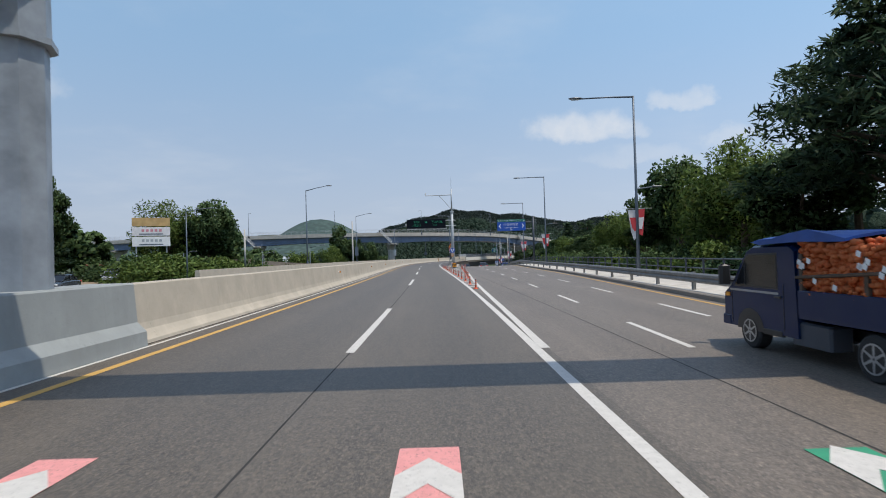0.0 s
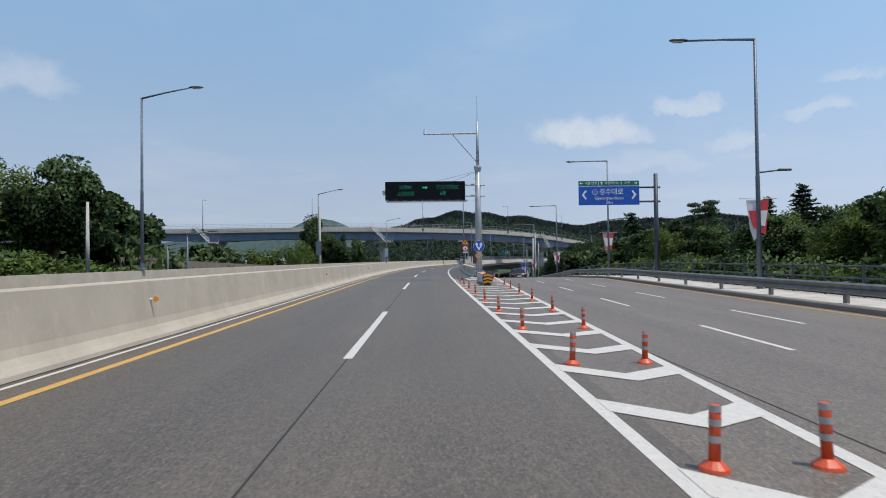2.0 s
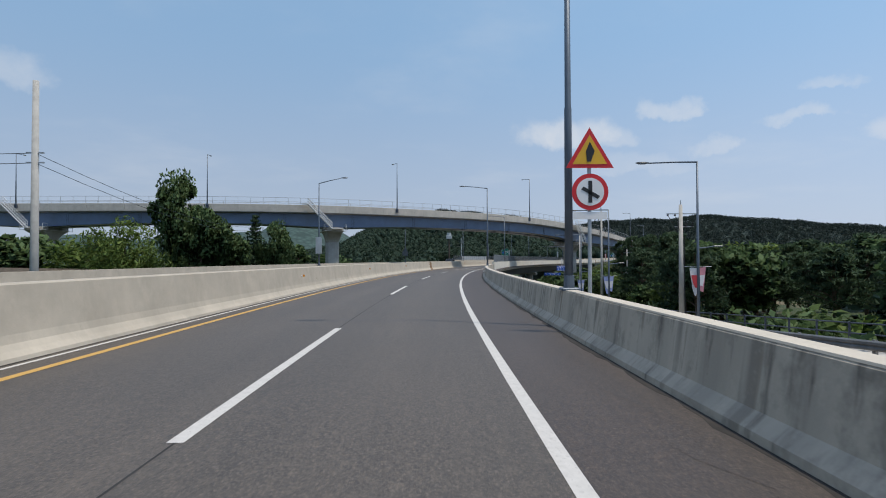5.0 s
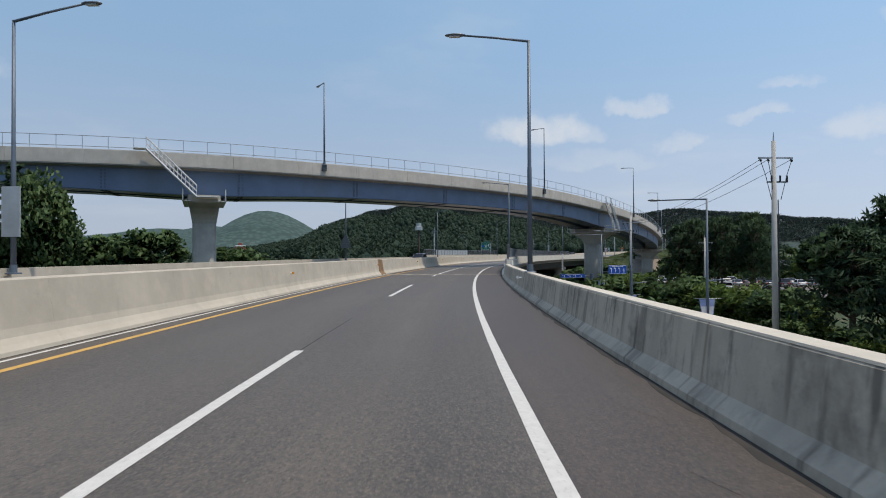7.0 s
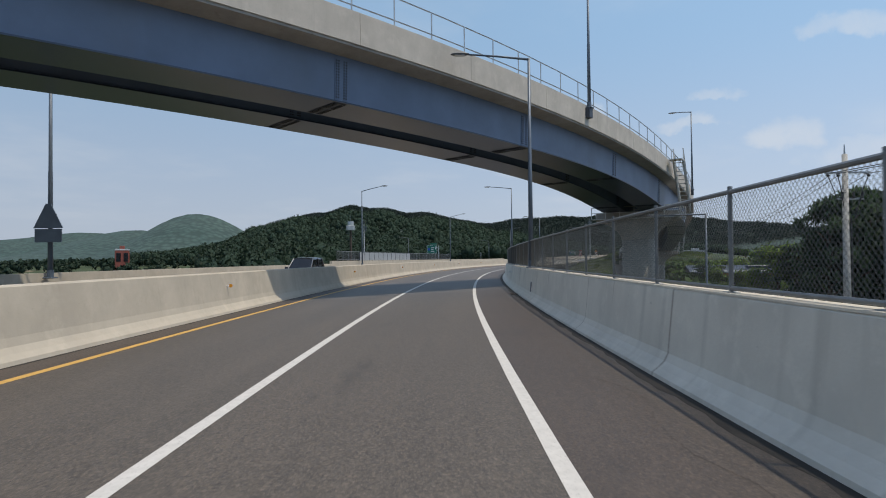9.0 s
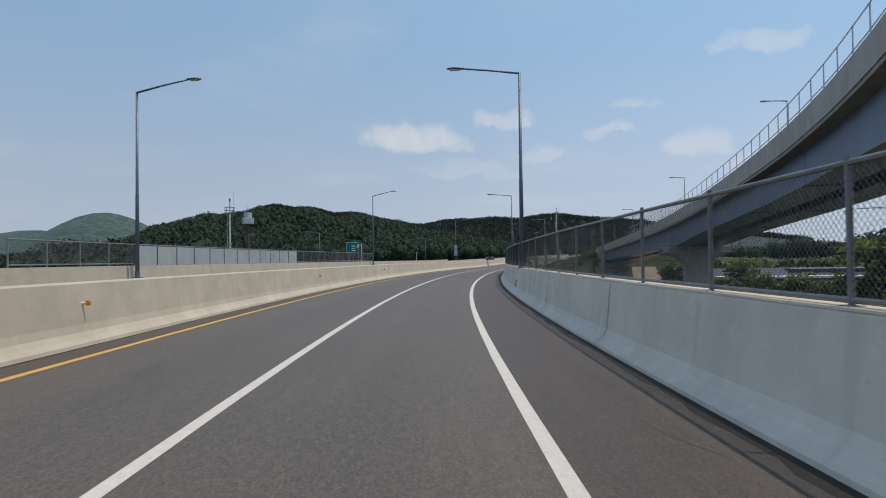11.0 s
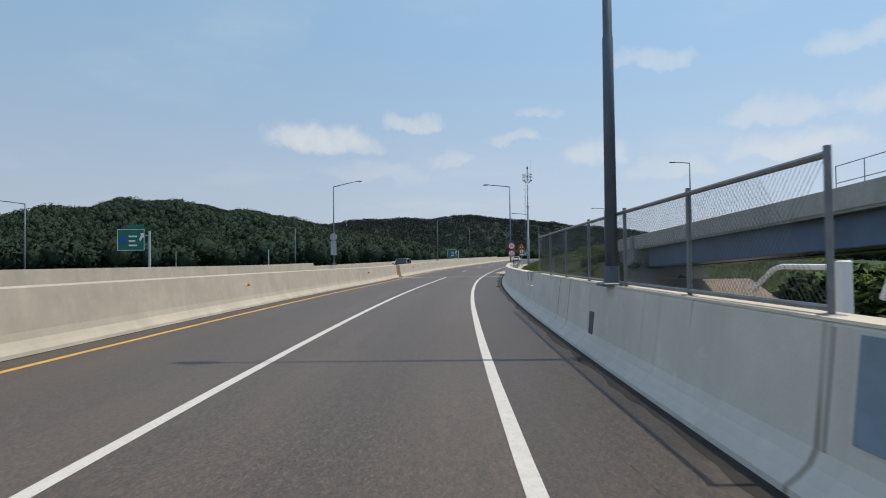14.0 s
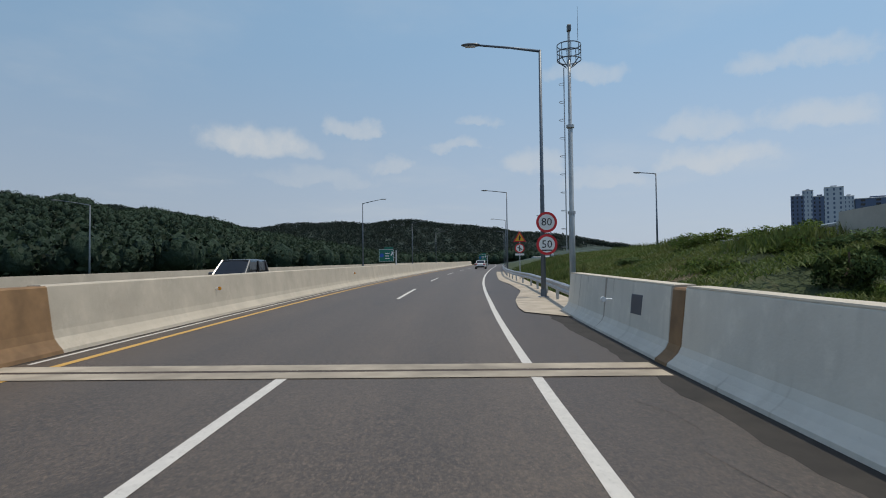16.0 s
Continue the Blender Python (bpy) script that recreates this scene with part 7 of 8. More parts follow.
# ---------------------------------------------------------------- woods over the hills, too many to count


def woods(name, pts, height, leaves, leaf, mat, label, cores=True):
    """Crowns of loose leaf clumps round a dark core, each tree of its own size and outline."""
    n = len(pts)
    z = ground_z(pts[:, 0], pts[:, 1])
    hh = height * rng.uniform(0.78, 1.2, n)
    rad = np.column_stack([hh * rng.uniform(0.30, 0.46, n), hh * rng.uniform(0.30, 0.46, n), hh * rng.uniform(0.40, 0.50, n)])
    mid = np.column_stack([pts, z + hh * 0.48])
    q = np.repeat(np.arange(n), leaves)
    d = rng.normal(size=(len(q), 3))
    d[:, 2] += 0.35
    d /= np.linalg.norm(d, axis=1)[:, None]
    az, ph = np.arctan2(d[:, 1], d[:, 0]), rng.uniform(0, 6.28, n)[q]
    lump = 1 + 0.16 * np.sin(3 * az + ph) * np.cos(4 * d[:, 2] + ph)
    c = mid[q] + d * rad[q] * (lump * rng.uniform(0.82, 1.08, len(q)))[:, None]
    a, b = rand_axes(len(c), leaf, leaf * 0.7)
    face = d * 0.75 + (0, 0, 0.5) + rng.normal(0, 0.12, d.shape)
    face /= np.linalg.norm(face, axis=1)[:, None]
    me = quads_mesh(name, c, a, b, face)
    me.materials.append(mat)
    ob = tagged(new(name, me), label, "woods", kind="stuff")
    if cores:
        ball = bmesh.new()
        bmesh.ops.create_icosphere(ball, subdivisions=1, radius=1.0)
        bv, bf = np.array([tuple(v.co) for v in ball.verts]), np.array([[v.index for v in f.verts] for f in ball.faces])
        ball.free()
        co = mid[:, None, :] + bv[None] * (rad * (0.88, 0.88, 0.92))[:, None, :] * rng.uniform(0.85, 1.0, (n, len(bv), 1))
        fs = (bf[None] + (np.arange(n) * len(bv))[:, None, None]).reshape(-1, 3)
        cm = bpy.data.meshes.new("crown_cores")
        cm.from_pydata(co.reshape(-1, 3).tolist(), [], fs.tolist())
        cm.polygons.foreach_set("use_smooth", np.ones(len(fs), dtype=bool))
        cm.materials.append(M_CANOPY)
        t = tagged(new("crown_cores", cm), kind="stuff")
        t.parent = ob


pts = np.column_stack([rng.uniform(-330, 1000, 60000), rng.uniform(1080, 1720, 60000)])
hz = ground_z(pts[:, 0], pts[:, 1])
crest = np.interp(pts[:, 0], [r[0] for r in RIDGE], [r[1] for r in RIDGE])
pts = pts[(hz > 3.0) & (pts[:, 1] < crest + 50)][:23000]
woods("hill_woods", pts, 9.0, 15, 1.15, M_HILL_LEAF, "dense dark green woods with a haze-blue tint over the low hill", False)
pts = np.column_stack([rng.uniform(-190, 360, 9000), rng.uniform(650, 900, 9000)])
pts = pts[ground_z(pts[:, 0], pts[:, 1]) > 0][:5200]
woods("spur_woods", pts, 9.0, 52, 0.62, M_WOODS, "dense green woods over the nearer spur")
belt = np.concatenate([np.column_stack([rng.uniform(-420, -95, 1300), rng.uniform(120, 900, 1300)]), np.column_stack([rng.uniform(110, 520, 1700), rng.uniform(40, 900, 1700)]),
                       np.column_stack([rng.uniform(-160, 130, 1500), rng.uniform(440, 640, 1500)]), np.column_stack([rng.uniform(-95, 0, 350), rng.uniform(340, 470, 350)]), np.column_stack([rng.uniform(-90, -40, 120), rng.uniform(225, 330, 120)]),
                       np.column_stack([rng.uniform(40, 120, 160), rng.uniform(40, 190, 160)]), np.column_stack([rng.uniform(-230, -85, 400), rng.uniform(-20, 130, 400)])])
bs_, bd_ = to_road(belt[:, 0], belt[:, 1])
ub = np.array([np.min(np.hypot(_b3[:, 0] - p[0], _b3[:, 1] - p[1])) for p in belt])
belt = belt[(np.abs(bd_) > 48) & (ub > 22) & ~((bs_ > 330) & (bd_ > 0) & (bd_ < 75))]
# open fields to the north-west, where the far hills show down to their feet
field = (belt[:, 1] > 215) & (belt[:, 0] - 5 < -0.22 * (belt[:, 1] - 195))
flat = belt[~field]
away = np.abs(to_road(flat[:, 0], flat[:, 1])[1]) > 130
woods("flat_woods", flat[~away], 8.5, 110, 0.48, M_WOODS, "belts of dark green trees on the flat land")
woods("distant_woods", flat[away], 8.5, 45, 0.75, M_WOODS, "distant belts of dark green trees on the flat land")
woods("low_woods", belt[field][::2], 3.6, 40, 0.5, M_WOODS, "low scrub and young trees on the open fields")

# grass on the bank beside the end of the viaduct
n = 150000
gs_, gd_ = rng.uniform(338, 450, n), 6.9 + 33 * rng.random(n) ** 1.4
P = np.array([rp(s, d)[:2] for s, d in zip(gs_, gd_)])
zg = ground_z(P[:, 0], P[:, 1])
tall = 0.25 + 0.55 * (np.sin(P[:, 0] * 0.35) * np.cos(P[:, 1] * 0.31) > 0.25) * rng.random(n)
c = np.column_stack([P, zg + tall * 0.45])
ang = rng.uniform(0, 6.28, n)
a = np.column_stack([np.cos(ang) * 0.035, np.sin(ang) * 0.035, np.zeros(n)])
b = np.column_stack([rng.normal(0, 0.12, n), rng.normal(0, 0.12, n), tall * 0.5])
me = quads_mesh("bank_grass", c, a * 1.1, b)
me.materials.append(M_GRASS)
tagged(new("bank_grass", me), "long uncut grass and weeds on the bank", "grass", kind="stuff")
for k in range(12):
    s, d = rng.uniform(347, 395), rng.uniform(11, 22)
    p = rp(s, d)
    z = float(ground_z(np.array([p.x]), np.array([p.y]))[0])
    plant("bush" if k % 2 else "shrub", p.x, p.y, z + rng.uniform(0.5, 1.2), variant=k % 2, wide=1.6)

# tall weeds and bushes against the stone-faced wing wall
for k in range(26):
    u, e = U_END + 0.8 + 9.5 * ((k * 0.618) % 1), BW + 0.9 + 4.2 * ((k * 0.37) % 1)
    p = bp(u, e)
    plant("bush" if k % 3 else "shrub", p.x, p.y, rng.uniform(1.5, 2.7) - 0.32 * (e - BW), variant=k % 2, wide=rng.uniform(0.55, 0.9))

# ---------------------------------------------------------------- vehicles


def wheel(parent, x, y, r, w, spokes=5):
    t = part("wheel", B().tube([(x - w / 2, y, r), (x - w / 2 + 0.02, y, r), (x + w / 2 - 0.02, y, r), (x + w / 2, y, r)], [r * 0.92, r, r, r * 0.92], 24), M_RUBBER, parent, "black tyre")
    side = -1 if x < 0 else 1
    part("rim", B().tube([(x + side * (w / 2 - 0.03), y, r), (x + side * (w / 2 + 0.008), y, r)], r * 0.62, 20), M_BLACK, t)
    b = B()
    for k in range(spokes):
        a = 2 * math.pi * k / spokes
        ca, sa = math.cos(a), math.sin(a)
        q = [(-0.07, 0.05), (0.07, 0.05), (0.05, 0.6), (-0.05, 0.6)]
        xs = x + side * (w / 2 + 0.014)
        b.add([(xs, y + (u * ca + v * sa) * r, r + (-u * sa + v * ca) * r) for u, v in q], [(0, 1, 2, 3)])
    part("spokes", b, M_RIM, t, "silver alloy spokes")
    part("rim_ring", B().loft([[(x + side * (w / 2 + 0.016), y + math.cos(k * math.pi / 12) * rr * r, r + math.sin(k * math.pi / 12) * rr * r) for k in range(24)] for rr in (0.58, 0.66)], False), M_RIM, t)


def section(y, w, z0, z1, crown=0.05, n=5):
    """A rounded cross-section of a car body at y."""
    pts = [(-w * 0.96, z0), (w * 0.96, z0), (w, z0 + (z1 - z0) * 0.35), (w * 0.97, z1 - 0.06), (w * 0.88, z1)]
    pts += [(w * 0.4, z1 + crown), (-w * 0.4, z1 + crown), (-w * 0.88, z1), (-w * 0.97, z1 - 0.06), (-w, z0 + (z1 - z0) * 0.35)]
    return [(x, y, z) for x, z in pts]


def make_car(m, paint, label, suv=False):
    """A car that points along +y."""
    g = holder("car", m, label, "car", "cars")
    L, W_, belt_z, roof = (4.5, 0.92, 1.0, 1.68) if suv else (4.7, 0.91, 0.9, 1.44)
    h = L / 2
    part("body", B().loft([section(-h, W_ * 0.8, 0.42, 0.78), section(-h + 0.1, W_ * 0.93, 0.3, belt_z - 0.02), section(-h * 0.55, W_, 0.24, belt_z + 0.03), section(0, W_, 0.22, belt_z), section(h * 0.45, W_, 0.24, belt_z - 0.06), section(h - 0.25, W_ * 0.95, 0.28, belt_z - 0.2), section(h, W_ * 0.78, 0.38, belt_z - 0.34)]), paint, g, smooth=False)
    y0, y1, y2, y3 = (-h + 0.12, -h + 0.5, h * 0.12, h * 0.5) if suv else (-h + 0.55, -h + 1.35, h * 0.08, h * 0.48)
    rings = [section(y0, W_ * 0.82, belt_z - 0.02, belt_z + 0.06, 0.02), section(y1, W_ * 0.74, belt_z - 0.02, roof - 0.04, 0.03), section((y1 + y2) / 2, W_ * 0.75, belt_z - 0.02, roof, 0.04), section(y2, W_ * 0.74, belt_z - 0.02, roof - 0.05, 0.03), section(y3, W_ * 0.84, belt_z - 0.1, belt_z, 0.02)]
    part("cabin_glass", B().loft(rings), M_GLASS_DARK, g, "dark tinted cabin glass")
    part("roof", B().loft([[(-W_ * 0.68, y, roof - 0.03), (W_ * 0.68, y, roof - 0.03), (W_ * 0.6, y, roof + 0.045 + dz), (-W_ * 0.6, y, roof + 0.045 + dz)] for y, dz in ((y1 - 0.02, -0.02), ((y1 + y2) / 2, 0.01), (y2 + 0.02, -0.03))]), paint, g)
    for sx in (-1, 1):
        for ya, yb, zb in ((y0 + 0.1, y1, 0), (y3 - 0.05, y2, 0)):
            part("pillar", B().tube([(sx * W_ * 0.82, ya, belt_z), (sx * W_ * 0.71, yb, roof - 0.02)], 0.045, 6), paint, g)
        part("pillar", B().tube([(sx * W_ * 0.84, (y1 + y2) / 2, belt_z), (sx * W_ * 0.735, (y1 + y2) / 2, roof - 0.02)], 0.04, 6), M_BLACK, g)
        part("tail_lamp", B().bbox((sx * W_ * 0.72, -h + 0.03, 0.8), (0.36, 0.12, 0.15), 0.03), M_RED_LAMP, g)
        part("headlamp", B().bbox((sx * W_ * 0.68, h - 0.07, 0.64), (0.4, 0.14, 0.13), 0.03), M_CLEAR_LAMP, g)
        part("mirror", B().bbox((sx * (W_ + 0.1), h * 0.3, belt_z + 0.06), (0.2, 0.12, 0.14), 0.03), paint, g)
    for sx in (-1, 1):
        for y in (-h * 0.6, h * 0.6):
            wheel(g, sx * (W_ - 0.09), y, 0.33, 0.22)
    part("bumper", B().bbox((0, -h + 0.02, 0.42), (W_ * 1.5, 0.12, 0.2), 0.04), M_BLACK, g)
    part("plate", B().box((0, -h - 0.045, 0.62), (0.5, 0.01, 0.12)), M_SIGN_WHITE, g, "blank white number plate")
    return g


white = make_car(rpose(456, 1.6), P_WHITE, "white saloon car on the ramp", False)
dark = make_car(rpose(383, -8.3, 0, 180), P_GREY, "dark grey people carrier on the opposite lanes", True)
copy_thing(dark, rpose(237, -8.3, 0, 180))
black = make_car(rpose(124, 8.6, main_z(124)), P_DARK, "black saloon car on the main road", False)
copy_thing(black, rpose(118, 12.0, main_z(118)))
silver = make_car(pose(-43.2, 75, -0.5, 0, 0, 205), P_SILVER, "silver car parked in the yard", False)
wsuv = make_car(pose(-46.6, 82, -0.5, 0, 0, 205), P_WHITE, "white off-road car parked", True)
copy_thing(dark, pose(-45.0, 78.5, -0.5, 0, 0, 200))
copy_thing(black, pose(-33.6, 50.5, -0.5, 0, 0, 190))
copy_thing(wsuv, pose(-33.6, 47.5, -0.5, 0, 0, 195))
fleet = (silver, wsuv, black, dark, white)
for k in range(22):
    p = rp(292 + 9.5 * (k // 11) + rng.uniform(-0.4, 0.4), 31 + 2.9 * (k % 11))
    copy_thing(fleet[k % 5], pose(p.x, p.y, -5.42, 0, 0, yaw_at(290) + rng.uniform(-4, 4)))
for k, (s, d) in enumerate(((271.3, 39.8), (253.8, 31.3), (271.6, 30.0), (270.5, 33.5), (264, 46))):
    p = rp(s, d)
    copy_thing((wsuv, black, silver, dark, black)[k], pose(p.x, p.y, -5.42, 0, 0, yaw_at(s) + 84))
lot = rpose(280, 43, -5.46)
tagged(part("parking_lot", B().box((0, 0, 0), (32, 54, 0.08), lot), M_ASPHALT_MAIN), "pale asphalt car park on the low ground", "car park", kind="structure")
yard = pose(-46, 76, -0.56, 0, 0, 31)
tagged(part("yard", B().box((0, 0, 0), (12, 66, 0.1), yard), M_DIRT), "bare earth yard with parked cars", "yard", kind="structure")


def container(m, label):
    g = holder("container", m, label, "container", "yard containers")
    b = B().bbox((0, 0, 1.3), (6.0, 2.4, 2.6), 0.04)
    part("body", b, M_RUST_RED, g)
    for k in range(20):
        part("rib", B().box((-2.85 + 0.3 * k, -1.22, 1.3), (0.12, 0.06, 2.3)), M_RUST_RED, g)
    return g


M_RUST_RED = plain("red_brown_container", (0.25, 0.065, 0.045), 0.6, 0, 0.25, 1.5)
cn = container(pose(-56.5, 97, -0.6, 0, 0, 30), "weathered red-brown steel container in the yard")
copy_thing(cn, pose(-51.5, 99, -0.6, 0, 0, 28))

# small blue lorry loaded with net bags of onions
tr = holder("lorry", rpose(7.0, 7.36, 0) @ Matrix.Diagonal((1, 1, 0.93, 1)), "small navy blue lorry loaded with orange net bags", "lorry")
TW = 0.80
side = [(0.75, 0.32), (2.72, 0.32), (2.80, 0.5), (2.78, 0.88), (2.55, 1.02), (2.05, 1.62), (1.85, 1.70), (0.9, 1.70), (0.8, 1.62)]
cab = B()
rings = []
for x in (-TW, -TW * 0.93, TW * 0.93, TW):
    k = 0.94 if abs(x) > TW * 0.95 else 1.0
    rings.append([(x, 0.75 + (y - 0.75) * (1 if y < 1.0 else k * 0.5 + 0.5), 0.32 + (z - 0.32) * (1 if z < 1.1 else k * 0.4 + 0.6)) for y, z in side])
cab.loft(rings)
part("cab", cab, P_NAVY, tr, "navy blue cab")
for sx in (-1, 1):
    win = [(1.22, 1.04), (2.36, 1.04), (2.30, 1.12), (2.02, 1.50), (1.92, 1.54), (1.22, 1.55)]
    part("window_seal", B().add([(sx * (TW + 0.003), 1.78 + (y - 1.78) * 1.06, 1.29 + (z - 1.29) * 1.12) for y, z in win], [tuple(range(6))]), M_BLACK, tr, "black rubber window seal")
    part("side_window", B().add([(sx * (TW + 0.006), y, z) for y, z in win], [tuple(range(6))]), M_GLASS_DARK, tr, "dark side window")
    part("vent_bar", B().box((sx * (TW + 0.008), 2.06, 1.25), (0.006, 0.02, 0.42)), M_BLACK, tr)
    part("mirror", B().bbox((sx * (TW + 0.15), 2.42, 1.22), (0.18, 0.12, 0.36), 0.04).tube([(sx * TW, 2.4, 1.1), (sx * (TW + 0.15), 2.42, 1.12)], 0.015, 6), M_BLACK, tr)
    part("stripe", B().box((sx * (TW + 0.005), 1.85, 0.95), (0.006, 1.35, 0.035)), M_SILVER, tr)
    part("indicator", B().bbox((sx * (TW + 0.01), 2.60, 0.86), (0.02, 0.14, 0.07), 0.01), M_AMBER, tr)
    part("door_handle", B().bbox((sx * (TW + 0.015), 1.18, 0.90), (0.03, 0.16, 0.035), 0.01), M_BLACK, tr)
    for y in (1.06, 2.48):
        part("door_line", B().box((sx * (TW + 0.003), y, 0.75), (0.004, 0.012, 0.72)), M_BLACK, tr)
    part("sill", B().bbox((sx * (TW - 0.02), 1.35, 0.34), (0.06, 0.5, 0.10), 0.02), M_BLACK, tr)
    arch = [(1.95 + 0.38 * math.cos(q * math.pi / 12), 0.30 + 0.36 * math.sin(q * math.pi / 12)) for q in range(13)]
    part("wheel_arch", B().add([(sx * (TW + 0.004), y, z) for y, z in arch], [tuple(range(13))]), M_BLACK, tr, "dark wheel arch")
    part("bumper_end", B().bbox((sx * (TW - 0.05), 2.66, 0.42), (0.12, 0.3, 0.2), 0.04), P_NAVY, tr)
part("rear_window", B().box((0, 0.755, 1.38), (1.2, 0.01, 0.3)), M_GLASS_DARK, tr)
part("headboard", B().bbox((0, 0.70, 1.15), (1.6, 0.06, 0.9), 0.02), P_NAVY, tr, "navy headboard behind the cab")
part("windscreen", B().add([(-TW * 0.86, 2.56, 1.06), (TW * 0.86, 2.56, 1.06), (TW * 0.8, 2.09, 1.62), (-TW * 0.8, 2.09, 1.62)], [(0, 1, 2, 3)]), M_GLASS_DARK, tr)
part("bed_floor", B().bbox((0, -0.85, 0.68), (1.66, 3.1, 0.1), 0.02), P_NAVY, tr)
for sx in (-1, 1):
    part("drop_side", B().bbox((sx * 0.81, -0.85, 0.86), (0.05, 3.1, 0.36), 0.015), P_NAVY, tr, "navy drop side of the bed")
part("tail_board", B().bbox((0, -2.4, 0.86), (1.66, 0.05, 0.36), 0.015), P_NAVY, tr)
part("chassis", B().box((0, 0.0, 0.42), (0.7, 4.6, 0.16)), M_BLACK, tr)
part("battery_box", B().bbox((-0.62, 0.55, 0.4), (0.3, 0.8, 0.34), 0.03), M_STEEL_DARK, tr)
for sx in (-1, 1):
    wheel(tr, sx * (TW - 0.1), 1.95, 0.29, 0.2, 6)
    wheel(tr, sx * (TW - 0.1), -0.62, 0.29, 0.22, 6)
for y in (0.62, -0.55, -1.7):
    part("stake", B().box((-0.8, y, 1.2), (0.05, 0.06, 0.72)), M_BARK, tr)
part("load_rail", B().tube([(-0.83, 0.7, 1.22), (-0.83, -2.3, 1.42)], 0.025, 6), M_BARK, tr)
ico = bmesh.new()
bmesh.ops.create_icosphere(ico, subdivisions=1, radius=1.0)
IV, IF = [tuple(v.co) for v in ico.verts], [tuple(v.index for v in f.verts) for f in ico.faces]
ico.free()
on = B()
for k in range(1500):
    face = k % 10
    y, z, x = rng.uniform(-2.3, 0.68), rng.uniform(0.98, 1.72), -0.8 + abs(rng.normal(0, 0.05))
    if face > 6:
        z, x = 1.68 + rng.normal(0, 0.04), rng.uniform(-0.78, 0.78)
    elif face == 6:
        x = rng.uniform(-0.78, 0.78)
        y = 0.66
    r = rng.uniform(0.040, 0.060)
    on.add([(x + p[0] * r, y + p[1] * r, z + p[2] * r * 0.85) for p in IV], IF)
M_ONION = foliage("onion_skins", (0.60, 0.13, 0.04), (0.90, 0.34, 0.13), (0.72, 0.19, 0.07))
M_TARP = plain("blue_tarpaulin", (0.012, 0.07, 0.30), 0.55, 0, 0.3, 3.0)
load = part("onion_load", on, M_ONION, tr, "orange onions in net bags", smooth=True)
part("load_core", B().bbox((0, -0.82, 1.28), (1.5, 2.9, 0.76), 0.1), M_ONION, tr, "stacked orange net bags")
for k in range(14):
    y, z = rng.uniform(-1.3, 0.6), rng.uniform(1.02, 1.6)
    part("paper_tag", B().add([(-0.87, y + u, z + v) for u, v in ((0, 0), (0.07, 0.03), (0.05, 0.1), (-0.02, 0.07))], [(0, 1, 2, 3)]), M_SIGN_WHITE, tr)
part("canvas", B().add([(-0.885, -1.1, 0.98), (-0.885, -2.35, 0.98), (-0.885, -2.35, 1.6), (-0.885, -1.5, 1.5)], [(0, 1, 2, 3)]), M_JOINT, tr, "beige canvas sheet")
part("tarp", B().loft([[(x, y + 0.05 * math.sin(5 * x), z + 0.035 * math.sin(7 * x + y * 4) + 0.02 * math.sin(13 * y + 3 * x)) for y, z in ((1.75, 1.70), (1.55, 1.80), (1.2, 1.82), (0.8, 1.86), (0.4, 1.86), (0.0, 1.82), (-0.3, 1.78), (-0.3, 1.74), (0.6, 1.74), (1.5, 1.72))] for x in (-0.84, -0.7, -0.45, -0.2, 0.1, 0.4, 0.7, 0.84)]), M_TARP, tr, "rumpled blue tarpaulin")

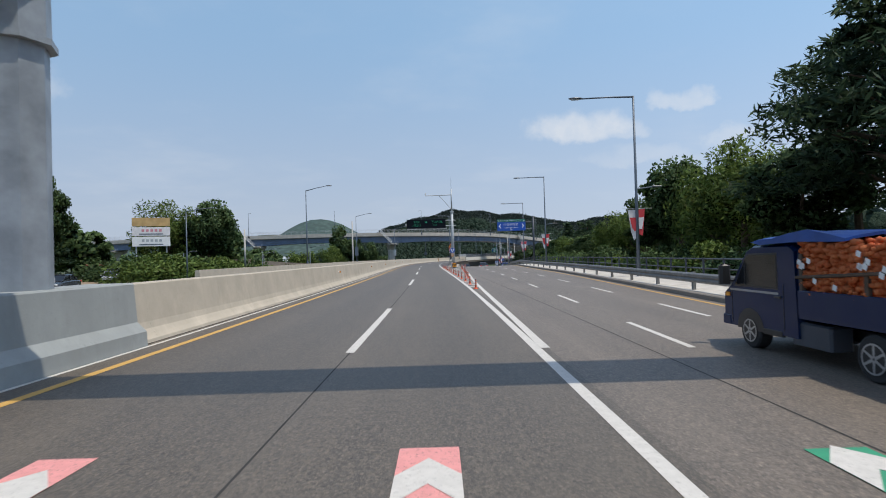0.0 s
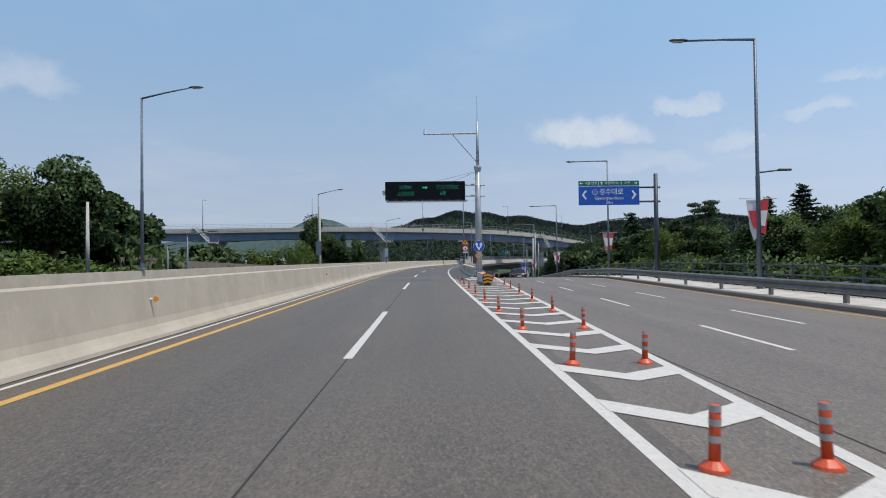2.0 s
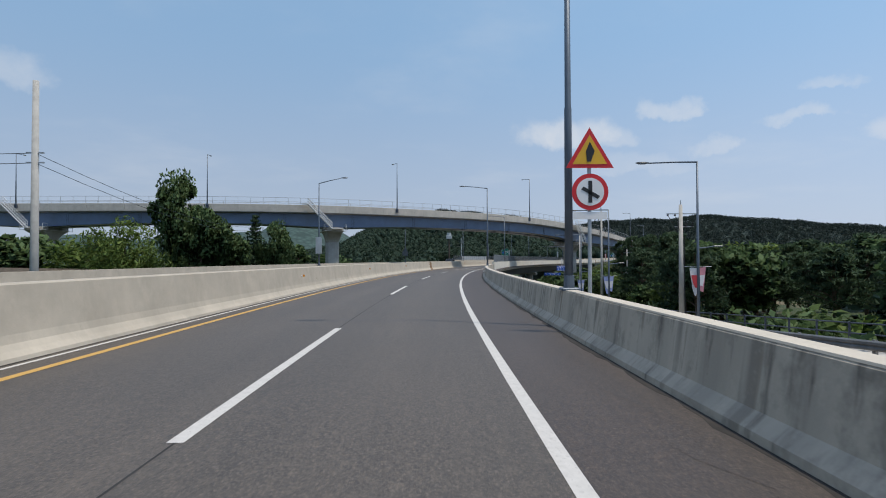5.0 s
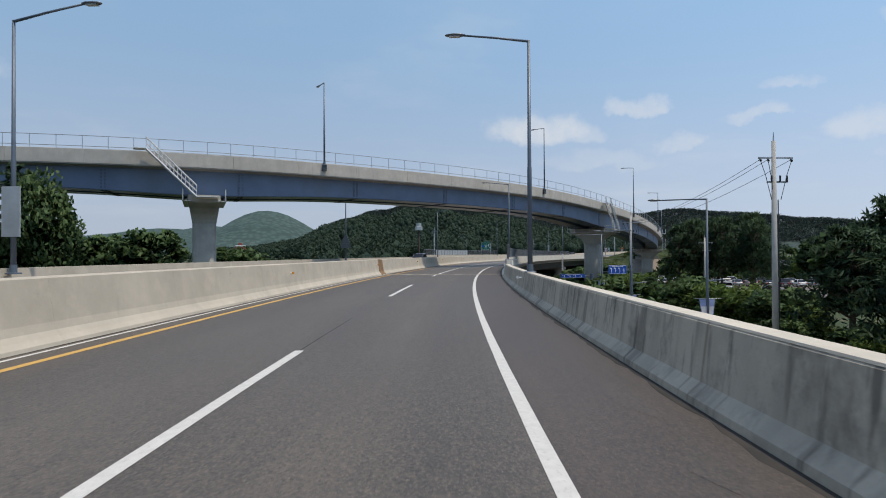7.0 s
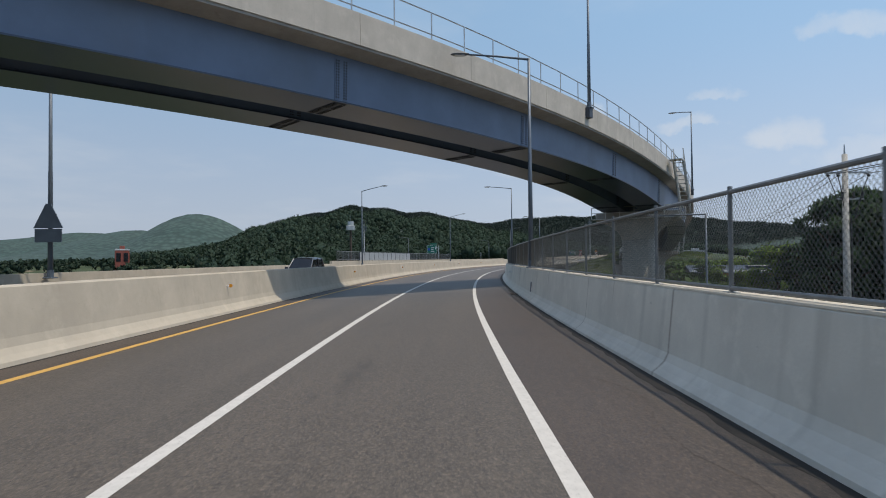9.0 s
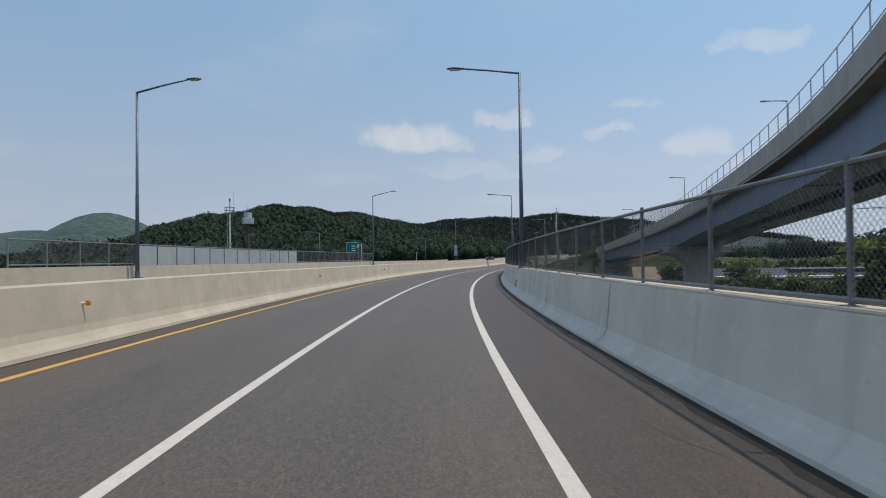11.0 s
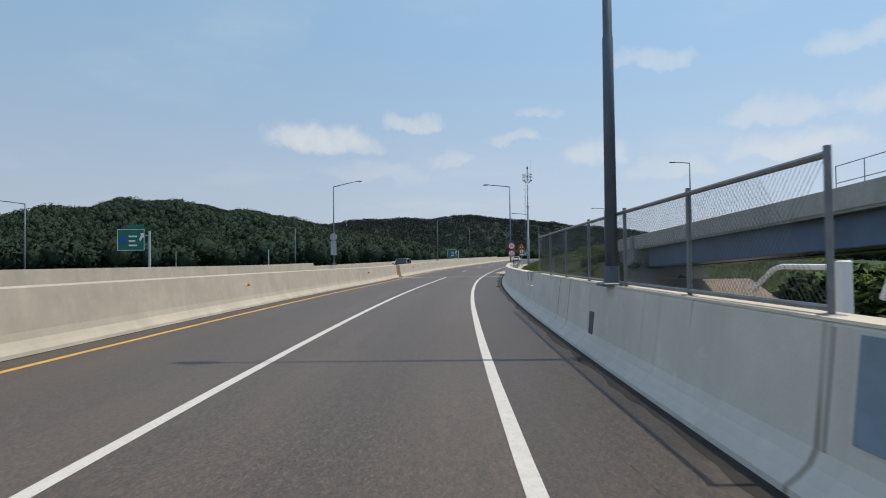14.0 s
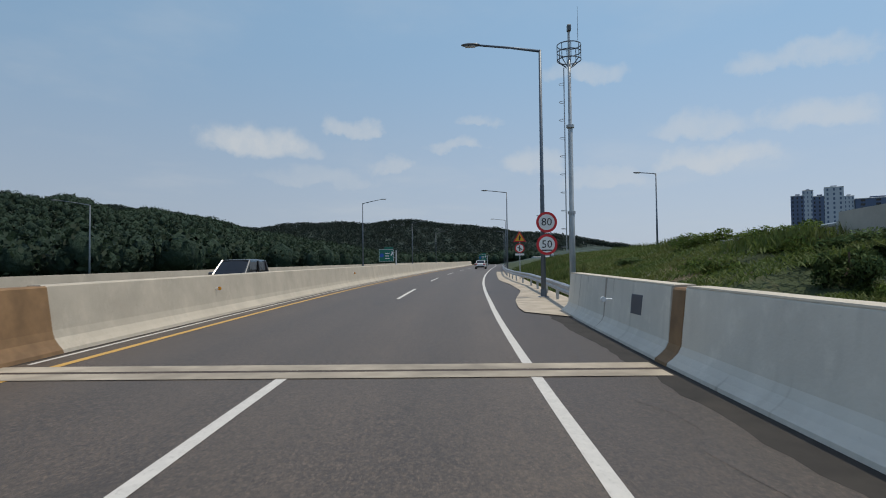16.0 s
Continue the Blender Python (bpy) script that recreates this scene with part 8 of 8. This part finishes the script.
# ---------------------------------------------------------------- masts, poles and wires


def ring_mast(m, height, label, ring=True):
    g = holder("relay_mast", m, label, "mast", "relay masts")
    part("pole", B().tube([(0, 0, 0), (0, 0, height * 0.36), (0, 0, height * 0.365), (0, 0, height * 0.72), (0, 0, height * 0.725), (0, 0, height)], [0.2, 0.19, 0.16, 0.15, 0.12, 0.1], 14), M_POLE_LIGHT, g, smooth=True)
    for t in (0.36, 0.72):
        part("flange", B().tube([(0, 0, height * t - 0.06), (0, 0, height * t + 0.08)], 0.26, 14), M_POLE_LIGHT, g)
    lad = part("ladder", B().tube([(-0.36, -0.12, 2.4), (-0.36, -0.12, height * 0.97)], 0.02, 5), M_GALV, g, "caged steel ladder")
    part("stile", B().tube([(-0.36, 0.12, 2.4), (-0.36, 0.12, height * 0.97)], 0.02, 5), M_GALV, lad)
    for k in range(int((height - 2.6) / 0.9)):
        z = 2.6 + 0.9 * k
        part("hoop", B().tube([(-0.36 - 0.34 * math.sin(a), -0.3 * math.cos(a), z) for a in [i * math.pi / 8 for i in range(9)]], 0.014, 5), M_GALV, lad)
        part("rung", B().tube([(-0.36, -0.12, z + 0.2), (-0.36, 0.12, z + 0.2)], 0.014, 5), M_GALV, lad)
    for z in (0.0, 0.4, 0.75):
        part("platform_ring", B().tube([(0.78 * math.cos(a), 0.78 * math.sin(a), height + z) for a in [i * math.pi / 12 for i in range(25)]], 0.03, 6, False), M_POLE, g)
    for i in range(8):
        a = i * math.pi / 4
        part("ring_post", B().tube([(0.2 * math.cos(a), 0.2 * math.sin(a), height - 0.35), (0.78 * math.cos(a), 0.78 * math.sin(a), height), (0.78 * math.cos(a), 0.78 * math.sin(a), height + 0.75)], 0.028, 5), M_POLE, g)
    part("top_pole", B().tube([(0, 0, height), (0, 0, height + 1.5)], 0.08, 10), M_POLE_LIGHT, g)
    part("camera_unit", B().bbox((0, -0.1, height + 1.6), (0.25, 0.35, 0.3), 0.03), M_LAMP_HEAD, g)
    part("aerial", B().tube([(0.6, 0, height + 1.0), (0.6, 0, height + 2.7)], [0.02, 0.008], 6), M_POLE, g)
    return g


mast = ring_mast(rpose(384.8, 7.75, -0.45) @ Matrix.Diagonal((0.75, 0.75, 1, 1)), 11.9, "tall pale steel camera mast with caged ladder and ring platform")
copy_thing(mast, pose(9.5, 316, -5.6) @ Matrix.Diagonal((1, 1, 1.1, 1)))

tw = holder("antenna_tower", pose(8.3, 415.8, -6.6), "slim telecom tower crowned with grey antenna boxes", "tower")
part("pole", B().tube([(0, 0, 0), (0, 0, 21.5)], [0.5, 0.35], 12), M_RUST_DARK, tw)
for k in range(6):
    a = k * math.pi / 3
    part("antenna_box", B().bbox((1.0 * math.cos(a), 1.0 * math.sin(a), 20.0), (1.2, 1.2, 1.7), 0.1), M_POLE_LIGHT, tw, "grey panel antenna")
part("antenna_drum", B().tube([(0, 0, 20.9), (0, 0, 22.4)], 1.1, 12), M_POLE_LIGHT, tw)
for k in range(5):
    part("side_arm", B().tube([(-1.6, 0, 15.5 + 0.8 * k), (1.6, 0, 15.7 + 0.8 * k)], 0.05, 5), M_POLE, tw)
part("aerial", B().tube([(0, 0, 22.4), (0, 0, 24.5)], 0.05, 6), M_POLE, tw)


def utility_pole(m, height, label):
    g = holder("utility_pole", m, label, "utility pole", "utility poles")
    part("pole", B().tube([(0, 0, 0), (0, 0, height)], [0.19, 0.11], 12), M_POLE_CONC, g, smooth=True)
    part("spike", B().tube([(0, 0, height), (0, 0, height + 0.5)], [0.04, 0.02], 6), M_GALV, g)
    arm = part("cross_arm", B().box((0.1, 0, height - 0.95), (2.0, 0.09, 0.09)), M_GALV, g)
    part("cross_arm", B().box((0.2, 0, height - 2.3), (1.2, 0.09, 0.09)), M_GALV, g)
    for x in (-0.8, -0.35, 1.0):
        part("insulator", B().tube([(x, 0, height - 1.0), (x - 0.12, -0.25, height - 1.15)], [0.05, 0.07], 8), M_BLACK, g, "dark strain insulator")
        part("jumper", B().tube([(x - 0.1, -0.2, height - 1.15), (x * 0.7, -0.1, height - 1.9), (x * 0.3 + 0.1, 0, height - 3.3)], 0.018, 5), M_BLACK, g)
    for x in (-0.2, 0.3, 0.7):
        part("fuse", B().tube([(x, -0.1, height - 2.3), (x, -0.1, height - 1.95)], 0.05, 8), M_BLACK, g)
    part("cable", B().tube([(0.15, -0.12, height - 3.3), (0.17, -0.14, 1.0)], 0.03, 6), M_BLACK, g)
    return g


up = utility_pole(pose(20.8, 184.4, -5.5), 13.3, "concrete power pole with cross-arms, insulators and cables")
copy_thing(up, pose(27.3, 220.5, -5.5, 0, 0, -10) @ Matrix.Diagonal((1, 1, 0.87, 1)))
copy_thing(up, pose(36.7, 221, -5.5, 0, 0, -16) @ Matrix.Diagonal((0.8, 0.8, 0.67, 1)))
copy_thing(up, pose(14.5, 146, -3.2, 0, 0, -3) @ Matrix.Diagonal((1, 1, 0.62, 1)))


def wire_between(a, b, sag, r=0.016):
    a, b = Vector(a), Vector(b)
    pts = [a.lerp(b, t / 12) - Vector((0, 0, sag * 4 * (t / 12) * (1 - t / 12))) for t in range(13)]
    return B().tube(pts, r, 4)


wires = holder("power_lines", pose(0, 0, 0), "thin black overhead power cables between the poles", "cable")
for x in (-0.8, -0.35, 1.0):
    part("cable", wire_between((20.8 + x, 184.4, 6.75), (27.3 + x, 220.5, 5.2), 0.7), M_BLACK, wires)
    part("cable", wire_between((27.3 + x, 220.5, 5.1), (60 + x, 275, 5.2), 0.9), M_BLACK, wires)
conc = holder("utility_pole", pose(-21.6, 138.6, -5.6) @ Matrix.Diagonal((1, 1, 0.83, 1)), "plain concrete telephone pole behind the opposite lanes", "utility pole", "utility poles")
part("pole", B().tube([(0, 0, 0), (0, 0, 19.6)], [0.24, 0.14], 12), M_POLE_CONC, conc, smooth=True)
part("cross_arm", B().box((0, 0, 14.6), (0.9, 0.08, 0.08)), M_GALV, conc)
part("cross_arm", B().box((0, 0, 15.2), (0.9, 0.08, 0.08)), M_GALV, conc)
for x, y, h in ((-32.3, 94.3, 9.6), (-40.7, 60.0, 8.2)):
    c = copy_thing(conc, pose(x, y, -0.8 if y < 90 else -1.0) @ Matrix.Diagonal((0.8, 0.8, h / 19.6, 1)))
for z in (6.5, 7.0):
    part("cable", wire_between((-21.6, 138.6, z), (-90, 130, z + 1), 1.2), M_BLACK, wires)
    part("cable", wire_between((-21.6, 138.6, z), (-27, 195, z - 0.5), 1.2), M_BLACK, wires)

copy_thing(lamp, pose(-30.8, 69.5, -1.3, 0, 0, 180))
# low path lamps and pole cabinets beyond the far parapet
low = make_lamp(pose(-19.8, 86, -0.9, 0, 0, 180), 4.4, 1.6, 0.3, "low grey path lamp with a flat head", "path lamps")
copy_thing(low, pose(-36.5, 117.7, -1.2, 0, 0, 180))
copy_thing(low, pose(-44, 98, -1.0, 0, 0, 180))
for s, d, z, shape in ((122.3, -14.5, 2.4, "board"), (222.0, -14.2, 2.2, "triangle"), (175, -14.2, 2.4, "board"), (374.0, -14.2, 2.3, "round")):
    g = holder("pole_board", rpose(s, d, z), "grey backs of road signs clamped to a lamp post", "road sign", "pole boards")
    grey = M_POLE if s < 130 or s == 222.0 else M_POLE_LIGHT
    if shape == "board":
        part("board", B().bbox((0, -0.12, 0.85), (0.75, 0.04, 1.9), 0.02), grey, g)
    elif shape == "triangle":
        part("board", B().plate([(-0.62, 0.75), (0.62, 0.75), (0.10, 1.75), (-0.10, 1.75)], -0.14, -0.10), grey, g, "back of a triangular warning sign")
        part("board", B().bbox((0, -0.12, 0.45), (1.15, 0.04, 0.55), 0.02), grey, g)
    else:
        part("board", B().plate(disc(0.42, 28, 0, 2.0), -0.14, -0.10), grey, g, "back of a round sign")
        part("board", B().bbox((0, -0.12, 0.75), (0.68, 0.04, 1.6), 0.02), grey, g)
    for q in (0.45, 1.3):
        part("clamp", B().box((0, -0.06, q), (0.6, 0.06, 0.05)), M_GALV, g)
        part("rib", B().box((0, -0.09, q), (0.62, 0.02, 0.07)), M_GALV, g)

# banners and low arms on the main road's lamps


def banner_set(s, left, right, label):
    g = holder("banner_pair", rpose(s, LAMP_D(s), main_z(s) + 0.1 - {212: 0.9, 236: 0.5}.get(s, 0)), label, "banner", "lamp banners")
    part("low_arm", B().tube([(0, 0, 4.9), (0.9, 0, 5.0)], [0.04, 0.035], 8), M_POLE, g)
    part("low_head", B().bbox((1.15, 0, 5.02), (0.55, 0.22, 0.09), 0.03), M_LAMP_HEAD, g, "small grey path lamp head")
    for sx, mt, pts in ((-1, left, [(-0.50, 3.75), (-0.07, 3.75), (-0.06, 2.2), (-0.2, 2.05), (-0.34, 2.5)]), (1, right, [(0.07, 3.75), (0.44, 3.78), (0.34, 2.8), (0.28, 2.3), (0.07, 2.4)])):
        b = part("cloth", B().plate(pts, -0.02 * sx, -0.02 * sx + 0.008), mt, g, "printed cloth banner")
        part("print_block", B().plate([(p[0] * 0.86, 2.95 + (p[1] - 2.95) * 0.45) for p in pts], -0.035, -0.026), M_BANNER_R if mt is M_BANNER_W and left is not M_BANNER_B else M_BANNER_W, b)
        part("rod", B().tube([(0, 0, 3.8), (0.8 * sx, 0, 3.82)], 0.015, 5), M_GALV, g)
    return g


for s, l, r in ((31.8, M_BANNER_W, M_BANNER_R), (67.6, M_BANNER_W, M_BANNER_R), (94.0, M_BANNER_P, M_BANNER_R), (122.5, M_BANNER_P, M_BANNER_W), (144, M_BANNER_W, M_BANNER_P), (165.0, M_BANNER_B, M_BANNER_B), (191.5, M_BANNER_B, M_BANNER_B), (212, M_BANNER_B, M_BANNER_B), (236, M_BANNER_B, M_BANNER_W)):
    banner_set(s, l, r, "pair of printed cloth banners hung on a lamp post")

# ---------------------------------------------------------------- left of the opposite lanes: hoarding, old wall, far buildings
M_FADED = plain("faded_orange_board", (0.52, 0.34, 0.14), 0.6, 0, 0.25, 1.0, (0.42, 0.36, 0.28))
bb = holder("billboard", pose(-47.8, 94.8, 0.0, 0, 0, 24) @ Matrix.Diagonal((0.8, 1, 0.82, 1)), "weathered three-panel advertising hoarding on posts", "billboard")
for x in (-2.8, 2.8):
    part("post", B().tube([(x, 0.2, -1.6), (x, 0.2, 11.3)], 0.14, 8), M_GALV, bb)
for z0, z1, mt, lab in ((9.7, 11.4, M_FADED, "faded orange panel"), (7.8, 9.5, M_BANNER_W, "white panel with red marks"), (5.7, 7.6, M_SIGN_WHITE, "white panel with grey marks")):
    pn = part("panel", B().bbox((0, 0, (z0 + z1) / 2), (7.0, 0.12, z1 - z0), 0.02), mt, bb, lab)
    mk = M_BANNER_P if mt is M_BANNER_W else M_POLE_LIGHT
    if mt is not M_FADED:
        for k in range(5):
            part("legend_bar", B().box((-1.5 + 0.8 * k, -0.07, (z0 + z1) / 2 + 0.2), (0.5, 0.02, 0.5)), mk, pn)
        part("legend_bar", B().box((0, -0.07, z0 + 0.35), (4.4, 0.02, 0.2)), M_POLE, pn)
ow = holder("wall_old", pose(0, 0, 0), "old brown concrete retaining wall beyond the opposite lanes", "wall", kind="structure")
top = line([(108, 2.35), (118, 2.3), (124, 2.25), (132, 1.85), (147, 1.32), (167, 0.72), (180, 0.45)])
for s in range(116, 180, 8):
    part("panel", B().loft([[rp(q, -38.4, top(q)), rp(q, -38.0, top(q)), rp(q, -37.9, -6.5), rp(q, -38.5, -6.5)] for q in (s + 0.02, s + 4, s + 7.98)]), M_CONC_OLD, ow)


M_APT_W = plain("pale_apartment_wall", (0.50, 0.53, 0.58), 0.8, 0, 0.06, 0.1)
M_APT_D = plain("dark_apartment_wall", (0.10, 0.135, 0.22), 0.7, 0, 0.08, 0.1)


def block_building(m, w, d, h, wall, label, floors, cols, name="apartment_block"):
    g = holder(name, m, label, "building", "far buildings")
    part("wall", B().bbox((0, 0, h / 2), (w, d, h), 0.2), wall, g)
    part("roof", B().bbox((0, 0, h + 0.8), (w * 0.35, d * 0.6, 1.6), 0.1), wall, g)
    part("parapet", B().bbox((0, 0, h + 0.2), (w * 1.01, d * 1.01, 0.5), 0.1), M_POLE_LIGHT, g)
    fw, fh = w / cols * (0.3 if name == "apartment_block" else 0.62), h / floors * 0.55
    b = B().box((0, 0, 0), (fw, 0.12, fh))
    me = b.mesh("window")
    me.materials.append(M_APT_D if wall is M_APT_W else M_GLASS_DARK)
    for i in range(floors):
        for j in range(cols):
            o = new("window", me)
            o.parent = g
            o.location = (-w / 2 + (j + 0.5) * w / cols, -d / 2, (i + 0.55) * h / floors)
    return g


for k, (dx, w, h, mt) in enumerate(((0, 11, 46, M_APT_D), (9, 9, 49, M_APT_W), (19, 12, 45, M_APT_D), (31, 15, 50, M_APT_W), (43, 8, 44, M_APT_W), (66, 34, 42, M_APT_D), (90, 16, 46, M_APT_D), (110, 24, 47, M_APT_W))):
    a = math.radians(63.3 + dx * 0.082)
    block_building(pose(59 + 470 * math.sin(a), 343 + 470 * math.cos(a), -3, 0, 0, -64), w * 0.72, 14, h * 1.1, mt, "tall slab of flats far behind the trees", 18, 3)
block_building(pose(-92, 335, -5.5, 0, 0, 10), 18, 12, 8.2, M_SIGN_WHITE, "low white industrial shed", 2, 5, "shed")
block_building(pose(-73, 423, -5.5, 0, 0, 20), 4.6, 4.6, 11.2, M_RUST_RED, "small red-brown tower-like building", 2, 2, "brick_building")
block_building(pose(218, 520, 0.5, 0, 0, -35), 12, 10, 4.5, M_POLE_LIGHT, "grey roofed hall beside the road", 1, 4, "hall")
shop = block_building(pose(100, 312, -5.7, 0, 0, -24), 36, 9, 3.6, M_STEEL_DARK, "long low dark restaurant behind the car park", 1, 9, "shop_building")
part("gable_roof", B().plate([(-5.6, 3.7), (5.6, 3.7), (0, 5.2)], -18.6, 18.6, pose(0, 0, 0, 0, 0, 90)), M_STEEL_DARK, shop, "dark pitched metal roof")
for x, w in ((-13, 5.0), (-3, 3.0), (4, 4.0)):
    part("sign_bar", B().box((x, -4.6, 3.3), (w, 0.1, 0.5)), M_PEACH, shop, "faded orange sign lettering bar")
part("round_sign", B().plate(disc(0.9, 24, 13, 3.1), -4.75, -4.65), M_RED_SIGN, shop, "round red sign")

# steel rail and pale apron where the viaduct parapet ends
ap = holder("apron", pose(0, 0, 0), "pale concrete apron beside the shoulder", "pavement", kind="structure")
edge = line([(371.6, 5.3), (372.6, 4.7), (373.2, 4.15), (378, 4.4), (384.6, 5.2), (392, 5.1), (400, 4.6), (560, 4.4)])
part("slab", ribbon(371.6, 430, edge, lambda s: 6.6, 0.03, 1.5), M_APRON, ap)
er = holder("guard_rail", pose(0, 0, 0), "galvanised steel guard rail along the shoulder", "guard rail", kind="structure")
out = line([(373.8, 5.75), (380, 6.0), (390, 6.1), (398, 5.7), (410, 5.4), (560, 5.4)])
for s in range(374, 470, 4):
    part("beam", sweep(s, s + 4.0, WB, 2, shift=out), M_GALV, er)
    part("post", B().box((0, 0, 0.35), (0.1, 0.14, 0.75), rpose(s + 0.3, out(s) + 0.12, 0)), M_GALV, er)
kb = holder("bank_rail", pose(0, 0, 0), "steel guard rail along the flyover's approach", "guard rail", kind="structure")
for k in range(16):
    u = U_END + 8 + 4 * k
    for z in (-0.45, -0.75):
        part("beam", B().tube([bp(u, BW, z), bp(u + 4, BW, z)], 0.09, 6), M_GALV, kb)
    part("post", B().box((0, 0, -0.9), (0.12, 0.14, 1.1), bpose(u, BW + 0.1, 0)), M_GALV, kb)
bc = holder("blue_drum", pose(80.5, 341.0, -2.2), "small blue plastic barrel by the abutment", "barrel")
part("drum", B().tube([(0, 0, 0), (0, 0, 0.1), (0, 0, 0.85), (0, 0, 0.9)], [0.28, 0.3, 0.3, 0.27], 16), M_BLUE_SIGN, bc)
part("lid", B().tube([(0, 0, 0.9), (0, 0, 0.94)], 0.28, 16), M_BLACK, bc)
